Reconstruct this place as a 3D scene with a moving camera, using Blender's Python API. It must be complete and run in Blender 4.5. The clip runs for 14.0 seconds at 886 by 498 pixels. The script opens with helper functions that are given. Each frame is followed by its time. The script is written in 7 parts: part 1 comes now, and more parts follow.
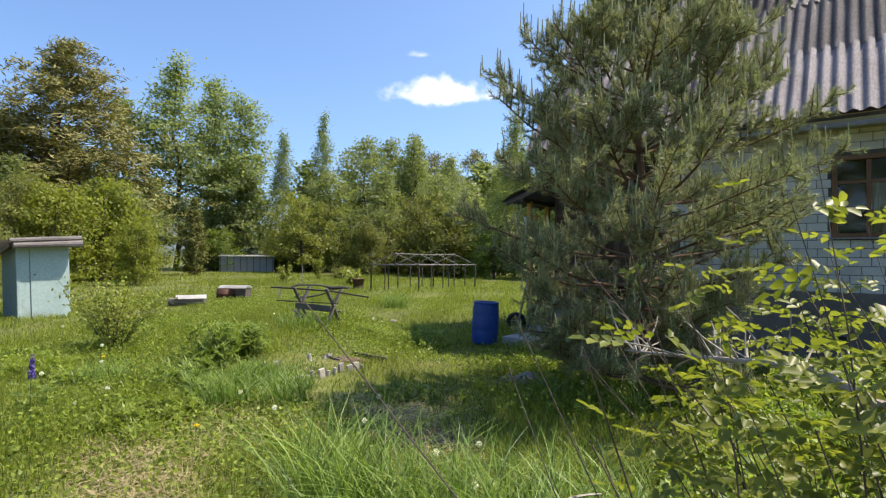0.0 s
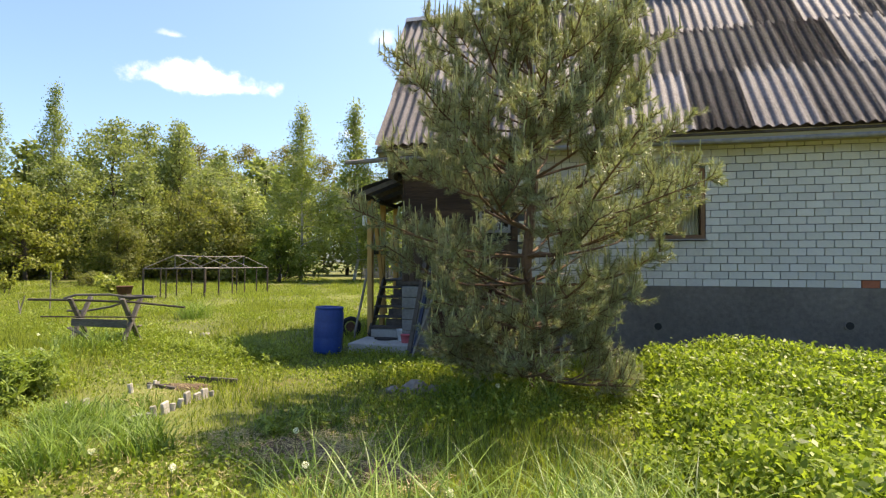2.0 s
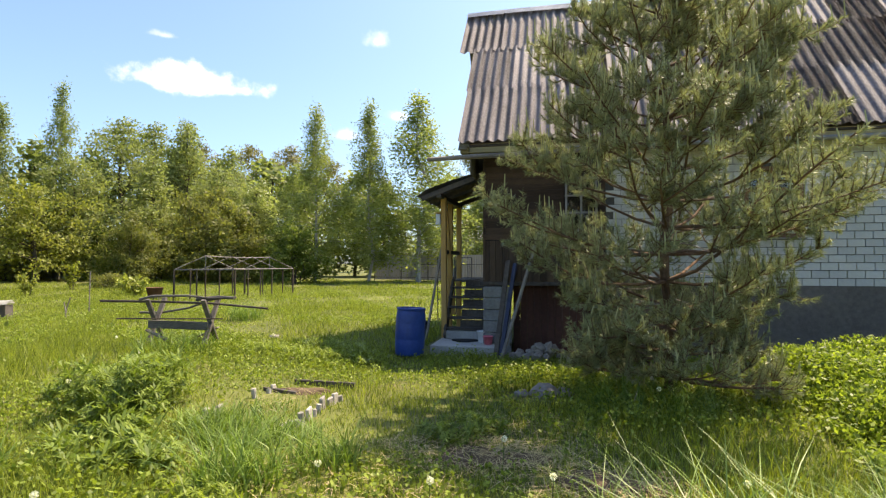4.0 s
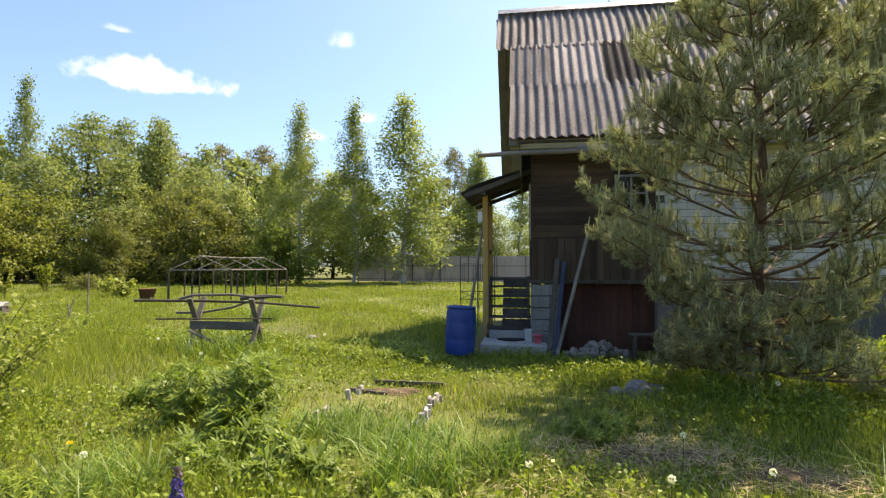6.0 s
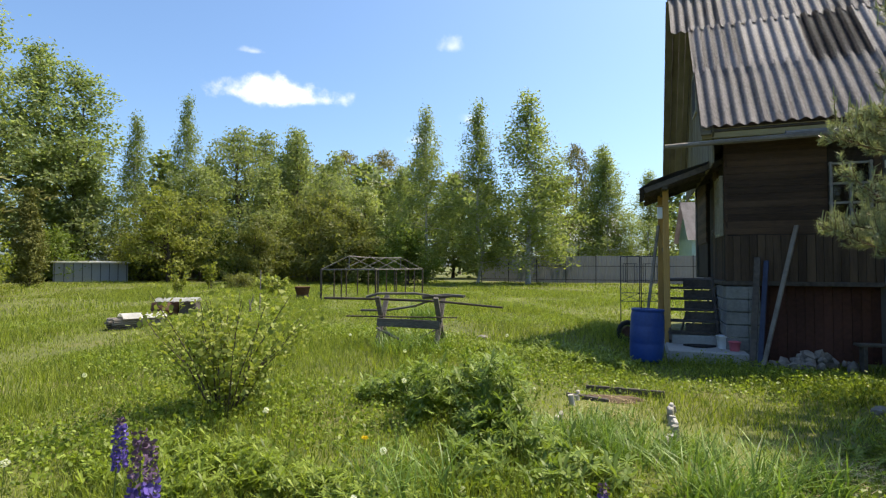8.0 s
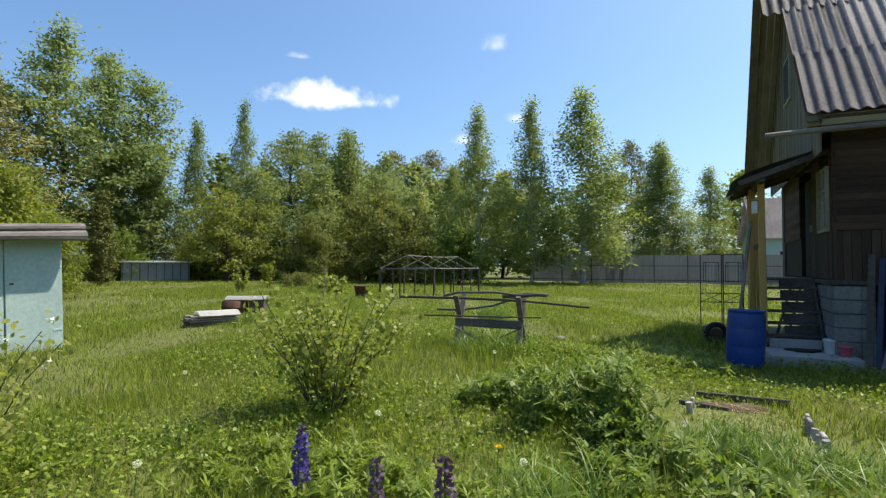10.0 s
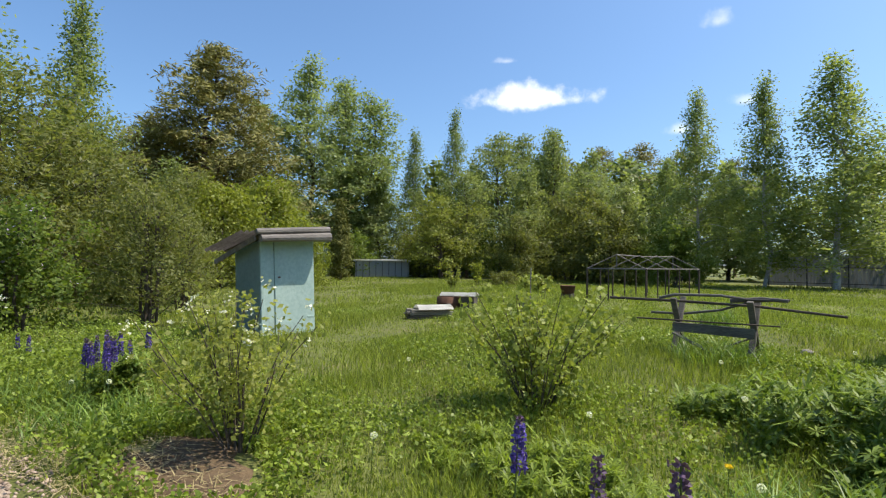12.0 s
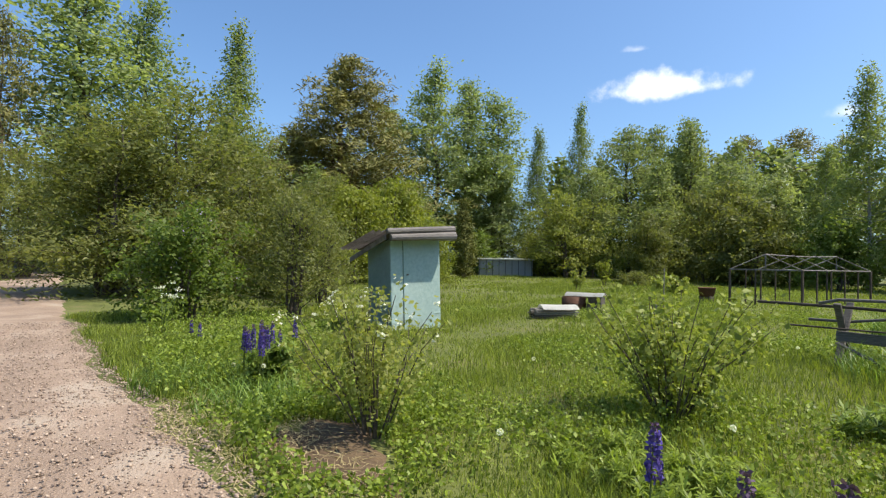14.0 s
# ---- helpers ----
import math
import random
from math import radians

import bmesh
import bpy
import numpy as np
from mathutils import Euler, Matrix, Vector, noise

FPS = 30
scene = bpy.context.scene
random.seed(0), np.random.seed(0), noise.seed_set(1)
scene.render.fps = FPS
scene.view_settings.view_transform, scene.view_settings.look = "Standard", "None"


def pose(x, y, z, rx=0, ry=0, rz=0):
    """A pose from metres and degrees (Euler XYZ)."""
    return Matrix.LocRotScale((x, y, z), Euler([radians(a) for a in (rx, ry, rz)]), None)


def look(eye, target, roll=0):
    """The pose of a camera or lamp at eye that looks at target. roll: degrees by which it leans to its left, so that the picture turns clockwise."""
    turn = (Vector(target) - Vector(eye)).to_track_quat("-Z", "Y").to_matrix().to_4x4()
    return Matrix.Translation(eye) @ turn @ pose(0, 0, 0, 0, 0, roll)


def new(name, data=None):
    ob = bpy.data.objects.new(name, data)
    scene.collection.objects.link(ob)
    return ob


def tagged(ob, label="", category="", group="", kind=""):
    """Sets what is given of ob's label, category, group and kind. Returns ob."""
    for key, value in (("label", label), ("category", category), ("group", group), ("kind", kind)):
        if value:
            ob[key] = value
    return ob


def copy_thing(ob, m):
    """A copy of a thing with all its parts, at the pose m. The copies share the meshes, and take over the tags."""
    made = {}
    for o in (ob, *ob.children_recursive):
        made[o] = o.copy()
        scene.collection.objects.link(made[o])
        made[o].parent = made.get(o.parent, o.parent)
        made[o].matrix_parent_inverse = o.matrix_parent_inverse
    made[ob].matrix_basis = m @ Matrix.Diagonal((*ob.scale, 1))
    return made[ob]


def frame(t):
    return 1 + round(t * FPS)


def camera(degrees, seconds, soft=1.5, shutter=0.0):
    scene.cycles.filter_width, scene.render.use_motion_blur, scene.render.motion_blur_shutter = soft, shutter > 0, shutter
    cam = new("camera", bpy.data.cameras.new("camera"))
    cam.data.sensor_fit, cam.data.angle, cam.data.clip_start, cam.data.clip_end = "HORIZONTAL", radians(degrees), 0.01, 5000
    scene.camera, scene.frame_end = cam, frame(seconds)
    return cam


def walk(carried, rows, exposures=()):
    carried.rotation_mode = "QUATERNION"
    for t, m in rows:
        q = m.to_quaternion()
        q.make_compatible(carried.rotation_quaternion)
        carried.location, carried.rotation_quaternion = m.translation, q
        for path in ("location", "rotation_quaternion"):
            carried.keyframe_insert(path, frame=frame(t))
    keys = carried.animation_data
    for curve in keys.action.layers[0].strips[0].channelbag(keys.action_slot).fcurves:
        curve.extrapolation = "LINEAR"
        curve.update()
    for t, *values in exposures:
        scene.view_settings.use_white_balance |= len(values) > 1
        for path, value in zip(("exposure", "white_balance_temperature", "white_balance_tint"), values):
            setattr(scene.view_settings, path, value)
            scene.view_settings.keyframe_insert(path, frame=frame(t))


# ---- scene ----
cam = camera(79.0, 14.0, soft=1.25)
METRES, EYE, TILT, LEAN, TURN = 7.5, 1.8, 1.0, -0.6, 37.5
ROWS = [
    (0.0, 0.0, 0.0, 0.0, -0.0, 0.0, -0.0),
    (0.5, -0.0396, 0.0339, -0.0009, -9.54, 0.02, 0.06),
    (1.0, -0.0871, 0.0641, -0.0023, -19.69, 0.29, -0.02),
    (1.5, -0.1397, 0.1066, -0.0022, -23.77, 0.15, -0.03),
    (2.0, -0.1941, 0.1393, -0.006, -24.37, 0.23, 0.01),
    (2.5, -0.2495, 0.1761, -0.0088, -24.88, 0.28, 0.02),
    (3.0, -0.3049, 0.2121, -0.0103, -24.69, 0.26, -0.02),
    (3.5, -0.3519, 0.2427, -0.0107, -24.61, 0.32, 0.07),
    (6.0, -0.5836, 0.3993, -0.0245, -28.69, 0.65, -0.01),
    (6.5, -0.6242, 0.4256, -0.0286, -28.6, 0.57, 0.05),
    (7.0, -0.6654, 0.4532, -0.0276, -26.14, 0.49, 0.0),
    (7.5, -0.7021, 0.475, -0.026, -20.24, 0.59, 0.07),
    (10.0, -0.8033, 0.5608, -0.0322, -12.45, 0.7, 0.17),
    (10.5, -0.8069, 0.5619, -0.0326, -6.84, 0.72, 0.21),
    (11.0, -0.8079, 0.5609, -0.0329, -0.59, 0.74, 0.18),
    (11.5, -0.8094, 0.5589, -0.0335, 4.83, 0.75, 0.07),
    (12.0, -0.809, 0.5581, -0.034, 9.13, 0.7, 0.04),
    (12.5, -0.809, 0.5562, -0.0337, 12.86, 0.67, -0.02),
    (13.0, -0.8089, 0.5542, -0.0333, 16.35, 0.63, -0.08),
    (13.5, -0.8097, 0.5537, -0.0334, 19.36, 0.59, -0.15),
    (14.0, -0.8108, 0.5529, -0.0338, 22.18, 0.55, -0.17),
]
walk(cam, [(t, pose(0, 0, EYE, TILT, LEAN, TURN) @ pose(METRES * x, METRES * y, METRES * z, 90 + pitch, roll, yaw)) for t, x, y, z, yaw, pitch, roll in ROWS],
     exposures=[(0.0, 0.83, 6750, 16), (1.2, 1.25, 7850, 16), (6.5, 1.15, 7800, 16), (8.0, 0.8, 7000, 11), (10.0, 0.58, 6700, 8), (14.0, 0.61, 6600, 9)])


# ---- light ----
SUN_TO = Vector((0.4, 0.44, 1.0)).normalized()
sun = new("sun", bpy.data.lights.new("sun", "SUN"))
sun.data.energy, sun.data.angle, sun.data.color = 4.6, radians(0.6), (1.0, 0.92, 0.78)
sun.matrix_world = look(SUN_TO * 100, (0, 0, 0))

world = bpy.data.worlds.new("sky")
scene.world = world
world.use_nodes = True
wn, wl = world.node_tree.nodes, world.node_tree.links
wn.clear()
w_out, w_bg = wn.new("ShaderNodeOutputWorld"), wn.new("ShaderNodeBackground")
sky = wn.new("ShaderNodeTexSky")
sky.sky_type, sky.sun_disc = "NISHITA", False
sky.sun_elevation = math.asin(SUN_TO.z)
sky.sun_rotation = math.atan2(SUN_TO.x, SUN_TO.y)
sky.air_density, sky.dust_density, sky.ozone_density = 1.0, 2.0, 2.6
w_bg.inputs[1].default_value = 0.125
wl.new(w_bg.outputs[0], w_out.inputs[0])


def cloud_mask(yaw, elev, half_w, half_h, scale, soft, seed):
    """Soft-edged patch of vapour round one direction of the sky."""
    tc = wn.new("ShaderNodeTexCoord")
    rot = wn.new("ShaderNodeVectorRotate")
    rot.rotation_type = "Z_AXIS"
    rot.inputs["Angle"].default_value = radians(-yaw)
    wl.new(tc.outputs["Generated"], rot.inputs["Vector"])
    nz = wn.new("ShaderNodeTexNoise")
    nz.noise_dimensions = "4D"
    nz.inputs["W"].default_value = seed
    nz.inputs["Scale"].default_value, nz.inputs["Detail"].default_value = scale, 7.0
    nz.inputs["Roughness"].default_value = 0.58
    wl.new(rot.outputs[0], nz.inputs["Vector"])
    sep = wn.new("ShaderNodeSeparateXYZ")
    wl.new(rot.outputs[0], sep.inputs[0])

    def m(op, a, b):
        n = wn.new("ShaderNodeMath")
        n.operation = op
        for i, v in enumerate((a, b)):
            if hasattr(v, "links"):
                wl.new(v, n.inputs[i])
            else:
                n.inputs[i].default_value = v
        return n.outputs[0]
    u = m("DIVIDE", sep.outputs[0], math.tan(radians(half_w)))
    dv = m("SUBTRACT", sep.outputs[2], math.sin(radians(elev)))
    # flat underside, piled top
    up = m("DIVIDE", m("MAXIMUM", dv, 0.0), math.sin(radians(half_h * 1.25)))
    down = m("DIVIDE", m("MAXIMUM", m("MULTIPLY", dv, -1.0), 0.0), math.sin(radians(half_h * 0.75)))
    r = m("SQRT", m("ADD", m("MULTIPLY", u, u), m("ADD", m("MULTIPLY", up, up), m("MULTIPLY", down, down))), 0.0)
    f = m("ADD", m("SUBTRACT", 1.0, r), m("MULTIPLY", m("SUBTRACT", nz.outputs["Fac"], 0.5), 2.6))
    front = m("GREATER_THAN", sep.outputs[1], 0.0)
    ramp = wn.new("ShaderNodeMapRange")
    ramp.interpolation_type = "SMOOTHSTEP"
    ramp.inputs["From Min"].default_value, ramp.inputs["From Max"].default_value = 0.0, soft
    wl.new(f, ramp.inputs["Value"])
    return m("MULTIPLY", ramp.outputs[0], front)


tint = wn.new("ShaderNodeMix")
tint.data_type, tint.blend_type = "RGBA", "MULTIPLY"
tint.inputs["Factor"].default_value = 1.0
tint.inputs["B"].default_value = (0.77, 0.965, 1.13, 1)
wl.new(sky.outputs[0], tint.inputs["A"])
last = tint.outputs["Result"]
for yaw, elev, hw, hh, sc, soft, seed, amount in (
        (39.0, 17.0, 7.6, 1.6, 17.0, 0.9, 3.1, 1.0),
        (19.6, 22.4, 1.7, 0.9, 26.0, 1.2, 7.7, 0.42),
        (22.6, 13.2, 1.8, 0.7, 24.0, 1.1, 1.3, 0.5),
        (17.2, 15.3, 1.6, 0.6, 24.0, 1.1, 5.2, 0.4),
        (40.0, 20.8, 1.6, 0.35, 26.0, 1.2, 9.4, 0.35)):
    mask = cloud_mask(yaw, elev, hw, hh, sc, soft, seed)
    mul = wn.new("ShaderNodeMath")
    mul.operation = "MULTIPLY"
    wl.new(mask, mul.inputs[0])
    mul.inputs[1].default_value = amount
    mix = wn.new("ShaderNodeMix")
    mix.data_type = "RGBA"
    wl.new(mul.outputs[0], mix.inputs["Factor"])
    wl.new(last, mix.inputs["A"])
    mix.inputs["B"].default_value = (7.6, 7.7, 7.8, 1)
    last = mix.outputs["Result"]
wl.new(last, w_bg.inputs[0])


# ---- materials ----
def shade_nodes(name):
    mt = bpy.data.materials.new(name)
    mt.use_nodes = True
    nt = mt.node_tree
    return mt, nt, nt.nodes["Principled BSDF"]


def rgb(c):
    return (c[0], c[1], c[2], 1.0)


def surface(name, dark, light, rough=0.8, big=1.2, fine=18.0, metal=0.0, bump=0.25, stretch=(1, 1, 1), spots=None, spot_scale=3.0, spot_amount=0.5, island=0.0, spec=0.3, per_object=0.0):
    """Mottled surface: broad mix of two colours, fine grain, optional stains, bump."""
    mt, nt, bs = shade_nodes(name)
    N, L = nt.nodes, nt.links
    tc, mp = N.new("ShaderNodeTexCoord"), N.new("ShaderNodeMapping")
    mp.inputs["Scale"].default_value = stretch
    L.new(tc.outputs["Object"], mp.inputs["Vector"])
    n1, n2 = N.new("ShaderNodeTexNoise"), N.new("ShaderNodeTexNoise")
    for n, s, d in ((n1, big, 5.0), (n2, fine, 6.0)):
        n.inputs["Scale"].default_value, n.inputs["Detail"].default_value = s, d
        L.new(mp.outputs[0], n.inputs["Vector"])
    add = N.new("ShaderNodeMath")
    add.operation = "MULTIPLY_ADD"
    L.new(n2.outputs["Fac"], add.inputs[0])
    add.inputs[1].default_value = 0.7
    sub = N.new("ShaderNodeMath")
    sub.operation = "SUBTRACT"
    L.new(n1.outputs["Fac"], sub.inputs[0])
    sub.inputs[1].default_value = 0.35
    L.new(sub.outputs[0], add.inputs[2])
    fac = add.outputs[0]
    for amount, source in ((island, "geo"), (per_object, "obj")):
        if amount:
            g = N.new("ShaderNodeNewGeometry") if source == "geo" else N.new("ShaderNodeObjectInfo")
            ma = N.new("ShaderNodeMath")
            ma.operation = "MULTIPLY_ADD"
            L.new(g.outputs["Random Per Island" if source == "geo" else "Random"], ma.inputs[0])
            ma.inputs[1].default_value = amount
            sb = N.new("ShaderNodeMath")
            sb.operation = "SUBTRACT"
            L.new(fac, sb.inputs[0])
            sb.inputs[1].default_value = amount / 2
            L.new(sb.outputs[0], ma.inputs[2])
            fac = ma.outputs[0]
    mr = N.new("ShaderNodeMapRange")
    mr.inputs["From Min"].default_value, mr.inputs["From Max"].default_value = 0.2, 0.8
    L.new(fac, mr.inputs["Value"])
    mix = N.new("ShaderNodeMix")
    mix.data_type = "RGBA"
    mix.inputs["A"].default_value, mix.inputs["B"].default_value = rgb(dark), rgb(light)
    L.new(mr.outputs[0], mix.inputs["Factor"])
    col = mix.outputs["Result"]
    if spots:
        n3 = N.new("ShaderNodeTexNoise")
        n3.inputs["Scale"].default_value, n3.inputs["Detail"].default_value = spot_scale, 8.0
        n3.inputs["Roughness"].default_value = 0.65
        L.new(tc.outputs["Object"], n3.inputs["Vector"])
        m3 = N.new("ShaderNodeMapRange")
        m3.inputs["From Min"].default_value, m3.inputs["From Max"].default_value = 0.52, 0.66
        m3.inputs["To Max"].default_value = spot_amount
        L.new(n3.outputs["Fac"], m3.inputs["Value"])
        mx = N.new("ShaderNodeMix")
        mx.data_type = "RGBA"
        L.new(m3.outputs[0], mx.inputs["Factor"])
        L.new(col, mx.inputs["A"])
        mx.inputs["B"].default_value = rgb(spots)
        col = mx.outputs["Result"]
    L.new(col, bs.inputs["Base Color"])
    bs.inputs["Roughness"].default_value, bs.inputs["Metallic"].default_value = rough, metal
    bs.inputs["Specular IOR Level"].default_value = spec
    if bump:
        bp = N.new("ShaderNodeBump")
        bp.inputs["Strength"].default_value, bp.inputs["Distance"].default_value = bump, 0.02
        L.new(n2.outputs["Fac"], bp.inputs["Height"])
        L.new(bp.outputs[0], bs.inputs["Normal"])
    return mt


def leaf(name, dark, light, through_part=0.4, rough=0.5, hue_obj=0.25, spec=0.25):
    """Leaf: glossy-ish front, light passing through, each leaf and each plant a little different."""
    mt, nt, bs = shade_nodes(name)
    N, L = nt.nodes, nt.links
    g, o = N.new("ShaderNodeNewGeometry"), N.new("ShaderNodeObjectInfo")
    mad = N.new("ShaderNodeMath")
    mad.operation = "MULTIPLY_ADD"
    L.new(o.outputs["Random"], mad.inputs[0])
    mad.inputs[1].default_value = hue_obj
    sc = N.new("ShaderNodeMath")
    sc.operation = "MULTIPLY"
    L.new(g.outputs["Random Per Island"], sc.inputs[0])
    sc.inputs[1].default_value = 1.0 - hue_obj
    L.new(sc.outputs[0], mad.inputs[2])
    mix = N.new("ShaderNodeMix")
    mix.data_type = "RGBA"
    mix.inputs["A"].default_value, mix.inputs["B"].default_value = rgb(dark), rgb(light)
    L.new(mad.outputs[0], mix.inputs["Factor"])
    L.new(mix.outputs["Result"], bs.inputs["Base Color"])
    bs.inputs["Roughness"].default_value = rough
    bs.inputs["Specular IOR Level"].default_value = spec
    tr = N.new("ShaderNodeBsdfTranslucent")
    bright = N.new("ShaderNodeMix")
    bright.data_type = "RGBA"
    bright.blend_type = "MULTIPLY"
    bright.inputs["Factor"].default_value = 1.0
    L.new(mix.outputs["Result"], bright.inputs["A"])
    bright.inputs["B"].default_value = (1.4, 1.45, 0.75, 1)
    L.new(bright.outputs["Result"], tr.inputs["Color"])
    ms = N.new("ShaderNodeMixShader")
    ms.inputs[0].default_value = through_part
    L.new(bs.outputs[0], ms.inputs[1])
    L.new(tr.outputs[0], ms.inputs[2])
    L.new(ms.outputs[0], N["Material Output"].inputs["Surface"])
    return mt


M_SOIL = surface("meadow_soil", (0.06, 0.07, 0.02), (0.15, 0.165, 0.04), 0.95, 0.35, 9.0, bump=0.6, spots=(0.16, 0.13, 0.06), spot_scale=0.9, spot_amount=0.55)
M_GRAVEL = surface("crushed_granite", (0.19, 0.135, 0.1), (0.38, 0.28, 0.21), 0.95, 0.8, 55.0, bump=1.0, spots=(0.36, 0.3, 0.24), spot_scale=0.8, spot_amount=0.7)
M_STONE = surface("granite_chips", (0.2, 0.145, 0.11), (0.42, 0.32, 0.25), 0.9, 3.0, 30.0, bump=0.3, island=0.9)
M_DRYTURF = surface("dry_turf", (0.1, 0.1, 0.035), (0.25, 0.22, 0.1), 0.95, 2.0, 20.0, bump=0.7)
M_DIRT = surface("bare_earth", (0.05, 0.032, 0.02), (0.14, 0.095, 0.055), 0.95, 2.0, 20.0, bump=0.8)
M_HAY = leaf("dry_hay", (0.24, 0.19, 0.09), (0.5, 0.42, 0.24), 0.15, 0.8)
M_GRASS = leaf("meadow_grass", (0.056, 0.09, 0.014), (0.31, 0.36, 0.058), 0.42, 0.5, 0.0)
M_TALLGRASS = leaf("rank_grass", (0.06, 0.115, 0.02), (0.22, 0.32, 0.06), 0.35, 0.45, 0.0, 0.35)
M_FORB = leaf("ground_elder_leaf", (0.078, 0.12, 0.016), (0.28, 0.35, 0.055), 0.4, 0.45, 0.0)
M_NETTLE = leaf("nettle_leaf", (0.08, 0.13, 0.018), (0.3, 0.38, 0.065), 0.45, 0.45, 0.0)
M_LUPLEAF = leaf("lupin_leaf", (0.075, 0.125, 0.022), (0.23, 0.3, 0.06), 0.35, 0.5, 0.0)
M_BIRCH = leaf("birch_leaf", (0.127, 0.174, 0.056), (0.321, 0.353, 0.134), 0.5)
M_ASPEN = leaf("aspen_leaf", (0.128, 0.178, 0.065), (0.308, 0.346, 0.151), 0.5)
M_ALDER = leaf("alder_leaf", (0.115, 0.154, 0.056), (0.290, 0.322, 0.133), 0.5)
M_WILLOW = leaf("willow_leaf", (0.094, 0.114, 0.029), (0.223, 0.229, 0.072), 0.5)
M_LILAC = leaf("lilac_leaf", (0.073, 0.116, 0.022), (0.178, 0.231, 0.047), 0.5)
M_APPLE = leaf("apple_leaf", (0.148, 0.176, 0.037), (0.341, 0.354, 0.094), 0.5)
M_YELLOW = leaf("maple_leaf", (0.132, 0.159, 0.026), (0.292, 0.316, 0.055), 0.5)
M_CURRANT = leaf("currant_leaf", (0.148, 0.183, 0.036), (0.367, 0.395, 0.092), 0.4)
M_ROSE = leaf("rose_leaf", (0.09, 0.118, 0.018), (0.28, 0.3, 0.055), 0.45, 0.4)
M_THUJA = leaf("thuja_spray", (0.078, 0.090, 0.022), (0.192, 0.189, 0.047), 0.2, 0.7)
M_PINENEEDLE = leaf("young_pine_needle", (0.14, 0.168, 0.095), (0.36, 0.385, 0.235), 0.3, 0.45, 0.25, 0.4)
M_OLDPINE = leaf("old_pine_needle", (0.13, 0.13, 0.04), (0.28, 0.25, 0.08), 0.15, 0.6)
M_CANDLE = leaf("pine_candle", (0.3, 0.31, 0.15), (0.46, 0.46, 0.25), 0.2, 0.6)
M_WHITEFLOWER = leaf("white_petal", (0.62, 0.62, 0.5), (0.85, 0.85, 0.76), 0.3, 0.6)
M_LUPIN = leaf("lupin_petal", (0.045, 0.035, 0.19), (0.15, 0.1, 0.4), 0.2, 0.5)
M_LUPTIP = leaf("lupin_bud", (0.08, 0.05, 0.1), (0.16, 0.1, 0.17), 0.15, 0.6)
M_LILACFLOWER = leaf("lilac_petal", (0.3, 0.25, 0.42), (0.5, 0.43, 0.6), 0.3, 0.6)
M_SEEDHEAD = leaf("dandelion_down", (0.6, 0.6, 0.55), (0.85, 0.85, 0.8), 0.4, 0.9)
M_DANDELION = leaf("dandelion_petal", (0.75, 0.5, 0.02), (0.85, 0.62, 0.03), 0.2, 0.6)
M_BARK = surface("bark", (0.045, 0.035, 0.028), (0.13, 0.105, 0.085), 0.95, 2.0, 22.0, bump=0.6, stretch=(1, 1, 0.35))
M_BIRCHBARK = surface("birch_bark", (0.22, 0.21, 0.19), (0.55, 0.54, 0.5), 0.85, 1.5, 9.0, bump=0.3, spots=(0.04, 0.035, 0.03), spot_scale=3.0, spot_amount=0.9)
M_PINEBARK = surface("pine_bark", (0.07, 0.045, 0.03), (0.2, 0.125, 0.075), 0.95, 2.0, 20.0, bump=0.7)
M_TWIG = surface("grey_twig", (0.13, 0.11, 0.09), (0.38, 0.35, 0.3), 0.9, 4.0, 30.0, bump=0.3)
M_STEM = leaf("green_stem", (0.05, 0.085, 0.018), (0.11, 0.15, 0.04), 0.1, 0.6)
M_BRICK = surface("silicate_brick", (0.43, 0.43, 0.41), (0.61, 0.605, 0.57), 0.9, 2.5, 40.0, bump=0.25, spots=(0.4, 0.39, 0.34), spot_scale=1.1, spot_amount=0.45, per_object=0.35)
M_BRICKREST = surface("silicate_brick_rest", (0.43, 0.43, 0.41), (0.61, 0.605, 0.57), 0.9, 2.5, 40.0, bump=0.25, island=0.35)
M_REDBRICK = surface("red_brick", (0.24, 0.075, 0.04), (0.4, 0.14, 0.08), 0.9, 3.0, 30.0)
M_MORTAR = surface("dark_mortar", (0.05, 0.05, 0.048), (0.12, 0.118, 0.11), 0.95, 2.0, 40.0)
M_PLINTH = surface("rough_concrete", (0.1, 0.088, 0.08), (0.2, 0.178, 0.16), 0.95, 0.8, 14.0, bump=0.5, spots=(0.1, 0.095, 0.09), spot_scale=1.6, spot_amount=0.6)
M_CONCRETE = surface("pale_concrete", (0.281, 0.281, 0.269), (0.437, 0.437, 0.421), 0.9, 1.5, 20.0, bump=0.3)
M_BLOCK = surface("grey_block", (0.13, 0.13, 0.13), (0.27, 0.27, 0.265), 0.95, 2.0, 18.0, bump=0.5)
M_SLATE = surface("asbestos_slate", (0.13, 0.115, 0.122), (0.34, 0.31, 0.315), 0.75, 1.0, 16.0, bump=0.35, stretch=(2.2, 0.7, 0.7), spots=(0.17, 0.14, 0.13), spot_scale=5.0, spot_amount=0.35, per_object=0.12, spec=0.5)
M_ZINC = surface("galvanised_sheet", (0.42, 0.43, 0.44), (0.68, 0.69, 0.7), 0.42, 1.2, 12.0, metal=0.75, bump=0.1)
M_GUTTER = surface("weathered_tin", (0.17, 0.165, 0.165), (0.32, 0.31, 0.3), 0.6, 1.5, 12.0, metal=0.3, bump=0.15)
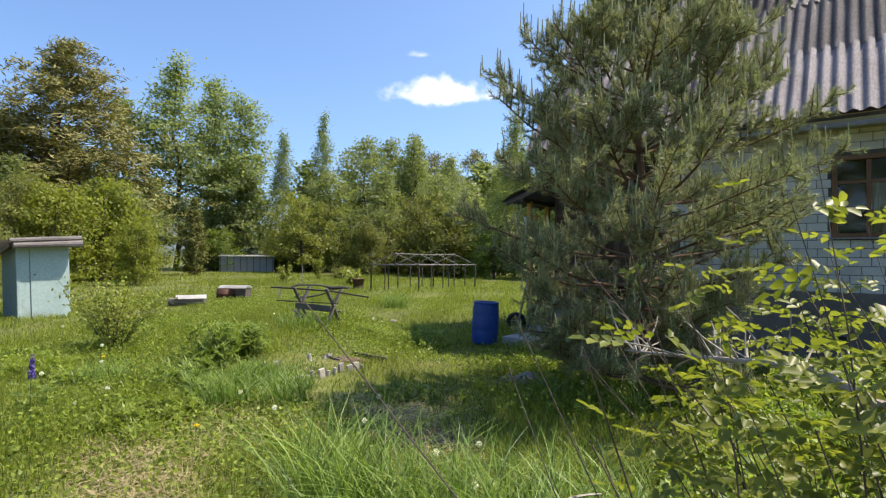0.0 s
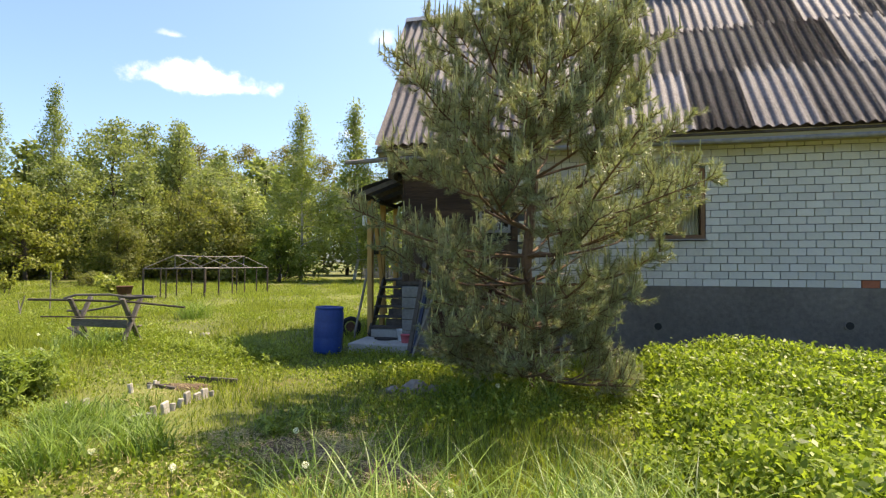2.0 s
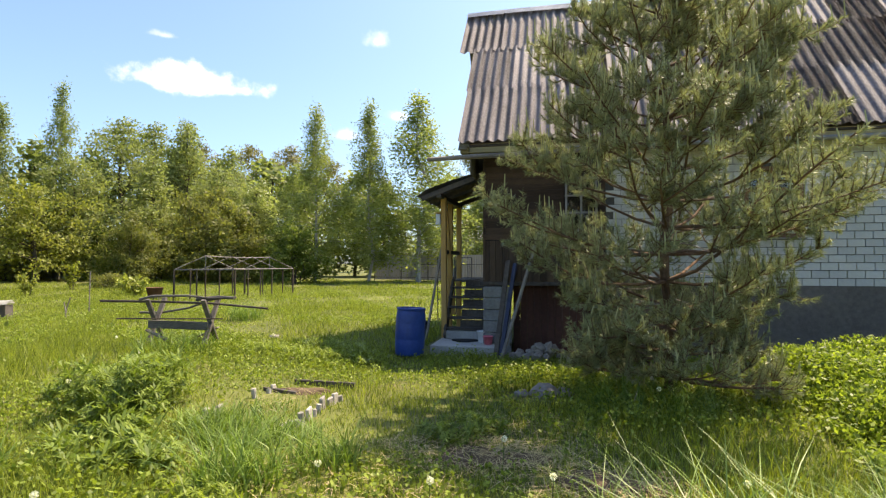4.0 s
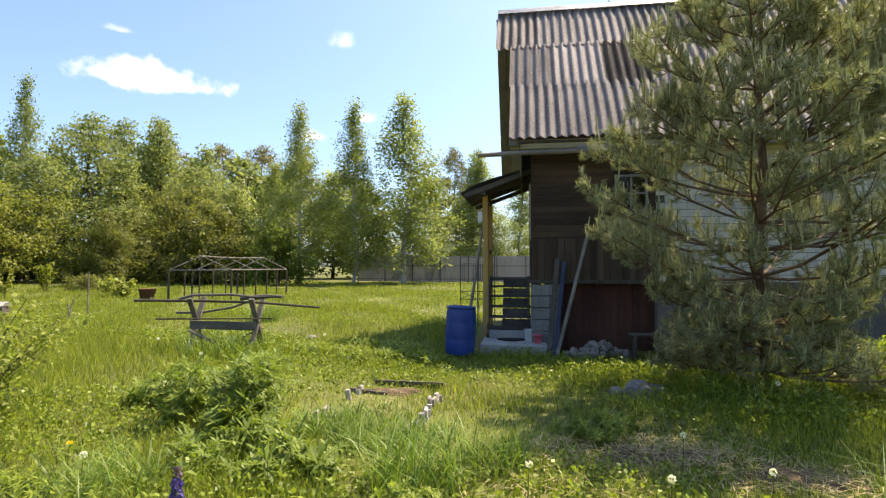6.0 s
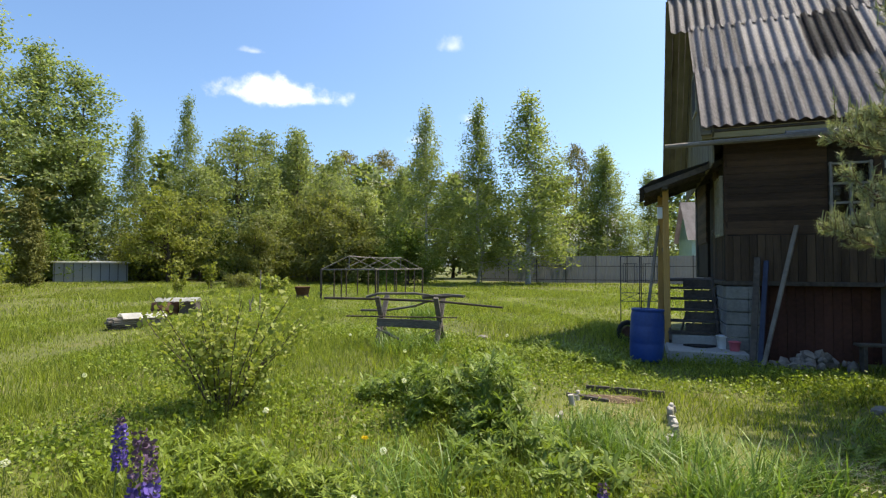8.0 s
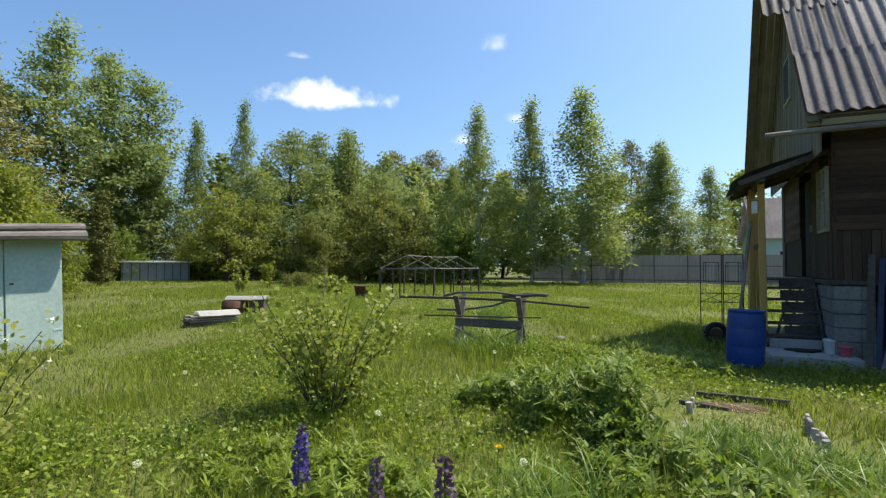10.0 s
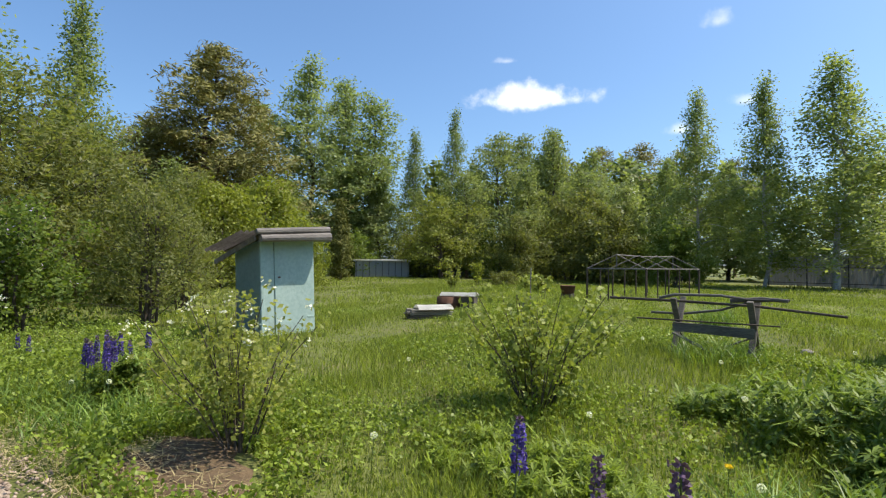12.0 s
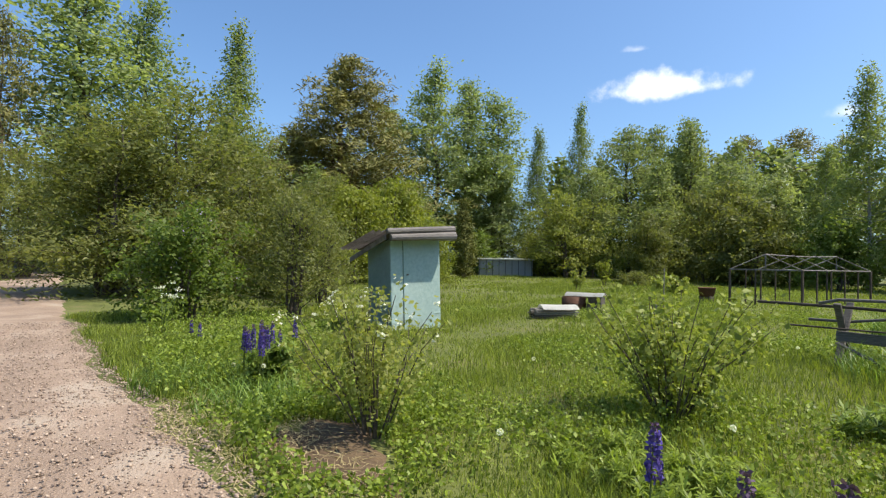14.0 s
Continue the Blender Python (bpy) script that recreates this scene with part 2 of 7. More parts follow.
M_SIDING = surface("dark_stained_board", (0.037, 0.023, 0.016), (0.102, 0.063, 0.041), 0.8, 1.0, 14.0, bump=0.4, stretch=(0.5, 1, 6), per_object=0.4)
M_VBOARD = surface("dark_upright_board", (0.041, 0.027, 0.019), (0.105, 0.071, 0.048), 0.85, 1.0, 14.0, bump=0.4, stretch=(6, 6, 0.4), per_object=0.4)
M_GABLE = surface("faded_gable_board", (0.124, 0.108, 0.071), (0.223, 0.198, 0.133), 0.85, 0.9, 12.0, bump=0.3, stretch=(5, 5, 0.4), per_object=0.4)
M_EAVEWOOD = surface("faded_ochre_board", (0.26, 0.22, 0.12), (0.42, 0.37, 0.22), 0.85, 1.0, 12.0, bump=0.3, stretch=(0.4, 5, 5))
M_POST = surface("yellow_pine_timber", (0.36, 0.2, 0.06), (0.56, 0.35, 0.12), 0.7, 1.0, 14.0, bump=0.25, stretch=(4, 4, 0.4))
M_OLDWOOD = surface("weathered_grey_wood", (0.12, 0.105, 0.09), (0.3, 0.27, 0.235), 0.9, 1.2, 16.0, bump=0.5, stretch=(1, 4, 4))
M_PEG = surface("bleached_grey_peg", (0.2, 0.185, 0.165), (0.46, 0.43, 0.39), 0.9, 3.0, 20.0, bump=0.4, per_object=0.4)
M_SAWWOOD = surface("rain_grey_wood", (0.065, 0.057, 0.05), (0.19, 0.17, 0.15), 0.9, 1.2, 16.0, bump=0.5, stretch=(1, 4, 4))
M_DARKWOOD = surface("charred_grey_wood", (0.045, 0.038, 0.034), (0.14, 0.12, 0.105), 0.9, 1.2, 16.0, bump=0.5)
M_REDBOARD = surface("oxide_red_board", (0.045, 0.018, 0.014), (0.1, 0.042, 0.03), 0.85, 1.0, 14.0, bump=0.3, per_object=0.3)
M_FELT = surface("roofing_felt", (0.06, 0.058, 0.056), (0.15, 0.14, 0.135), 0.95, 1.0, 30.0, bump=0.4)
M_BARREL = surface("blue_polyethylene", (0.008, 0.04, 0.2), (0.015, 0.07, 0.3), 0.42, 1.5, 20.0, bump=0.06, spec=0.45)
M_OUTHOUSE = surface("flaking_turquoise_paint", (0.27, 0.37, 0.355), (0.41, 0.52, 0.5), 0.75, 1.2, 14.0, bump=0.3, spots=(0.2, 0.23, 0.2), spot_scale=2.4, spot_amount=0.5)
M_FRAMEMETAL = surface("rusty_pipe", (0.05, 0.038, 0.03), (0.13, 0.1, 0.08), 0.8, 3.0, 30.0, metal=0.3)
M_GREYPIPE = surface("grey_lath", (0.11, 0.095, 0.085), (0.26, 0.235, 0.215), 0.85, 3.0, 20.0)
M_FENCE = surface("grey_profiled_sheet", (0.24, 0.25, 0.26), (0.3, 0.31, 0.32), 0.6, 0.6, 8.0, metal=0.1, bump=0.05)
M_FENCEDARK = surface("dark_fence_rail", (0.05, 0.05, 0.055), (0.1, 0.1, 0.105), 0.7)
M_BLUEFENCE = surface("blue_grey_sheet", (0.16, 0.2, 0.24), (0.3, 0.35, 0.39), 0.7, 0.8, 6.0, bump=0.1, spots=(0.22, 0.2, 0.17), spot_scale=1.2, spot_amount=0.5)
M_RUST = surface("rusted_iron", (0.06, 0.03, 0.02), (0.15, 0.075, 0.05), 0.9, 3.0, 24.0, bump=0.4)
M_WHITEPAINT = surface("old_white_paint", (0.55, 0.54, 0.5), (0.75, 0.74, 0.7), 0.6, 2.0, 20.0, bump=0.1)
M_OCHREPAINT = surface("brown_window_paint", (0.12, 0.06, 0.03), (0.22, 0.12, 0.06), 0.6, 2.0, 20.0, bump=0.1)
M_GREYLOG = surface("weathered_log", (0.085, 0.076, 0.072), (0.25, 0.225, 0.21), 0.9, 1.5, 16.0, bump=0.5, stretch=(4, 0.6, 4))
M_CREAMPAINT = surface("dirty_cream_paint", (0.25, 0.23, 0.17), (0.42, 0.39, 0.3), 0.7, 2.0, 20.0, bump=0.15)
M_CURTAIN = surface("ochre_curtain", (0.6, 0.5, 0.26), (0.78, 0.68, 0.42), 0.9, 1.5, 30.0, stretch=(8, 8, 0.3), bump=0.1)
M_IRON = surface("blue_black_iron", (0.02, 0.028, 0.05), (0.05, 0.06, 0.1), 0.5, 4.0, 30.0, metal=0.4)
M_PLASTICWHITE = surface("white_plastic", (0.62, 0.66, 0.7), (0.75, 0.78, 0.8), 0.4, 2.0, 10.0, bump=0.02)
M_PINK = surface("pink_plastic", (0.5, 0.09, 0.13), (0.62, 0.16, 0.2), 0.45, 2.0, 10.0, bump=0.02)
M_YELLOWPLASTIC = surface("yellow_plastic", (0.6, 0.5, 0.06), (0.72, 0.62, 0.1), 0.45)
M_RUBBLE = surface("rubble_stone", (0.11, 0.095, 0.085), (0.26, 0.235, 0.21), 0.95, 2.0, 16.0, bump=0.5, island=0.5)
M_GREENWALL = surface("pale_green_render", (0.42, 0.56, 0.46), (0.52, 0.66, 0.56), 0.9, 1.0, 12.0)
# near-black colour that carries the shade of room, doorway and wall backing
M_SHADE = surface("painted_shade_board", (0.02, 0.016, 0.013), (0.045, 0.036, 0.03), 0.95)
M_RUBBER = surface("black_rubber", (0.012, 0.012, 0.012), (0.03, 0.03, 0.03), 0.7)


def glass_material():
    mt, nt, bs = shade_nodes("window_glass")
    bs.inputs["Base Color"].default_value = (0.9, 0.93, 0.92, 1)
    bs.inputs["Roughness"].default_value = 0.03
    bs.inputs["Transmission Weight"].default_value = 1.0
    bs.inputs["IOR"].default_value = 1.45
    return mt


M_GLASS = glass_material()


# ---- mesh helpers ----
def part(name, bm, material, parent=None, label=""):
    """Links a bmesh as one mesh object, under a thing where one is given."""
    me = bpy.data.meshes.new(name)
    bm.to_mesh(me)
    bm.free()
    me.materials.append(material)
    ob = new(name, me)
    if parent is not None:
        ob.parent = parent
    if label:
        ob["label"] = label
    return ob


def arrays(name, verts, faces, material, parent=None, smooth=False):
    """One mesh object from numpy arrays of equal-sized faces."""
    me = bpy.data.meshes.new(name)
    verts, faces = np.asarray(verts, dtype=np.float32), np.asarray(faces, dtype=np.int32)
    n, k = faces.shape
    me.vertices.add(len(verts))
    me.vertices.foreach_set("co", verts.ravel())
    me.loops.add(n * k)
    me.loops.foreach_set("vertex_index", faces.ravel())
    me.polygons.add(n)
    me.polygons.foreach_set("loop_start", np.arange(0, n * k, k, dtype=np.int32))
    me.polygons.foreach_set("loop_total", np.full(n, k, dtype=np.int32))
    if smooth:
        me.polygons.foreach_set("use_smooth", np.ones(n, dtype=bool))
    me.update(calc_edges=True)
    me.validate()
    me.materials.append(material)
    ob = new(name, me)
    if parent is not None:
        ob.parent = parent
    return ob


def thing(name, at, label, category, group="", rz=0.0, kind=""):
    ob = new(name)
    ob.matrix_world = pose(at[0], at[1], at[2], 0, 0, rz)
    return tagged(ob, label, category, group, kind)


def box(bm, size, centre, rot=(0, 0, 0), bevel=0.0):
    r = bmesh.ops.create_cube(bm, size=1.0, matrix=pose(*centre, *rot) @ Matrix.Diagonal((*size, 1)))
    if bevel:
        edges = {e for v in r["verts"] for e in v.link_edges}
        bmesh.ops.bevel(bm, geom=list(edges), offset=bevel, segments=1, affect="EDGES")
    return bm


def bar(bm, a, b, w, d, bevel=0.0):
    """Squared timber from a to b."""
    a, b = Vector(a), Vector(b)
    m = Matrix.Translation((a + b) / 2) @ (b - a).to_track_quat("Z", "Y").to_matrix().to_4x4()
    r = bmesh.ops.create_cube(bm, size=1.0, matrix=m @ Matrix.Diagonal((w, d, (b - a).length, 1)))
    if bevel:
        edges = {e for v in r["verts"] for e in v.link_edges}
        bmesh.ops.bevel(bm, geom=list(edges), offset=bevel, segments=1, affect="EDGES")
    return bm


def rod(bm, a, b, r0, r1=None, seg=8):
    a, b = Vector(a), Vector(b)
    m = Matrix.Translation((a + b) / 2) @ (b - a).to_track_quat("Z", "Y").to_matrix().to_4x4()
    bmesh.ops.create_cone(bm, cap_ends=True, segments=seg, radius1=r0, radius2=r0 if r1 is None else r1, depth=(b - a).length, matrix=m)
    return bm


def tube(bm, pts, radii, seg=7):
    """Tapered, bent branch through points."""
    rings = []
    pts = [Vector(p) for p in pts]
    for i, p in enumerate(pts):
        d = (pts[min(i + 1, len(pts) - 1)] - pts[max(i - 1, 0)]).normalized()
        q = d.to_track_quat("Z", "Y").to_matrix()
        rings.append([bm.verts.new(p + q @ Vector((math.cos(a) * radii[i], math.sin(a) * radii[i], 0))) for a in (2 * math.pi * k / seg for k in range(seg))])
    for r0, r1 in zip(rings, rings[1:]):
        for k in range(seg):
            bm.faces.new((r0[k], r0[(k + 1) % seg], r1[(k + 1) % seg], r1[k]))
    bm.faces.new(rings[0][::-1])
    bm.faces.new(rings[-1])
    return bm


def crisp(bm, degrees=40):
    """Smooth faces with hard edges where the surface turns sharply."""
    for f in bm.faces:
        f.smooth = True
    for e in bm.edges:
        e.smooth = e.calc_face_angle(0.0) < radians(degrees)
    return bm


def lathe(bm, profile, seg=24, centre=(0, 0)):
    rings = [[bm.verts.new((centre[0] + r * math.cos(2 * math.pi * k / seg), centre[1] + r * math.sin(2 * math.pi * k / seg), z)) for k in range(seg)] for r, z in profile]
    for r0, r1 in zip(rings, rings[1:]):
        for k in range(seg):
            bm.faces.new((r0[k], r0[(k + 1) % seg], r1[(k + 1) % seg], r1[k]))
    bm.faces.new(rings[0][::-1])
    bm.faces.new(rings[-1])
    return crisp(bm)


def leaves(rng, centres, size, aspect=0.6, spread=0.35, up=0.5, per=1, fold=0.25, facing=None):
    """Small pointed leaves (two triangles as one bent quad) strewn round centres. Returns verts, faces."""
    c = np.repeat(np.asarray(centres, dtype=float), per, axis=0)
    n = len(c)
    c = c + rng.normal(size=(n, 3)) * spread
    d = rng.normal(size=(n, 3))
    d /= np.linalg.norm(d, axis=1, keepdims=True) + 1e-9
    nrm = rng.normal(size=(n, 3)) + np.array([0, 0, up * 2.0])
    if facing is not None:
        nrm = nrm * 0.7 + np.repeat(np.asarray(facing, dtype=float), per, axis=0)
    s = np.cross(nrm, d)
    s /= np.linalg.norm(s, axis=1, keepdims=True) + 1e-9
    nn = np.cross(d, s)
    sz = (size * (0.65 + 0.7 * rng.random(n)))[:, None]
    a, b = c - d * sz * 0.5, c + d * sz * 0.5
    mid = c - d * sz * 0.08 - nn * sz * fold * 0.3
    l, r = mid + s * sz * aspect * 0.5, mid - s * sz * aspect * 0.5
    v = np.stack((a, l + nn * sz * fold * 0.3, b, r + nn * sz * fold * 0.3), axis=1).reshape(-1, 3)
    return v, np.arange(4 * n).reshape(-1, 4)


def height(x, y):
    """Lie of the land."""
    x, y = np.asarray(x, dtype=float), np.asarray(y, dtype=float)
    h = 0.13 * np.exp(-((x + 13) ** 2 + (y - 11) ** 2) / 40) + 0.13 * np.exp(-((x + 19) ** 2 + (y - 23) ** 2) / 60)
    h = h - 0.17 * np.exp(-((x + 5.5) ** 2 + (y - 10.3) ** 2) / 9) + 0.10 * np.exp(-(x ** 2 + y ** 2) / 8)
    h = h + 0.15 / (1 + np.exp(-(np.hypot(x + 7, y) - 38) / 3))
    h = h + 0.03 * np.sin(x * 0.9 + 1.3 * np.sin(y * 0.6)) * np.sin(y * 0.8 + 0.7)
    return h + 0.015 * np.sin(x * 2.7 + y * 1.9) * np.sin(y * 3.1 - x)


def gz(x, y):
    return float(height(x, y))


# ---- ground and road ----
def spaced(lo, hi, fine_lo, fine_hi, step, far):
    """Grid lines, close together between fine_lo and fine_hi, wider outside."""
    mid = np.arange(fine_lo, fine_hi + step / 2, step)
    out_lo, out_hi = [], []
    p, s = fine_lo, step
    while p > lo:
        s *= far
        p -= s
        out_lo.append(p)
    p, s = fine_hi, step
    while p < hi:
        s *= far
        p += s
        out_hi.append(p)
    return np.concatenate((np.array(out_lo[::-1]), mid, np.array(out_hi)))


def grid_mesh(name, xs, ys, zf, material):
    X, Y = np.meshgrid(xs, ys)
    V = np.stack((X, Y, zf(X, Y)), axis=-1).reshape(-1, 3)
    w = len(xs)
    i = (np.arange(len(ys) - 1)[:, None] * w + np.arange(w - 1)[None, :]).ravel()
    return arrays(name, V, np.stack((i, i + 1, i + 1 + w, i + w), axis=1), material, smooth=True)


def road_edge(x):
    """y of the gravel road's edge on the garden side."""
    x = np.asarray(x, dtype=float)
    e = np.interp(x, [-60, -40, -24, -16.5, -13.2, -11.3, -9.5, -7.3, -4, 6], [-4.6, -3.2, -1.7, -0.75, -0.1, 0.32, -0.2, -1.1, -2.0, -3.2])
    return e + 0.06 * np.sin(x * 1.7) + 0.05 * np.sin(x * 5.1 + 1) + 0.03 * np.sin(x * 13.0)


ground = grid_mesh("ground", spaced(-1500, 1500, -26, 7, 0.4, 1.16), spaced(-1500, 1500, -4, 26, 0.4, 1.16), height, M_SOIL)
tagged(ground, "uneven green meadow ground with bare earthy spots", "ground", kind="structure")

xs = np.concatenate((np.arange(-75, -26, 1.0), np.arange(-26, 8, 0.25)))
us = np.linspace(0, 1, 14)
RX = np.repeat(xs[:, None], len(us), 1)
RY = road_edge(xs)[:, None] - us[None, :] * 4.6
RZ = height(RX, RY) + 0.035 * np.minimum(1, np.minimum(us, 1 - us) * 12)[None, :] - 0.012 + 0.012 * np.sin(us * 18)[None, :]
w = len(us)
idx = (np.arange(len(xs) - 1)[:, None] * w + np.arange(w - 1)[None, :]).ravel()
road = arrays("road", np.stack((RX, RY, RZ), axis=-1).reshape(-1, 3), np.stack((idx, idx + 1, idx + 1 + w, idx + w), axis=1), M_GRAVEL, smooth=True)
tagged(road, "pinkish crushed granite gravel track with worn wheel ruts", "road", kind="structure")

rng = np.random.default_rng(11)


def chips(name, n, sampler, smin, smax, material, label):
    """Loose stones joined into one: squashed octahedra."""
    x, y = sampler(n)
    n = len(x)
    base = np.array([(1, 0, 0), (0, 1, 0), (-1, 0, 0), (0, -1, 0), (0, 0, 0.7), (0, 0, -0.5)])
    tri = np.array([(0, 1, 4), (1, 2, 4), (2, 3, 4), (3, 0, 4), (1, 0, 5), (2, 1, 5), (3, 2, 5), (0, 3, 5)])
    s = smin + (smax - smin) * rng.random(n) ** 2.5
    V = base[None] * s[:, None, None] * (0.6 + 0.7 * rng.random((n, 6, 1))) + rng.normal(size=(n, 6, 3)) * s[:, None, None] * 0.12
    a = rng.random(n) * 6.3
    ca, sa = np.cos(a)[:, None], np.sin(a)[:, None]
    V = np.stack((V[..., 0] * ca - V[..., 1] * sa, V[..., 0] * sa + V[..., 1] * ca, V[..., 2]), axis=-1)
    V += np.stack((x, y, height(x, y) + 0.03 + s * 0.15), axis=-1)[:, None, :]
    F = tri[None] + (np.arange(n) * 6)[:, None, None]
    return tagged(arrays(name, V.reshape(-1, 3), F.reshape(-1, 3), material), label, "gravel", kind="stuff")


def on_road(n):
    x = -8 - 14 * rng.random(n) ** 1.5
    return x, road_edge(x) + 0.12 - 4.1 * rng.random(n) ** 1.5


chips("gravel", 26000, on_road, 0.006, 0.022, M_STONE, "loose pinkish granite chips on the track")


# ---- the house ----
WALL_Y, EAVE_Y, EAVE_Z, RIDGE_Y, RIDGE_Z = 10.75, 10.28, 4.08, 13.64, 8.17
HOUSE_L, BRICK_L, HOUSE_R, BACK_Y = -5.2, -2.78, 7.1, 16.53
house = thing("house", (HOUSE_L, WALL_Y, 0), "white brick country house with steep slate roof and dark wooden veranda", "house")
HM = house.matrix_world.inverted()


def house_part(name, bm, material, parent=None, label=""):
    """A part given in world places, hung under the house or one of its parts."""
    bm.transform(HM)
    return part(name, bm, material, house if parent is None else parent, label)


# rubble concrete plinth with two round vents
PL_TOP = 1.315
bm = bmesh.new()
box(bm, (HOUSE_R - BRICK_L, 0.45, PL_TOP + 0.6), ((HOUSE_R + BRICK_L) / 2, WALL_Y + 0.19, (PL_TOP - 0.6) / 2))
plinth = house_part("plinth", bm, M_PLINTH, label="rough grey poured concrete plinth")
house_part("side_plinth", box(bmesh.new(), (0.4, BACK_Y - WALL_Y - 0.6, PL_TOP + 0.6), (HOUSE_R - 0.2, (WALL_Y + BACK_Y) / 2 + 0.1, (PL_TOP - 0.6) / 2)), M_PLINTH)
house_part("back_plinth", box(bmesh.new(), (HOUSE_R - HOUSE_L - 0.5, 0.4, PL_TOP + 0.6), ((HOUSE_R + HOUSE_L) / 2 + 0.2, BACK_Y - 0.2, (PL_TOP - 0.6) / 2)), M_PLINTH)
for vx, vz in ((-0.16, 0.56), (2.98, 0.66)):
    bm = bmesh.new()
    rod(bm, (vx, WALL_Y - 0.055, vz), (vx, WALL_Y - 0.02, vz), 0.085, 0.085, 14)
    house_part("vent_rim", bm, M_PLINTH, plinth)
    # solid black disc paints the dark inside of the vent; no opening is cut
    bm = bmesh.new()
    rod(bm, (vx, WALL_Y - 0.058, vz), (vx, WALL_Y - 0.03, vz), 0.066, 0.066, 14)
    house_part("vent_hole", bm, M_RUBBER, plinth, "round air vent with a black disc for its shaded hole")

# mortar core of the brick walls, with the window opening left out
WX0, WX1, WZ0, WZ1 = -0.30, 0.68, 2.2, 3.515
TOP = 4.0
bm = bmesh.new()


def wall_slab(x0, x1, z0, z1):
    box(bm, (x1 - x0, 0.34, z1 - z0), ((x0 + x1) / 2, WALL_Y + 0.185, (z0 + z1) / 2))


wall_slab(BRICK_L, WX0, PL_TOP, TOP)
wall_slab(WX1, HOUSE_R, PL_TOP, TOP)
wall_slab(WX0, WX1, PL_TOP, WZ0)
wall_slab(WX0, WX1, WZ1, TOP)
box(bm, (0.34, BACK_Y - WALL_Y - 0.4, TOP - PL_TOP), (HOUSE_R - 0.17, (WALL_Y + BACK_Y) / 2 + 0.15, (TOP + PL_TOP) / 2))
box(bm, (HOUSE_R - HOUSE_L, 0.34, TOP - PL_TOP), ((HOUSE_R + HOUSE_L) / 2, BACK_Y - 0.17, (TOP + PL_TOP) / 2))
box(bm, (0.3, BACK_Y - WALL_Y - 0.5, TOP - PL_TOP), (BRICK_L + 0.15, (WALL_Y + BACK_Y) / 2, (TOP + PL_TOP) / 2))
brick_wall = house_part("wall", bm, M_MORTAR, label="white silicate brick wall with dark joints")

# window with casing, two sashes and a curtain
window = house_part("window", box(box(box(box(bmesh.new(), (0.07, 0.14, WZ1 - WZ0), (WX0 + 0.035, WALL_Y + 0.06, (WZ0 + WZ1) / 2)), (0.07, 0.14, WZ1 - WZ0), (WX1 - 0.035, WALL_Y + 0.06, (WZ0 + WZ1) / 2)),
                                      (WX1 - WX0 - 0.14, 0.14, 0.07), ((WX0 + WX1) / 2, WALL_Y + 0.06, WZ0 + 0.035)), (WX1 - WX0 - 0.14, 0.14, 0.07), ((WX0 + WX1) / 2, WALL_Y + 0.06, WZ1 - 0.035)), M_OCHREPAINT, label="brown painted window casing")
bm = bmesh.new()
xm = 0.17
box(bm, (0.06, 0.07, WZ1 - WZ0 - 0.14), (xm, WALL_Y + 0.07, (WZ0 + WZ1) / 2))
box(bm, (WX1 - WX0 - 0.14, 0.06, 0.05), ((WX0 + WX1) / 2, WALL_Y + 0.075, WZ1 - 0.42))
house_part("glazing_bar", bm, M_OCHREPAINT, window)
bm = bmesh.new()
box(bm, (WX1 - WX0 - 0.12, 0.008, WZ1 - WZ0 - 0.12), ((WX0 + WX1) / 2, WALL_Y + 0.095, (WZ0 + WZ1) / 2))
pane = house_part("pane", bm, M_GLASS, window)
pane.visible_shadow = False
bm = bmesh.new()
n = 40
cv = []
for k in range(n + 1):
    cx = 0.2 + (WX1 - 0.09 - 0.2) * k / n
    cy = WALL_Y + 0.13 + 0.018 * math.sin(k * 1.1)
    cv.append((bm.verts.new((cx, cy, WZ0 + 0.07)), bm.verts.new((cx, cy, WZ1 - 0.42))))
for a, b in zip(cv, cv[1:]):
    bm.faces.new((a[0], b[0], b[1], a[1]))
bmesh.ops.solidify(bm, geom=bm.faces[:], thickness=0.006)
house_part("curtain", bm, M_CURTAIN, window, "ochre curtain behind the glass")
# added near-black sheet in place of the unlit room
bm = bmesh.new()
box(bm, (WX1 - WX0 + 0.5, 0.02, WZ1 - WZ0 + 0.5), ((WX0 + WX1) / 2, WALL_Y + 0.6, (WZ0 + WZ1) / 2))
house_part("room_screen", bm, M_SHADE, window, "near-black screen standing in for the dim room behind the window")
bm = bmesh.new()
box(bm, (WX1 - WX0 + 0.06, 0.12, 0.025), ((WX0 + WX1) / 2, WALL_Y - 0.02, WZ0 - 0.015), bevel=0.005)
house_part("window_sill", bm, M_GUTTER, window)

# veranda: framed wooden walls on block piers
VER_Y = 10.75
VZ0, VZ1, VMID = 1.36, 3.95, 2.2
# front, side and rear backing walls have shade put into their near-black colour
bm = bmesh.new()
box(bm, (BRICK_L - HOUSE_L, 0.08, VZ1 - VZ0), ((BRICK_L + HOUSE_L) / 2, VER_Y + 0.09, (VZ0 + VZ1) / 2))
veranda = house_part("veranda_wall", bm, M_SHADE, label="dark stained plank veranda wall on a near-black shade backing")
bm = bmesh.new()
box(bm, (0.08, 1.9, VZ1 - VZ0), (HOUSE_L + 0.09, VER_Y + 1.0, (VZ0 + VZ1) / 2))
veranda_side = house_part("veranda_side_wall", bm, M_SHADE)
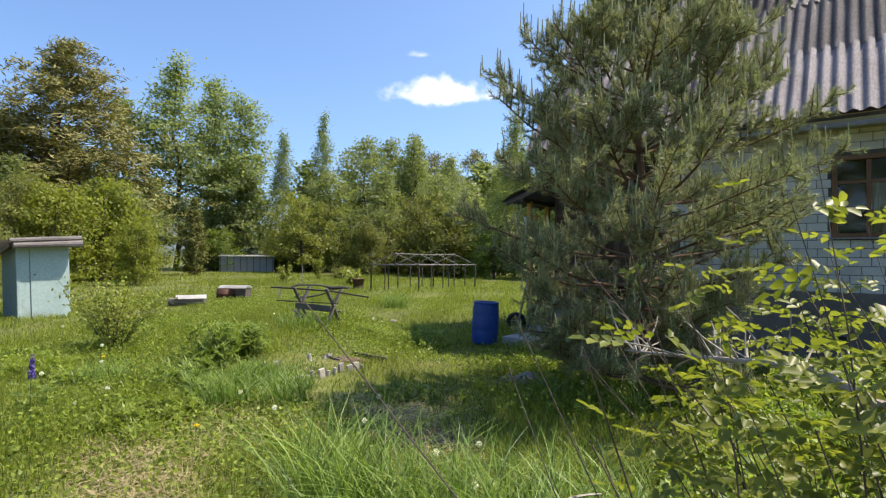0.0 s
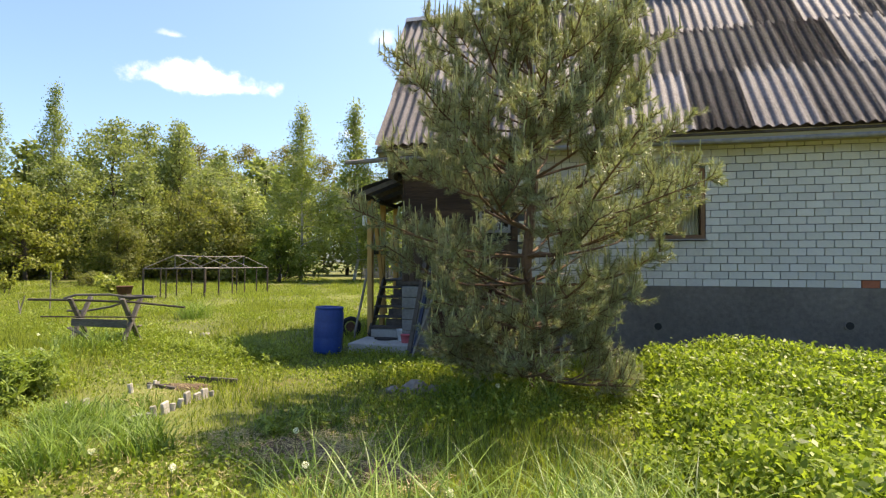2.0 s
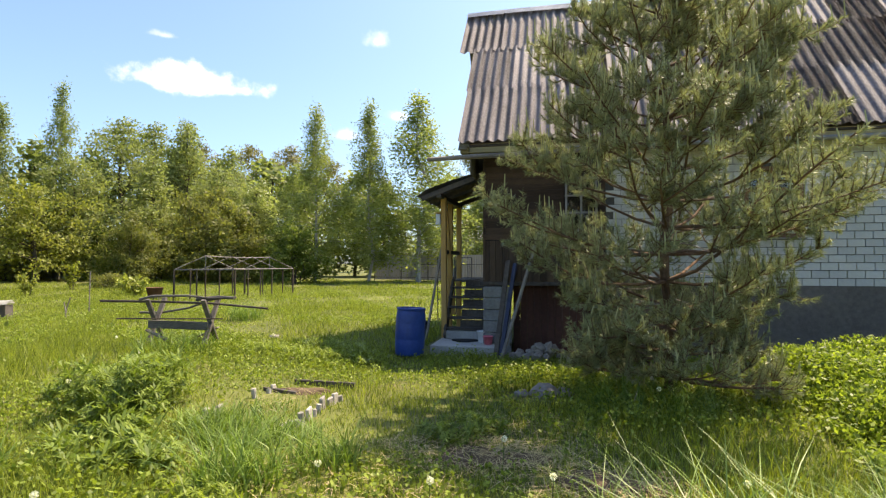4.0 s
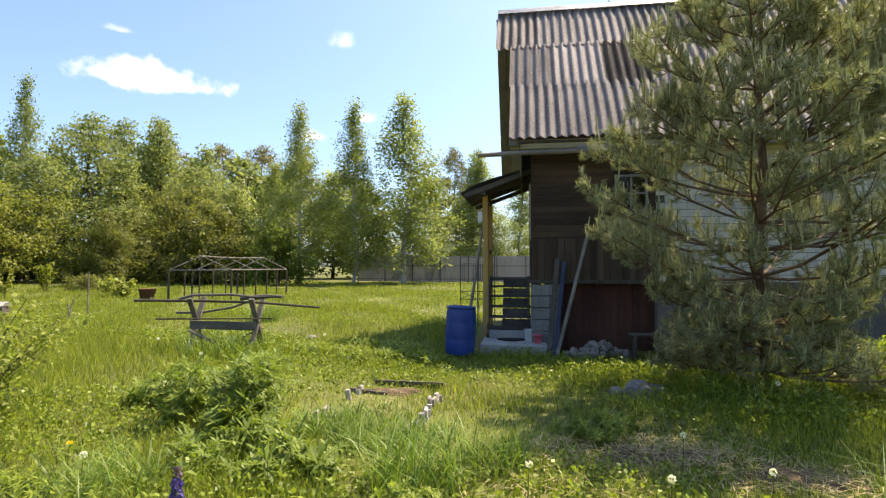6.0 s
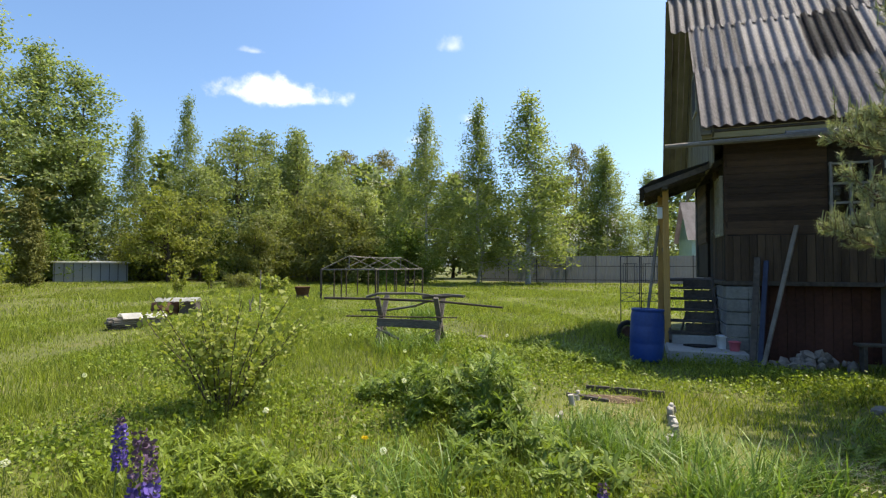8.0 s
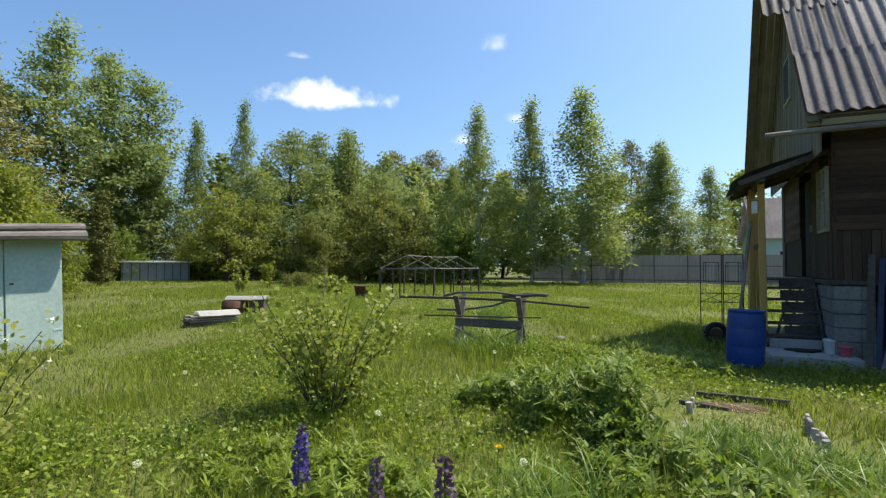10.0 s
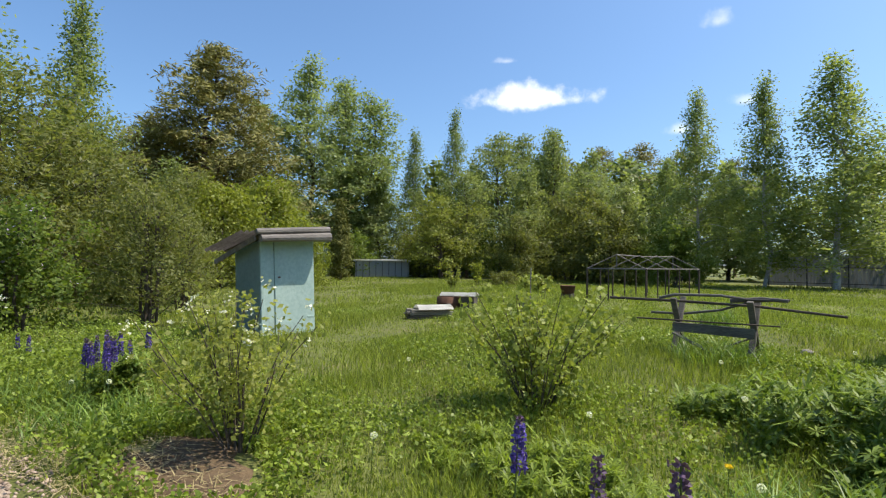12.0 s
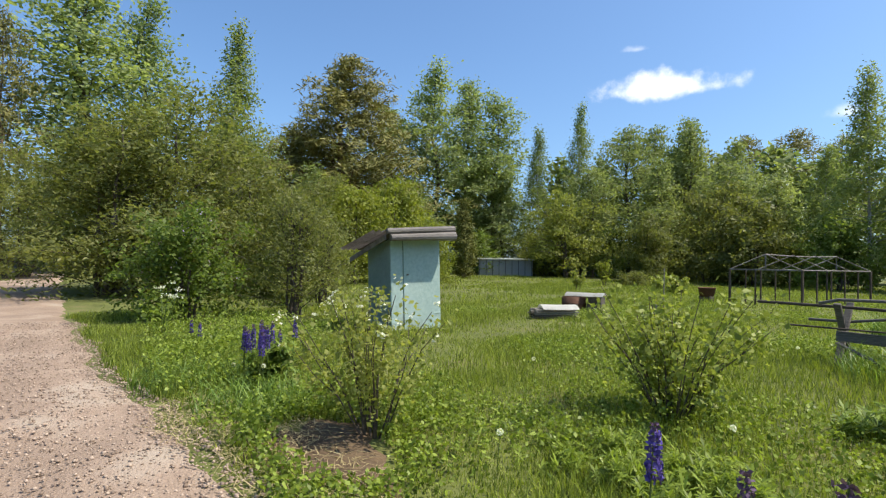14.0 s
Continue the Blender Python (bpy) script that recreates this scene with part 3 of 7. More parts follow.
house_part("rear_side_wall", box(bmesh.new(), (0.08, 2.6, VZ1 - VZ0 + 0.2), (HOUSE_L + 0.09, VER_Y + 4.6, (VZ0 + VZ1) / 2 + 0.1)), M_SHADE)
random.seed(4)
z = VMID
while z < VZ1 - 0.02:
    hgt = 0.125
    bm = box(bmesh.new(), (1.62, 0.028, hgt - 0.006), (HOUSE_L + 0.81, VER_Y + 0.036 + random.uniform(-0.004, 0.004), z + hgt / 2), (random.uniform(3, 5), 0, random.uniform(-0.15, 0.15)))
    house_part("plank", bm, M_SIDING, veranda)
    bm = box(bmesh.new(), (BRICK_L - HOUSE_L - 2.3, 0.028, hgt - 0.006), (HOUSE_L + 2.3 + (BRICK_L - HOUSE_L - 2.3) / 2, VER_Y + 0.036, z + hgt / 2), (4, 0, 0))
    house_part("plank", bm, M_SIDING, veranda)
    z += hgt
x = HOUSE_L
while x < BRICK_L - 0.1:
    wd = random.choice((0.12, 0.13, 0.14))
    bm = box(bmesh.new(), (wd - 0.008, 0.028, VMID - VZ0 + random.uniform(0, 0.02)), (x + wd / 2, VER_Y + 0.028 + random.uniform(-0.005, 0.005), (VMID + VZ0) / 2 - 0.02), (random.uniform(-0.5, 0.5), random.uniform(-0.4, 0.4), 0))
    house_part("plank", bm, M_VBOARD, veranda)
    x += wd
# veranda front window
bm = bmesh.new()
vx0, vx1, vz0, vz1 = HOUSE_L + 1.64, HOUSE_L + 2.28, 2.35, 3.45
vwin = house_part("veranda_window", box(bm, (vx1 - vx0, 0.06, 0.05), ((vx0 + vx1) / 2, VER_Y + 0.024, vz0 + 0.03)), M_GUTTER, label="old grey painted small-paned window")
for cx in (vx0 + 0.03, (vx0 + vx1) / 2, vx1 - 0.03):
    house_part("glazing_bar", box(bmesh.new(), (0.04, 0.07, vz1 - vz0), (cx, VER_Y + 0.02, (vz0 + vz1) / 2)), M_GUTTER, vwin)
for cz in (vz0 + 0.38, vz0 + 0.72, vz1 - 0.03):
    house_part("glazing_bar", box(bmesh.new(), (vx1 - vx0, 0.06, 0.035), ((vx0 + vx1) / 2, VER_Y + 0.024, cz)), M_GUTTER, vwin)
bm = box(bmesh.new(), (vx1 - vx0 - 0.05, 0.008, vz1 - vz0 - 0.04), ((vx0 + vx1) / 2, VER_Y + 0.035, (vz0 + vz1) / 2))
house_part("pane", bm, M_GLASS, vwin)
# side planks and the small side window by the door
y = VER_Y - 0.02
while y < VER_Y + 1.9:
    wd = random.choice((0.12, 0.13, 0.14))
    bm = box(bmesh.new(), (0.028, wd - 0.008, VMID - VZ0), (HOUSE_L + 0.03 + random.uniform(-0.004, 0.004), y + wd / 2, (VMID + VZ0) / 2), (random.uniform(-0.4, 0.4), 0, 0))
    house_part("plank", bm, M_VBOARD, veranda_side)
    y += wd
z = VMID
while z < VZ1 - 0.02:
    for y0, y1 in ((VER_Y + 0.0, VER_Y + 0.34), (VER_Y + 1.18, VER_Y + 1.9), (VER_Y + 3.3, VER_Y + 5.8)):
        bm = box(bmesh.new(), (0.028, y1 - y0, 0.119), (HOUSE_L + 0.036, (y0 + y1) / 2, z + 0.0625), (0, -4, 0))
        house_part("plank", bm, M_SIDING, veranda_side)
    z += 0.125
bm = bmesh.new()
sy0, sy1, sz0, sz1 = VER_Y + 0.36, VER_Y + 1.14, 2.2, 3.36
swin = house_part("side_window", box(bm, (0.06, sy1 - sy0, 0.05), (HOUSE_L + 0.004, (sy0 + sy1) / 2, sz0 + 0.03)), M_CREAMPAINT, label="cream painted side window with old panes")
for cy in (sy0 + 0.03, (sy0 + sy1) / 2, sy1 - 0.03):
    house_part("glazing_bar", box(bmesh.new(), (0.07, 0.045, sz1 - sz0), (HOUSE_L + 0.0, cy, (sz0 + sz1) / 2)), M_CREAMPAINT, swin)
for cz in (sz0 + 0.75, sz1 - 0.03):
    house_part("glazing_bar", box(bmesh.new(), (0.06, sy1 - sy0, 0.045), (HOUSE_L + 0.004, (sy0 + sy1) / 2, cz)), M_CREAMPAINT, swin)
bm = box(bmesh.new(), (0.008, sy1 - sy0 - 0.05, sz1 - sz0 - 0.05), (HOUSE_L + 0.015, (sy0 + sy1) / 2, (sz0 + sz1) / 2))
house_part("pane", bm, M_GLASS, swin)
# door panel coloured near-black, so the doorway's shade is in its colour
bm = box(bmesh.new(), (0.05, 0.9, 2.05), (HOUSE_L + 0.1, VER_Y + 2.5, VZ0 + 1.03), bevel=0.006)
door = house_part("door", bm, M_SHADE, label="entrance door coloured near-black for the shade of the doorway")
house_part("door_handle", box(bmesh.new(), (0.05, 0.03, 0.14), (HOUSE_L + 0.05, VER_Y + 2.15, VZ0 + 1.0), bevel=0.006), M_GUTTER, door)
# sill beam, block pier and oxide boards below
bm = bmesh.new()
box(bm, (BRICK_L - HOUSE_L + 0.06, 0.16, 0.08), ((BRICK_L + HOUSE_L) / 2 - 0.03, VER_Y + 0.08, VZ0 - 0.05), bevel=0.008)
box(bm, (0.16, 3.2, 0.08), (HOUSE_L + 0.05, VER_Y + 1.78, VZ0 - 0.05), bevel=0.008)
house_part("sill_beam", bm, M_DARKWOOD)
for k in range(6):
    for dx in (0, 1):
        bm = box(bmesh.new(), (0.19 if dx else 0.37, 0.2, 0.225), (HOUSE_L + (0.47 if dx else 0.185) + random.uniform(-0.006, 0.006), VER_Y + 0.1 + random.uniform(-0.01, 0.01), -0.14 + 0.235 * k + 0.1), bevel=0.012)
        house_part("pier_block", bm, M_BLOCK)
    for j in range(4):
        bm = box(bmesh.new(), (0.2, 0.38, 0.225), (HOUSE_L + 0.1 + random.uniform(-0.006, 0.006), VER_Y + 0.4 + 0.39 * j, -0.14 + 0.235 * k + 0.1), bevel=0.012)
        house_part("pier_block", bm, M_BLOCK)
x = HOUSE_L + 0.6
while x < BRICK_L - 0.02:
    bm = box(bmesh.new(), (0.135, 0.025, 1.5), (x + 0.07, VER_Y + 0.22 + random.uniform(-0.006, 0.006), 0.55))
    house_part("skirting_plank", bm, M_REDBOARD)
    x += 0.14

# eave: fascia, soffit, gutter
bm = bmesh.new()
box(bm, (HOUSE_R - HOUSE_L + 0.6, 0.03, 0.16), ((HOUSE_R + HOUSE_L) / 2 - 0.1, EAVE_Y + 0.08, EAVE_Z - 0.06))
box(bm, (HOUSE_R - HOUSE_L + 0.6, 0.42, 0.025), ((HOUSE_R + HOUSE_L) / 2 - 0.1, EAVE_Y + 0.28, EAVE_Z - 0.14))
house_part("fascia", bm, M_EAVEWOOD, label="faded ochre eave boards")
bm = bmesh.new()
tube(bm, [(x, EAVE_Y + 0.05, EAVE_Z - 0.155 - 0.006 * math.sin(x)) for x in np.linspace(HOUSE_L + 0.9, HOUSE_R + 0.2, 16)], [0.045] * 16, 8)
house_part("gutter", bm, M_GUTTER, label="grey tin gutter")
bm = bmesh.new()
tube(bm, [(HOUSE_L - 1.03, EAVE_Y - 0.1, 3.79), (HOUSE_L - 0.2, EAVE_Y - 0.06, 3.82), (HOUSE_L + 0.6, EAVE_Y - 0.02, 3.84), (HOUSE_L + 1.9, EAVE_Y + 0.02, 3.87)], [0.045, 0.05, 0.05, 0.045], 7)
house_part("projecting_pole", bm, M_OLDWOOD, label="weathered pole sticking out below the eave")

# roof: corrugated slate sheets in three courses on each slope
SL = math.atan2(RIDGE_Z - EAVE_Z, RIDGE_Y - EAVE_Y)
SLEN = math.hypot(RIDGE_Z - EAVE_Z, RIDGE_Y - EAVE_Y)


def slate_mesh(length, waves=5, pitch=0.2, amp=0.028):
    bm = bmesh.new()
    nx = waves * 8 + 2
    rows = []
    for v in (0.0, length):
        row = []
        for k in range(nx + 1):
            x = k * pitch / 8
            row.append(bm.verts.new((x, v, amp * math.cos(2 * math.pi * x / pitch))))
        rows.append(row)
    for k in range(nx):
        bm.faces.new((rows[0][k], rows[0][k + 1], rows[1][k + 1], rows[1][k])).smooth = True
    bmesh.ops.solidify(bm, geom=bm.faces[:], thickness=0.007)
    crisp(bm)
    me = bpy.data.meshes.new("slate_sheet")
    bm.to_mesh(me)
    bm.free()
    me.materials.append(M_SLATE)
    return me


courses = ((0.0, 1.9, -0.42), (1.78, 1.8, -0.45), (3.46, SLEN - 3.43, -0.8))
bm = bmesh.new()
for s in (1, -1):
    m = pose((HOUSE_R + HOUSE_L) / 2, (EAVE_Y if s > 0 else 2 * RIDGE_Y - EAVE_Y) + 0.03 * s, EAVE_Z - 0.06, math.degrees(SL) * s, 0, 0)
    bmesh.ops.create_cube(bm, size=1.0, matrix=m @ pose(0, s * SLEN / 2, 0.0) @ Matrix.Diagonal((HOUSE_R - HOUSE_L + 0.5, SLEN - 0.05, 0.03, 1)))
roof = house_part("roof", bm, M_DARKWOOD, label="steep roof of grey corrugated slate sheets")
for c, (s0, ln, left) in enumerate(courses):
    me = slate_mesh(ln)
    for side in (1, -1):
        x, k = HOUSE_L + (left if side > 0 else -0.8), 0
        while x < HOUSE_R + 0.2:
            ob = new("slate_sheet", me)
            ob.parent = roof
            lift = 0.045 + 0.012 * (2 - c) + (0.004 if k % 2 else 0.0)
            base = pose(0, EAVE_Y if side > 0 else 2 * RIDGE_Y - EAVE_Y, EAVE_Z, math.degrees(SL) * side, 0, 0)
            j = random.uniform(-0.012, 0.012)
            local = pose(x, s0 + j, lift) if side > 0 else pose(x, -s0 - ln + j, lift)
            tilt = pose(0, 0, 0, -0.35, 0, random.uniform(-0.15, 0.15)) if side > 0 else pose(0, 0, 0, 0.35, 0, 0)
            ob.matrix_basis = HM @ base @ local @ tilt
            x += 1.0
            k += 1
# ridge cap in lengths
x = HOUSE_L - 0.8
while x < HOUSE_R + 0.2:
    bm = bmesh.new()
    ln = 1.5
    prof = [(-0.17, -0.13), (-0.03, 0.035), (0.03, 0.035), (0.17, -0.13)]
    vs = [[bm.verts.new((xx, RIDGE_Y + a, RIDGE_Z + 0.1 + b + random.uniform(-0.008, 0.008))) for a, b in prof] for xx in (x, x + ln * 0.5, x + ln + 0.04)]
    for a, b in zip(vs, vs[1:]):
        for k in range(3):
            bm.faces.new((a[k], b[k], b[k + 1], a[k + 1]))
    bmesh.ops.solidify(bm, geom=bm.faces[:], thickness=0.003)
    house_part("ridge_cap", bm, M_ZINC, roof, "bent galvanised ridge strip")
    x += ln
bm = bmesh.new()
rod(bm, (-3.2, RIDGE_Y, RIDGE_Z), (-3.2, RIDGE_Y, RIDGE_Z + 0.9), 0.012, 0.008, 6)
house_part("aerial_rod", bm, M_FRAMEMETAL, roof)

# gable of upright boards, with bargeboards
y = EAVE_Y + 0.15
gable = house_part("gable_wall", box(bmesh.new(), (0.03, 0.4, 2.9), (HOUSE_L + 0.02, RIDGE_Y, 5.3)), M_GABLE, label="gable of faded upright boards")
while y < 2 * RIDGE_Y - EAVE_Y - 0.2:
    wd = 0.15
    top = RIDGE_Z - abs(y + wd / 2 - RIDGE_Y) * math.tan(SL) - 0.16
    if top > VZ1 - 0.1:
        bm = box(bmesh.new(), (0.025, wd - 0.007, top - 3.5), (HOUSE_L - 0.2 + random.uniform(-0.004, 0.004), y + wd / 2, (top + 3.5) / 2))
        house_part("gable_board", bm, M_GABLE, gable)
    y += wd
bm = bmesh.new()
for s in (1, -1):
    y0 = EAVE_Y if s > 0 else 2 * RIDGE_Y - EAVE_Y
    ox = 0.34 if s > 0 else 0.76
    bar(bm, (HOUSE_L - ox, y0, EAVE_Z - 0.1), (HOUSE_L - ox, RIDGE_Y, RIDGE_Z - 0.1), 0.17, 0.03)
    bar(bm, (HOUSE_L - 0.22, y0 + 0.06 * s, EAVE_Z - 0.13), (HOUSE_L - 0.22, RIDGE_Y, RIDGE_Z - 0.2), 0.03, 0.24)
house_part("bargeboard", bm, M_GABLE, roof)
for k in range(5):
    x = HOUSE_L - 0.74 + 0.15 * k
    bm = bar(bmesh.new(), (x, 2 * RIDGE_Y - EAVE_Y - 0.03, EAVE_Z - 0.04), (x, RIDGE_Y + 0.03, RIDGE_Z - 0.03), 0.142, 0.025)
    house_part("soffit_board", bm, M_GABLE, roof)
for k in range(2):
    x = HOUSE_L - 0.3 + 0.15 * k
    bm = bar(bmesh.new(), (x, EAVE_Y + 0.06, EAVE_Z - 0.05), (x, RIDGE_Y - 0.03, RIDGE_Z - 0.03), 0.142, 0.025)
    house_part("soffit_board", bm, M_GABLE, roof)
attic = house_part("attic_window", box(bmesh.new(), (0.05, 0.8, 1.0), (HOUSE_L - 0.225, RIDGE_Y, 5.7), bevel=0.006), M_CREAMPAINT, gable, "faded attic window frame")
house_part("pane", box(bmesh.new(), (0.03, 0.66, 0.86), (HOUSE_L - 0.24, RIDGE_Y, 5.7)), M_RUBBER, attic, "dark attic pane")


# ---- porch and things by the wall ----
porch = thing("porch", (-5.8, 11.2, 0), "small wooden entrance porch with yellow posts and felt roof", "porch")
PM = porch.matrix_world.inverted()


def porch_part(name, bm, material, parent=None, label=""):
    bm.transform(PM)
    return part(name, bm, material, porch if parent is None else parent, label)


bm = bmesh.new()
prof = [(-6.68, 3.16), (-6.45, 3.3), (-6.0, 3.46), (-5.55, 3.6), (-5.06, 3.74)]
ys = (10.98, 11.4, 12.0, 12.8, 13.7)
vs = [[bm.verts.new((a, yy, b + 0.01 * math.sin(yy * 3 + a * 4))) for a, b in prof] for yy in ys]
for a, b in zip(vs, vs[1:]):
    for k in range(len(prof) - 1):
        bm.faces.new((a[k], a[k + 1], b[k + 1], b[k]))
bmesh.ops.solidify(bm, geom=bm.faces[:], thickness=0.06)
proof = porch_part("roof", bm, M_FELT, label="sagging roofing felt on boards")
for yy in (11.05, 11.8, 12.7, 13.6):
    porch_part("rafter", bar(bmesh.new(), (-6.58, yy, 3.12), (-5.15, yy, 3.63), 0.05, 0.1), M_DARKWOOD, proof)
porch_part("beam", bar(bmesh.new(), (-6.2, 11.05, 3.19), (-6.2, 13.6, 3.19), 0.1, 0.1), M_DARKWOOD, proof)
for px, py, lean in ((-6.16, 11.46, -0.02), (-6.26, 12.5, 0.02), (-6.2, 13.4, 0.0)):
    bm = bar(bmesh.new(), (px, py, 0.06), (px + lean, py, 3.18), 0.115, 0.115, 0.008)
    porch_part("post", bm, M_POST, label="square yellow pine post")
bm = bar(bmesh.new(), (-6.2, 11.46, 1.98), (-6.2, 13.4, 1.98), 0.05, 0.09, 0.005)
porch_part("rail", bm, M_DARKWOOD)
bm = bar(bmesh.new(), (-6.2, 11.8, 2.9), (-6.15, 12.45, 0.5), 0.09, 0.05, 0.005)
porch_part("brace", bm, M_POST)
# landing and open stairs
bm = bmesh.new()
for k in range(11):
    box(bm, (1.02, 0.145, 0.04), (-5.68, 12.3 + 0.15 * k, 1.32), bevel=0.005)
porch_part("landing", bm, M_DARKWOOD)
for k in range(5):
    bm = box(bmesh.new(), (0.95, 0.24, 0.045), (-5.68, 11.45 + 0.17 * k, 0.3 + 0.215 * k), bevel=0.005)
    porch_part("tread", bm, M_DARKWOOD)
for k in range(5):
    porch_part("riser", box(bmesh.new(), (0.6, 0.02, 0.17), (-5.52, 11.56 + 0.17 * k, 0.39 + 0.215 * k)), M_DARKWOOD)
for sx in (-6.12, -5.26):
    bm = bar(bmesh.new(), (sx, 11.3, 0.1), (sx, 12.3, 1.34), 0.045, 0.2)
    porch_part("stringer", bm, M_DARKWOOD)
for k in range(3):
    porch_part("strut", bar(bmesh.new(), (-5.9 + 0.2 * k, 12.25, 0.1), (-5.55 + 0.16 * k, 12.4, 1.33), 0.04, 0.03), M_DARKWOOD)
bm = box(bmesh.new(), (1.3, 2.05, 0.22), (-5.55, 11.29, -0.02), bevel=0.012)
tagged(part("concrete_slab", bm, M_CONCRETE), "pale concrete slab at the foot of the porch stairs", "slab")
bm = box(bmesh.new(), (0.95, 0.3, 0.17), (-5.62, 11.45, 0.172), bevel=0.012)
tagged(part("concrete_step", bm, M_CONCRETE), "pale concrete step lying on the slab", "step")
bm = bmesh.new()
pts = [(0.25 * math.cos(a) * (1 + 0.25 * math.sin(3 * a)), 0.17 * math.sin(a)) for a in np.linspace(0, 2 * math.pi, 18, endpoint=False)]
f = bm.faces.new([bm.verts.new((x - 5.62, y + 10.95, 0.092)) for x, y in pts])
r = bmesh.ops.extrude_face_region(bm, geom=[f])
for v in [e for e in r["geom"] if isinstance(e, bmesh.types.BMVert)]:
    v.co.z += 0.03
tagged(part("door_mat", bm, M_RUBBER), "worn dark doormat lying on the slab", "mat")


def bucket(name, at, r, h, material, label):
    th = thing(name, at, label, "bucket")
    part("pail", lathe(bmesh.new(), [(r * 0.75, 0), (r * 0.78, 0.01), (r, h), (r * 1.05, h), (r * 1.05, h - 0.02), (r * 0.95, h - 0.02), (r * 0.72, 0.02)], 18), material, th)
    bm = bmesh.new()
    tube(bm, [(r * math.cos(a), 0.02, h - 0.02 - r * 0.9 * math.sin(a)) for a in np.linspace(0, math.pi, 9)], [0.004] * 9, 5)
    part("bail", bm, M_GUTTER, th)
    return th


bucket("bucket", (-5.22, 10.9, 0.09), 0.13, 0.24, M_PLASTICWHITE, "white plastic bucket standing on the concrete slab")
bucket("bucket", (-5.08, 10.62, 0.09), 0.1, 0.17, M_PINK, "faded pink plastic bucket standing on the slab")
th = thing("watering_jug", (-5.06, 10.86, 0.09), "pale plastic jug with a yellow cap on the slab", "jug")
part("body", lathe(bmesh.new(), [(0.07, 0), (0.09, 0.02), (0.09, 0.2), (0.05, 0.27), (0.035, 0.3)], 14), M_PLASTICWHITE, th)
part("cap", lathe(bmesh.new(), [(0.05, 0.3), (0.06, 0.31), (0.06, 0.36), (0.04, 0.38)], 12), M_YELLOWPLASTIC, th)

# blue barrel
def barrel(at):
    th = thing("barrel", at, "blue plastic drum barrel standing in the grass beside the porch slab", "barrel", rz=20)
    prof = [(0.25, 0), (0.275, 0.015), (0.285, 0.06), (0.291, 0.2), (0.294, 0.3), (0.2915, 0.315), (0.295, 0.33), (0.297, 0.47), (0.294, 0.61), (0.291, 0.625), (0.293, 0.64), (0.288, 0.8), (0.276, 0.87), (0.27, 0.885), (0.285, 0.895), (0.287, 0.93), (0.27, 0.935), (0.262, 0.9), (0.1, 0.895)]
    part("drum", lathe(bmesh.new(), prof, 36), M_BARREL, th)
    for bx in (0.17, -0.17):
        part("bung", lathe(bmesh.new(), [(0.035, 0.895), (0.035, 0.915), (0.02, 0.918)], 12, (bx, 0)), M_BARREL, th)
    return th


barrel((-6.58, 10.12, -0.09)).rotation_euler = (radians(-1.5), radians(2), 0)

# boards and pipes leaning on the veranda
for a, b, wdt, dep, mt, lab in (
        ((-4.76, 10.0, -0.14), (-4.06, 10.74, 2.35), 0.07, 0.035, M_OLDWOOD, "long pale plank leaning on the veranda wall"),
        ((-4.88, 10.15, -0.14), (-4.68, 10.72, 1.78), 0.1, 0.03, M_DARKWOOD, "dark board leaning on the block pier"),
        ((-4.78, 10.1, -0.14), (-4.54, 10.72, 1.72), 0.08, 0.04, M_IRON, "dark pipe leaning on the block pier"),
        ((-6.62, 11.6, 0.0), (-6.3, 12.15, 2.5), 0.06, 0.03, M_OLDWOOD, "grey lath leaning on the porch post")):
    bm = bar(bmesh.new(), a, b, wdt, dep, 0.004)
    tagged(part("leaning_board", bm, mt), lab, "board", "boards by the porch")
# rubble heap
random.seed(9)
for k in range(34):
    a, r = random.uniform(0, 6.28), random.random() ** 0.7
    px, py = -3.95 + 0.62 * r * math.cos(a), 10.25 + 0.3 * r * math.sin(a)
    s = random.uniform(0.06, 0.15)
    bm = bmesh.new()
    bmesh.ops.create_icosphere(bm, subdivisions=1, radius=s)
    for v in bm.verts:
        v.co *= random.uniform(0.7, 1.15)
        v.co.z *= 0.7
    ob = tagged(part("stone", bm, M_RUBBLE), "rough grey-pink rubble stone on a heap by the wall", "stone", "stones of the rubble heap")
    ob.matrix_world = pose(px, py, gz(px, py) + 0.05 + 0.22 * (1 - r), random.uniform(0, 90), random.uniform(0, 90), random.uniform(0, 360))
# low bench of a board on trestle legs
th = thing("bench", (-3.0, 10.0, gz(-3.0, 10.0)), "low dark plank bench by the wall", "bench")
part("seat", box(bmesh.new(), (0.9, 0.22, 0.04), (0, 0, 0.46), bevel=0.006), M_DARKWOOD, th)
for lx in (-0.35, 0.35):
    part("leg", box(bmesh.new(), (0.05, 0.2, 0.46), (lx, 0, 0.22)), M_DARKWOOD, th)
# lantern on the post
th = thing("lantern", (-6.29, 11.42, 2.7), "white box lantern hanging on the porch post", "lamp")
part("box", box(bmesh.new(), (0.1, 0.1, 0.24), (0, 0, 0), bevel=0.012), M_PLASTICWHITE, th)
part("cap", box(bmesh.new(), (0.14, 0.14, 0.03), (0, 0, 0.14), bevel=0.01), M_POST, th)
part("bracket", box(bmesh.new(), (0.09, 0.03, 0.03), (0.07, 0, 0.1)), M_IRON, th)

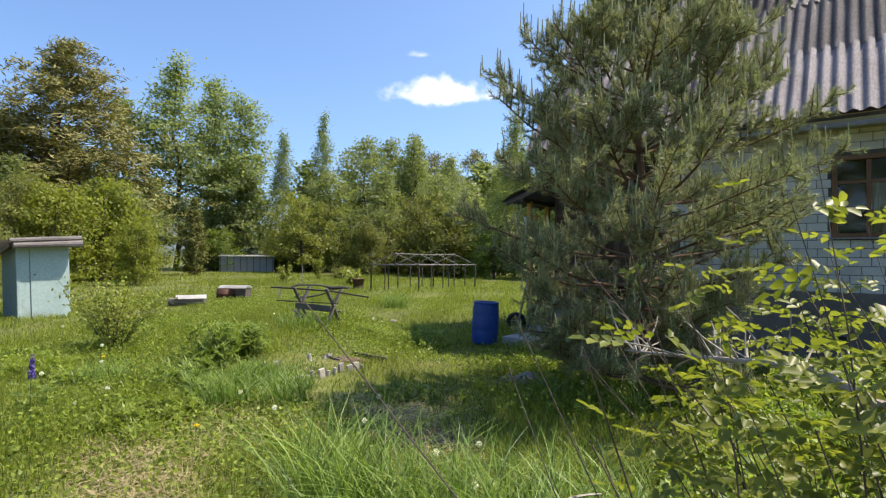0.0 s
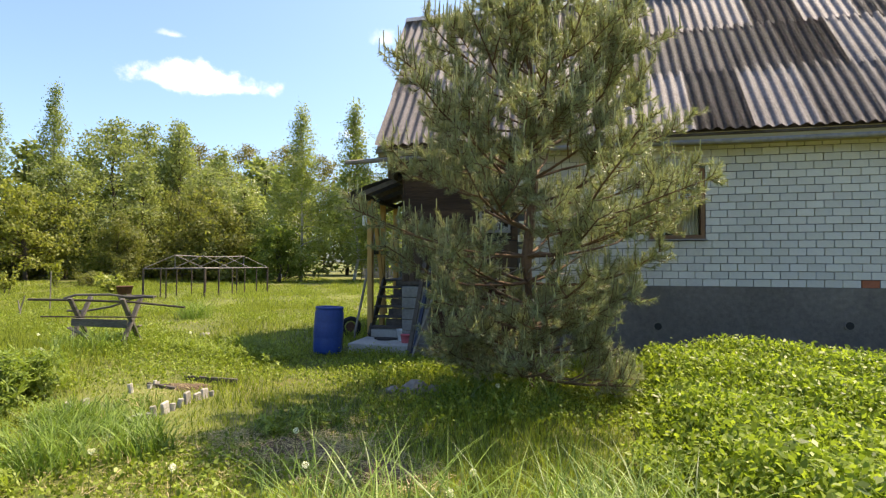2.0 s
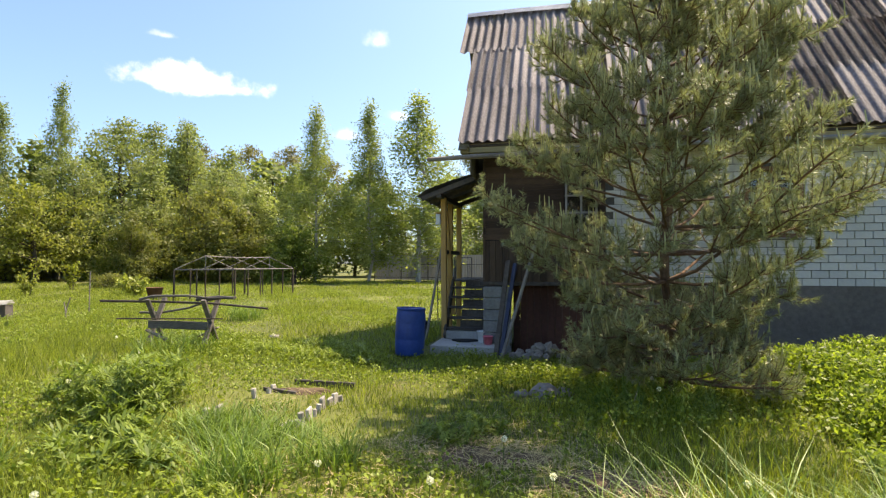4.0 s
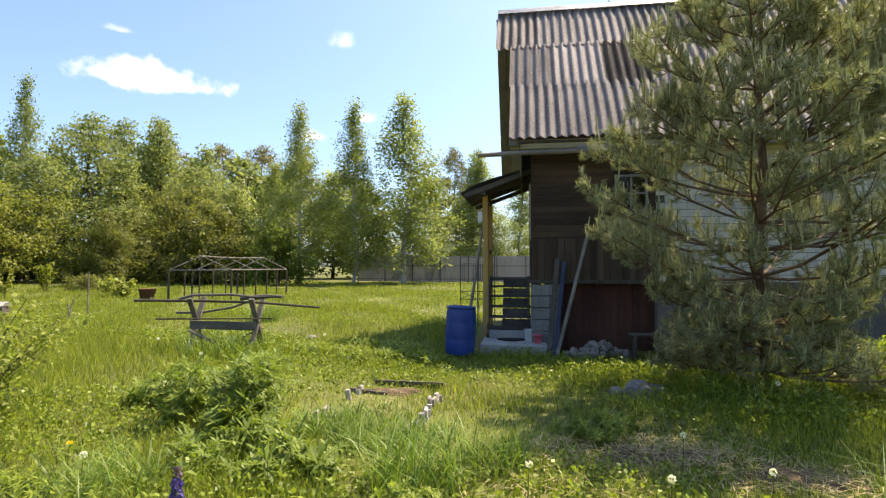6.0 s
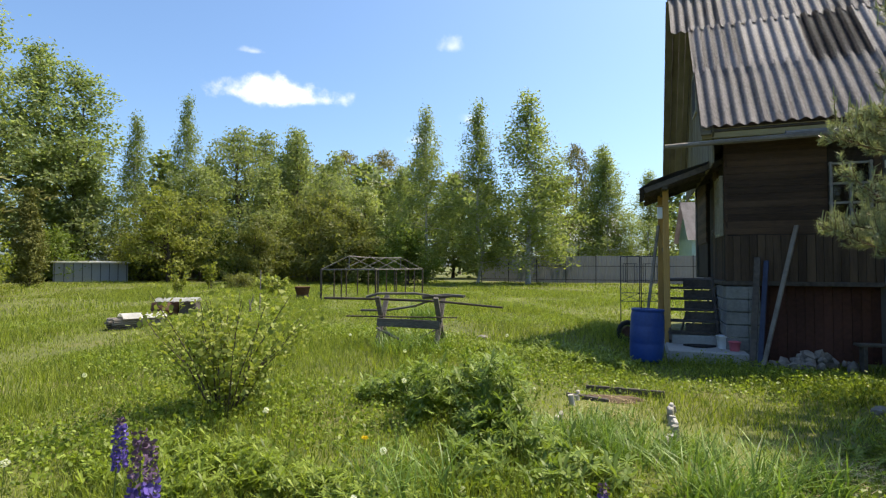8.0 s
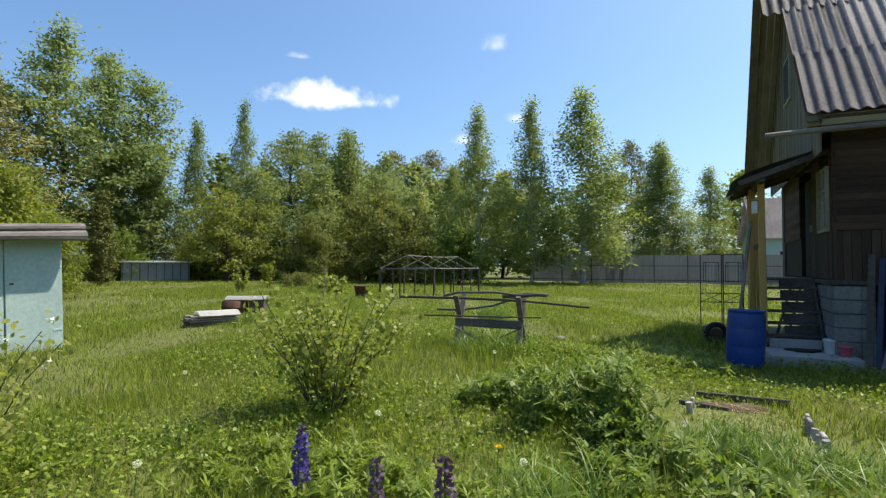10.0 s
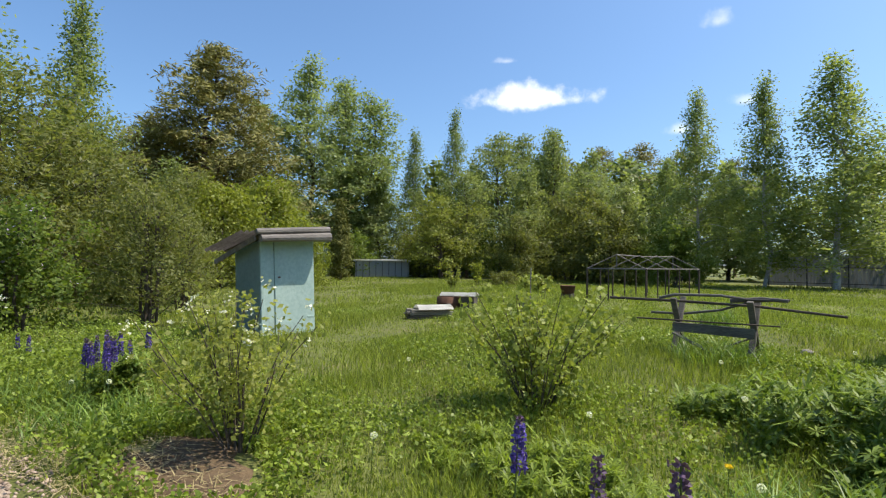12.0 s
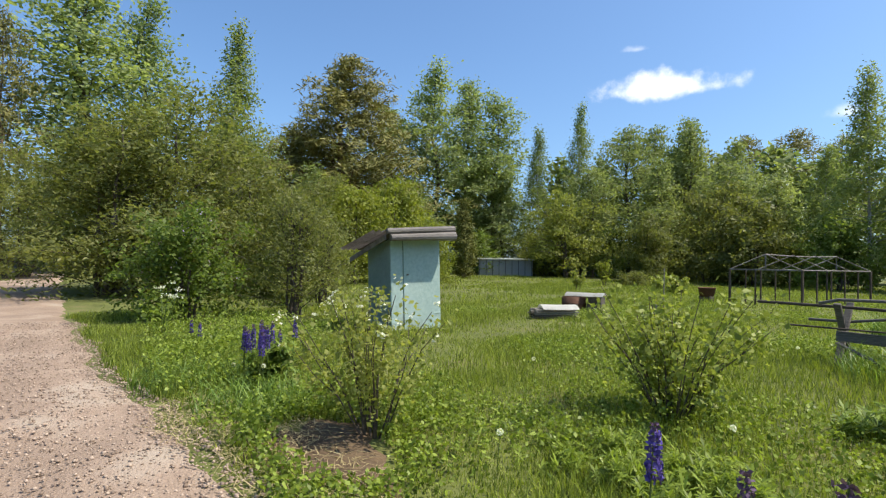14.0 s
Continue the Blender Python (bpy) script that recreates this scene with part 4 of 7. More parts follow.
# wrought grille leaning behind the porch
th = thing("iron_grille", (-7.2, 15.3, gz(-7.2, 15.3)), "dark wrought iron window grille standing in the grass", "grille", rz=8)
bm = bmesh.new()
for x0, x1 in ((0, 0.5), (0.54, 1.0)):
    for x in (x0, x1):
        rod(bm, (x, 0, 0), (x, 0, 1.85), 0.014, 0.014, 6)
    for z in (0.05, 0.62, 0.85, 1.85):
        rod(bm, (x0, 0, z), (x1, 0, z), 0.011, 0.011, 6)
    xm = (x0 + x1) / 2
    rod(bm, (x0, 0, 0.62), (x1, 0, 0.85), 0.008, 0.008, 5)
    rod(bm, (x1, 0, 0.62), (x0, 0, 0.85), 0.008, 0.008, 5)
    for s in (0.12, 0.18):
        rod(bm, (xm - s, 0, 1.15), (xm - s, 0, 1.65), 0.008, 0.008, 5)
        rod(bm, (xm + s, 0, 1.15), (xm + s, 0, 1.65), 0.008, 0.008, 5)
        rod(bm, (xm - s, 0, 1.15), (xm + s, 0, 1.15), 0.008, 0.008, 5)
        rod(bm, (xm - s, 0, 1.65), (xm + s, 0, 1.65), 0.008, 0.008, 5)
part("grille", bm, M_IRON, th)
# wheelbarrow-like tyre
bm = bmesh.new()
ring = [(0.2 + 0.055 * math.cos(b), 0.055 * math.sin(b)) for b in np.linspace(0, 2 * math.pi, 9)[:-1]]
seg, vs = 20, []
for k in range(seg):
    a = 2 * math.pi * k / seg
    vs.append([bm.verts.new((r * math.cos(a), zz, r * math.sin(a))) for r, zz in ring])
for k in range(seg):
    for j in range(8):
        bm.faces.new((vs[k][j], vs[(k + 1) % seg][j], vs[(k + 1) % seg][(j + 1) % 8], vs[k][(j + 1) % 8])).smooth = True
th = thing("cart_wheel", (-6.95, 12.2, gz(-6.95, 12.2) + 0.25), "small black rubber cart wheel leaning by the porch", "wheel", rz=25)
part("tyre", bm, M_RUBBER, th)
part("hub", rod(bmesh.new(), (0, -0.05, 0), (0, 0.05, 0), 0.12, 0.12, 14), M_RUST, th)

# ---- garden things ----
# outhouse
def outhouse(at, rz):
    th = thing("outhouse", at, "turquoise painted wooden outhouse with a slate lean-to roof", "outhouse", rz=rz)
    W, D, H0, H1 = 1.24, 1.15, 1.8, 2.04
    for s in (-1, 1):
        bm = bmesh.new()
        vs = [bm.verts.new(p) for p in ((-D / 2, s * W / 2, -0.1), (D / 2, s * W / 2, -0.1), (D / 2, s * W / 2, H1), (-D / 2, s * W / 2, H0))]
        bm.faces.new(vs)
        bmesh.ops.solidify(bm, geom=bm.faces[:], thickness=0.03)
        part("side_wall", bm, M_OUTHOUSE, th)
    part("back_wall", box(bmesh.new(), (0.03, W - 0.07, H0 + 0.08), (-D / 2 + 0.03, 0, H0 / 2 - 0.06)), M_OUTHOUSE, th)
    part("front_board", box(bmesh.new(), (0.03, 0.3, H1 + 0.06), (D / 2 + 0.02, -W / 2 + 0.14, (H1 - 0.1) / 2), bevel=0.006), M_OUTHOUSE, th)
    part("corner_strip", box(bmesh.new(), (0.016, 0.07, H1 + 0.04), (D / 2 + 0.043, -W / 2 + 0.03, (H1 - 0.1) / 2), bevel=0.004), M_OUTHOUSE, th)
    dr = part("door", box(bmesh.new(), (0.035, W - 0.3, H1 + 0.02), (D / 2 + 0.03, 0.156, H1 / 2 - 0.03), (0.4, 0, 0), bevel=0.008), M_OUTHOUSE, th, "pale turquoise sheet-covered door, closed")
    for hz in (0.35, 1.5):
        part("hinge", box(bmesh.new(), (0.012, 0.16, 0.035), (D / 2 + 0.05, W / 2 - 0.09, hz), bevel=0.003), M_OUTHOUSE, dr)
    part("latch", box(bmesh.new(), (0.03, 0.05, 0.03), (D / 2 + 0.055, -0.22, 1.25)), M_RUST, dr)
    # roof: two slate sheets, edge boards
    sl = math.degrees(math.atan2(H1 - H0, D))
    rf = part("roof", box(bmesh.new(), (D + 0.5, W + 0.3, 0.025), (0.0, 0, (H0 + H1) / 2 + 0.05), (0, -sl, 0)), M_DARKWOOD, th)
    bm = bmesh.new()
    nx = 128
    rows = []
    for u in (-0.95, 0.9):
        rows.append([bm.verts.new((u, -1.16 + 2.02 * k / nx, (H0 + H1) / 2 + 0.1 + u * math.tan(radians(sl)) + 0.026 * math.cos(2 * math.pi * (2.02 * k / nx) / 0.13))) for k in range(nx + 1)])
    for k in range(nx):
        bm.faces.new((rows[0][k], rows[1][k], rows[1][k + 1], rows[0][k + 1])).smooth = True
    bmesh.ops.solidify(bm, geom=bm.faces[:], thickness=0.007)
    crisp(bm)
    part("slate_sheet", bm, M_SLATE, rf)
    bm = bmesh.new()
    tube(bm, [(D / 2 + 0.36, -0.78, H1 + 0.03), (D / 2 + 0.37, 0.1, H1 + 0.045), (D / 2 + 0.36, 0.84, H1 + 0.05)], [0.075, 0.085, 0.105], 10)
    part("edge_log", bm, M_GREYLOG, rf)
    bm = bmesh.new()
    tube(bm, [(D / 2 + 0.33, -0.85, H1 + 0.17), (D / 2 + 0.34, 0.0, H1 + 0.195), (D / 2 + 0.33, 0.84, H1 + 0.21)], [0.06, 0.066, 0.075], 9)
    part("edge_pole", bm, M_GREYLOG, rf)
    bm = bar(bmesh.new(), (-D / 2 - 0.5, -W / 2 - 0.24, H0 - 0.24), (D / 2 + 0.28, -W / 2 - 0.24, H1 + 0.04), 0.035, 0.1)
    part("side_board", bm, M_GREYLOG, rf)
    return th


oh = outhouse((-18.66, 5.18, gz(-18.66, 5.18)), 2)
oh.rotation_euler = (radians(2.6), radians(0.8), radians(2))

# log sawhorse with poles lying on it
SAW = (-10.65, 8.75, gz(-10.65, 8.75))
th = thing("sawhorse", SAW, "weathered grey wooden sawhorse standing in tall grass", "sawhorse", rz=5)
for sx in (-0.56, 0.56):
    for s in (-1, 1):
        part("leg", bar(bmesh.new(), (sx, s * 0.3, -0.05), (sx, -s * 0.26, 0.92), 0.09, 0.05, 0.006), M_SAWWOOD, th)
part("board", box(bmesh.new(), (1.2, 0.035, 0.15), (0, -0.16, 0.44), (0, 1, 0), bevel=0.005), M_SAWWOOD, th)
part("brace", bar(bmesh.new(), (-0.56, -0.27, 0.36), (0.1, -0.24, 0.05), 0.1, 0.03, 0.005), M_SAWWOOD, th)
part("brace", bar(bmesh.new(), (0.56, 0.26, 0.36), (0.0, 0.24, 0.1), 0.09, 0.03, 0.005), M_SAWWOOD, th)
for pts, r, mt, lab in (
        ([(-1.78, 0.05, 0.86), (-0.5, 0.02, 0.86), (0.6, -0.02, 0.84), (1.72, -0.06, 0.76)], 0.024, M_FRAMEMETAL, "long thin dark pole lying on the sawhorse"),
        ([(-0.85, -0.08, 0.9), (-0.6, -0.06, 0.97), (0.1, 0.0, 0.98), (0.5, 0.05, 0.93), (1.02, 0.08, 0.95)], 0.024, M_SAWWOOD, "crooked grey branch lying on the sawhorse"),
        ([(-1.12, 0.3, 0.62), (-0.55, 0.16, 0.64), (0.05, 0.1, 0.74), (0.5, 0.1, 0.9), (0.9, 0.1, 0.95)], 0.022, M_SAWWOOD, "bent branch stuck through the sawhorse"),
        ([(-1.15, -0.3, 0.56), (0, -0.28, 0.57), (0.95, -0.26, 0.58)], 0.014, M_FRAMEMETAL, "thin stick across the sawhorse"),
        ([(0.2, 0.12, 0.9), (0.65, 0.1, 0.95), (1.0, 0.05, 0.94)], 0.036, M_SAWWOOD, "short thick billet lying on the sawhorse")):
    bm = tube(bmesh.new(), pts, [r * f for f in np.linspace(1.05, 0.8, len(pts))], 8)
    ob = tagged(part("pole", bm, mt), lab, "pole", "poles on the sawhorse")
    ob.matrix_world = th.matrix_world.copy()

# bare greenhouse frame
def greenhouse():
    u = Vector((0.717, 0.697, 0)).normalized()
    v = Vector((0.07, 0.998, 0)).normalized()
    Wd, Ln, H, R = 2.44, 4.7, 1.36, 1.95
    o = Vector((-19.65, 19.6, gz(-19.6, 20) - 0.02))
    th = thing("greenhouse_frame", o, "bare rusty greenhouse frame of posts and rafters in the grass", "greenhouse")

    def p(i, j, z):
        return u * i + v * j + Vector((0, 0, z))
    for j in np.linspace(0, Ln, 6):
        for i in (0, Wd):
            k = 0.045 if (j in (0, Ln)) else 0.03
            part("post", rod(bmesh.new(), p(i, j, -0.05), p(i, j, H), k, k, 7), M_FRAMEMETAL, th)
    for j in (0, Ln * 0.36, Ln * 0.68, Ln):
        for i in (0, Wd):
            part("rafter", rod(bmesh.new(), p(i, j, H), p(Wd / 2, j, R), 0.02, 0.02, 6), M_GREYPIPE, th)
    for j in (0, Ln):
        part("king_post", rod(bmesh.new(), p(Wd / 2, j, H - 0.02), p(Wd / 2, j, R), 0.022, 0.022, 6), M_GREYPIPE, th)
        part("end_post", rod(bmesh.new(), p(Wd * 0.36, j, 0), p(Wd * 0.36, j, H), 0.03, 0.03, 6), M_FRAMEMETAL, th)
        part("tie_beam", bar(bmesh.new(), p(0, j, H), p(Wd, j, H), 0.07, 0.05), M_GREYPIPE, th)
    for i, z in ((0, H), (Wd, H), (Wd / 2, R)):
        bm = tube(bmesh.new(), [p(i, j, z - (0.05 * math.sin(math.pi * j / Ln) if z > H else 0)) for j in np.linspace(0, Ln, 7)], [0.026] * 7, 6)
        part("purlin", bm, M_GREYPIPE, th)


greenhouse()


# stacks of boards under bent slate
def slate_stack(at, rz, w, d, h, label, drum=False):
    th = thing("board_stack", at, label, "board stack", rz=rz)
    random.seed(int(abs(at[0] * 10)))
    if drum:
        part("iron_drum", lathe(bmesh.new(), [(0.36, 0), (0.38, 0.03), (0.38, 0.24), (0.4, 0.26), (0.38, 0.28), (0.37, 0.46), (0.25, 0.47)], 20, (-0.12, 0)), M_RUST, th)
        part("crate", box(bmesh.new(), (0.45, 0.45, 0.48), (0.55, 0.1, 0.23), bevel=0.01), M_DARKWOOD, th)
    else:
        for k in range(5):
            for y in (-0.36, -0.12, 0.12, 0.36):
                part("board", box(bmesh.new(), (w * random.uniform(0.92, 1.04), 0.2 * d, 0.035), (random.uniform(-0.06, 0.06), y * d, h * (k + 0.5) / 5), (0, 0, random.uniform(-2, 2))), M_OLDWOOD if k > 1 else M_DARKWOOD, th)
    bm = bmesh.new()
    rows = []
    x0, x1 = (-0.3 * w, 0.56 * w) if not drum else (-0.35, 0.85)
    for u in np.linspace(x0, x1, 7):
        rows.append([bm.verts.new((u, d * 0.6 * t, h + 0.09 - 0.1 * t * t + 0.03 * (u / w) ** 2 + 0.012 * math.cos(t * 24))) for t in np.linspace(-1, 1, 25)])
    for a, b in zip(rows, rows[1:]):
        for k in range(24):
            bm.faces.new((a[k], b[k], b[k + 1], a[k + 1])).smooth = True
    bmesh.ops.solidify(bm, geom=bm.faces[:], thickness=0.01)
    crisp(bm)
    part("slate_cover", bm, M_WHITEPAINT, th, "bent pale slate sheet as a cover")
    return th


slate_stack((-18.1, 9.25, gz(-18.1, 9.25)), 62, 1.1, 0.6, 0.26, "low stack of old boards under a bent slate sheet")
slate_stack((-19.9, 11.9, gz(-19.9, 11.9)), 28, 1.2, 0.42, 0.5, "rusty iron drum and crate under a bent slate sheet", drum=True)
# rusty wash pot on a block
th = thing("rusty_tub", (-20.6, 19.6, gz(-20.6, 19.6)), "rusty iron tub standing upside down on a block", "tub")
part("tub", lathe(bmesh.new(), [(0.24, 0.22), (0.26, 0.24), (0.33, 0.55), (0.35, 0.56), (0.33, 0.57), (0.28, 0.52), (0.2, 0.3)], 18), M_RUST, th)
part("block", box(bmesh.new(), (0.5, 0.3, 0.24), (0, 0, 0.1), bevel=0.01), M_DARKWOOD, th)
# stakes
for x, y, h, lx in ((-18.8, 14.6, 1.35, 0.02), (-17.6, 12.6, 0.62, 0.2), (-17.3, 12.4, 0.5, -0.1)):
    bm = tube(bmesh.new(), [(x, y, gz(x, y) - 0.1), (x + lx * 0.4, y, gz(x, y) + h * 0.5), (x + lx, y, gz(x, y) + h)], [0.022, 0.02, 0.016], 7)
    tagged(part("stake", bm, M_OLDWOOD), "thin weathered wooden stake stuck in the grass", "stake", "garden stakes")

# flower bed edged with short pegs, and an old plank-edged hot bed
random.seed(21)
EDGE = [(-7.45, 5.0), (-7.4, 5.84), (-7.36, 6.45), (-7.05, 6.72), (-6.65, 6.68), (-6.32, 6.15), (-6.38, 5.75), (-6.33, 5.2), (-6.46, 4.86), (-6.9, 4.8)]
for k, (x, y) in enumerate(EDGE):
    if k in (2, 3, 4, 8, 9):
        continue
    x2, y2 = EDGE[(k + 1) % len(EDGE)]
    for s in range(4):
        f = (s + random.uniform(0.1, 0.6)) / 4
        if random.random() < 0.3:
            continue
        px, py = x + (x2 - x) * f, y + (y2 - y) * f
        hh = random.uniform(0.05, 0.13)
        mt = M_PEG
        bm = bmesh.new()
        if random.random() < 0.55:
            box(bm, (random.uniform(0.08, 0.14), 0.04, hh + 0.1), (0, 0, hh / 2 - 0.03), bevel=0.01)
        else:
            rod(bm, (0, 0, -0.08), (0, 0, hh), 0.036, 0.033, 9)
        ob = tagged(part("bed_edging_peg", bm, mt), "short bleached grey wooden peg edging a garden bed", "edging", "pegs round the bed")
        ob.matrix_world = pose(px, py, gz(px, py), random.uniform(-8, 8), random.uniform(-8, 8), math.degrees(math.atan2(y2 - y, x2 - x)))
th = thing("hot_bed_frame", (-6.95, 6.45, gz(-6.95, 6.45) - 0.02), "low rotting plank frame of a garden bed with dark soil", "bed frame", rz=-6)
part("side_plank", box(bmesh.new(), (0.5, 0.05, 0.1), (-0.3, -0.16, 0.02), (0, 3, 0), bevel=0.006), M_DARKWOOD, th)
part("side_plank", box(bmesh.new(), (0.95, 0.04, 0.12), (0.05, 0.38, 0.03), (0, -1, 0), bevel=0.006), M_DARKWOOD, th)
# stones in the grass
for x, y, s in ((-3.85, 7.1, 0.2), (-3.6, 7.2, 0.13), (-4.15, 7.0, 0.1), (-8.3, 8.6, 0.09), (-9.8, 10.6, 0.12)):
    bm = bmesh.new()
    bmesh.ops.create_icosphere(bm, subdivisions=2, radius=s)
    for v in bm.verts:
        v.co *= 1 + 0.35 * noise.noise(v.co * (2.0 / s) + Vector((x, y, 0)))
        v.co.z *= 0.6
    ob = tagged(part("field_stone", bm, M_RUBBLE), "grey field stone lying in the grass", "stone", "stones in the grass")
    ob.matrix_world = pose(x, y, gz(x, y) + s * 0.15, 0, 0, x * 40)


# ---- fences and buildings behind ----
def sheet_fence(name, a, b, h, material, rails, label, panel=2.4, rib=0.2):
    a, b = Vector((*a, 0)), Vector((*b, 0))
    ln = (b - a).length
    th = thing(name, (a.x, a.y, 0), label, "fence", rz=math.degrees(math.atan2(b.y - a.y, b.x - a.x)))
    n = max(1, round(ln / panel))
    for k in range(n):
        x0, x1 = ln * k / n, ln * (k + 1) / n
        w = a.lerp(b, (k + 0.5) / n)
        g = gz(w.x, w.y)
        bm = bmesh.new()
        m = int((x1 - x0) / rib) * 4
        rows = [[bm.verts.new((x0 + (x1 - x0) * j / m, 0.012 * (1 if j % 4 in (1, 2) else -1), z)) for j in range(m + 1)] for z in (g + 0.12, g + h)]
        for j in range(m):
            bm.faces.new((rows[0][j], rows[0][j + 1], rows[1][j + 1], rows[1][j]))
        bmesh.ops.solidify(bm, geom=bm.faces[:], thickness=0.004)
        part("fence_panel", bm, material, th)
        part("fence_post", box(bmesh.new(), (0.07, 0.07, h + 0.05), (x0, -0.06, g + h / 2), bevel=0.0), M_FENCEDARK, th)
    g = gz((a.x + b.x) / 2, (a.y + b.y) / 2)
    for z in rails:
        part("rail", box(bmesh.new(), (ln, 0.04, 0.05), (ln / 2, -0.05, g + z)), M_FENCEDARK, th)
    return th


sheet_fence("metal_fence", (-20.2, 46.2), (12, 46.8), 2.35, M_FENCE, (1.5, 0.35), "long grey profiled sheet metal fence with dark rails")
sheet_fence("board_fence", (-62, -16.0), (-57, 1.0), 1.9, M_BLUEFENCE, (1.3, 0.4), "blue-grey board fence across the end of the track")
sheet_fence("board_fence", (-62, 32.0), (-36, 58.0), 1.5, M_BLUEFENCE, (1.0,), "weathered blue-grey fence behind the trees")
th = thing("shed", (-52.0, 33.2, gz(-52, 33)), "low blue-grey sheet metal shed behind the garden", "shed", rz=53)
part("wall", box(bmesh.new(), (5.4, 2.2, 1.7), (0, 0, 0.85)), M_FENCE, th)
part("roof", box(bmesh.new(), (5.8, 2.6, 0.08), (0, 0, 1.74), (3, 0, 0)), M_ZINC, th)
for k in range(9):
    part("batten", box(bmesh.new(), (0.06, 0.03, 1.7), (-2.6 + 0.65 * k, -1.115, 0.85)), M_FENCEDARK, th)


def far_house(at, rz, w, d, h, ridge, wall_mat, roof_mat, label):
    th = thing("neighbour_house", at, label, "house", "houses behind the fence", rz=rz)
    part("wall", box(bmesh.new(), (w, d, h), (0, 0, h / 2)), wall_mat, th)
    bm = bmesh.new()
    vs = [bm.verts.new(p) for p in ((-w / 2 - 0.4, -d / 2 - 0.5, h - 0.25), (w / 2 + 0.4, -d / 2 - 0.5, h - 0.25), (w / 2 + 0.4, 0, ridge), (-w / 2 - 0.4, 0, ridge), (-w / 2 - 0.4, d / 2 + 0.5, h - 0.25), (w / 2 + 0.4, d / 2 + 0.5, h - 0.25))]
    bm.faces.new((vs[0], vs[1], vs[2], vs[3]))
    bm.faces.new((vs[3], vs[2], vs[5], vs[4]))
    bmesh.ops.solidify(bm, geom=bm.faces[:], thickness=0.1)
    part("roof", bm, roof_mat, th)
    bm = bmesh.new()
    for s in (-1, 1):
        bm.faces.new([bm.verts.new(p) for p in ((s * w / 2, -d / 2, h - 0.05), (s * w / 2, d / 2, h - 0.05), (s * w / 2, 0, ridge - 0.2))])
    bmesh.ops.solidify(bm, geom=bm.faces[:], thickness=0.06)
    part("gable", bm, wall_mat, th)
    for k in (-1, 1):
        wn_ = part("window", box(bmesh.new(), (1.1, 0.06, 1.2), (k * w * 0.25, -d / 2 - 0.02, h * 0.55)), M_WHITEPAINT, th)
        part("pane", box(bmesh.new(), (0.95, 0.04, 1.05), (k * w * 0.25, -d / 2 - 0.05, h * 0.55)), M_RUBBER, wn_)


far_house((1.0, 53.5, 0.1), 5, 8, 7, 4.0, 7.4, M_GREENWALL, M_SLATE, "pale green neighbour house with a grey slate roof")
far_house((-15.0, 84, 0.1), 10, 9, 8, 5.5, 9.5, M_WHITEPAINT, M_ZINC, "distant light house glimpsed between the birches")


# ---- trees ----
def limb_points(rng, base, az, rise, length, droop, n=5):
    """Points along a limb that leaves base at azimuth az, climbs by rise and bends down by droop."""
    pts = [np.array(base, dtype=float)]
    d = np.array([math.cos(az) * math.cos(rise), math.sin(az) * math.cos(rise), math.sin(rise)])
    for k in range(n):
        pts.append(pts[-1] + d * length / n)
        d = d + np.array([0, 0, -droop / n]) + rng.normal(size=3) * 0.09
        d /= np.linalg.norm(d)
    return pts


PROFILES = {
    "birch": lambda u: 0.06 + 1.02 * (0.62 + 0.38 * min(1, u * 3.5)) * (1 - u ** 1.25),
    "oval": lambda u: 0.12 + 0.9 * math.sin(math.pi * (0.14 + 0.85 * u) ** 0.85),
    "cone": lambda u: 1.0 - 0.86 * u,
    "dome": lambda u: math.sqrt(max(0.03, 1 - (u * 0.98) ** 2)),
    "broad_cone": lambda u: (0.75 + 0.25 * min(1, u * 5)) * (1 - 0.9 * u ** 1.7),
}


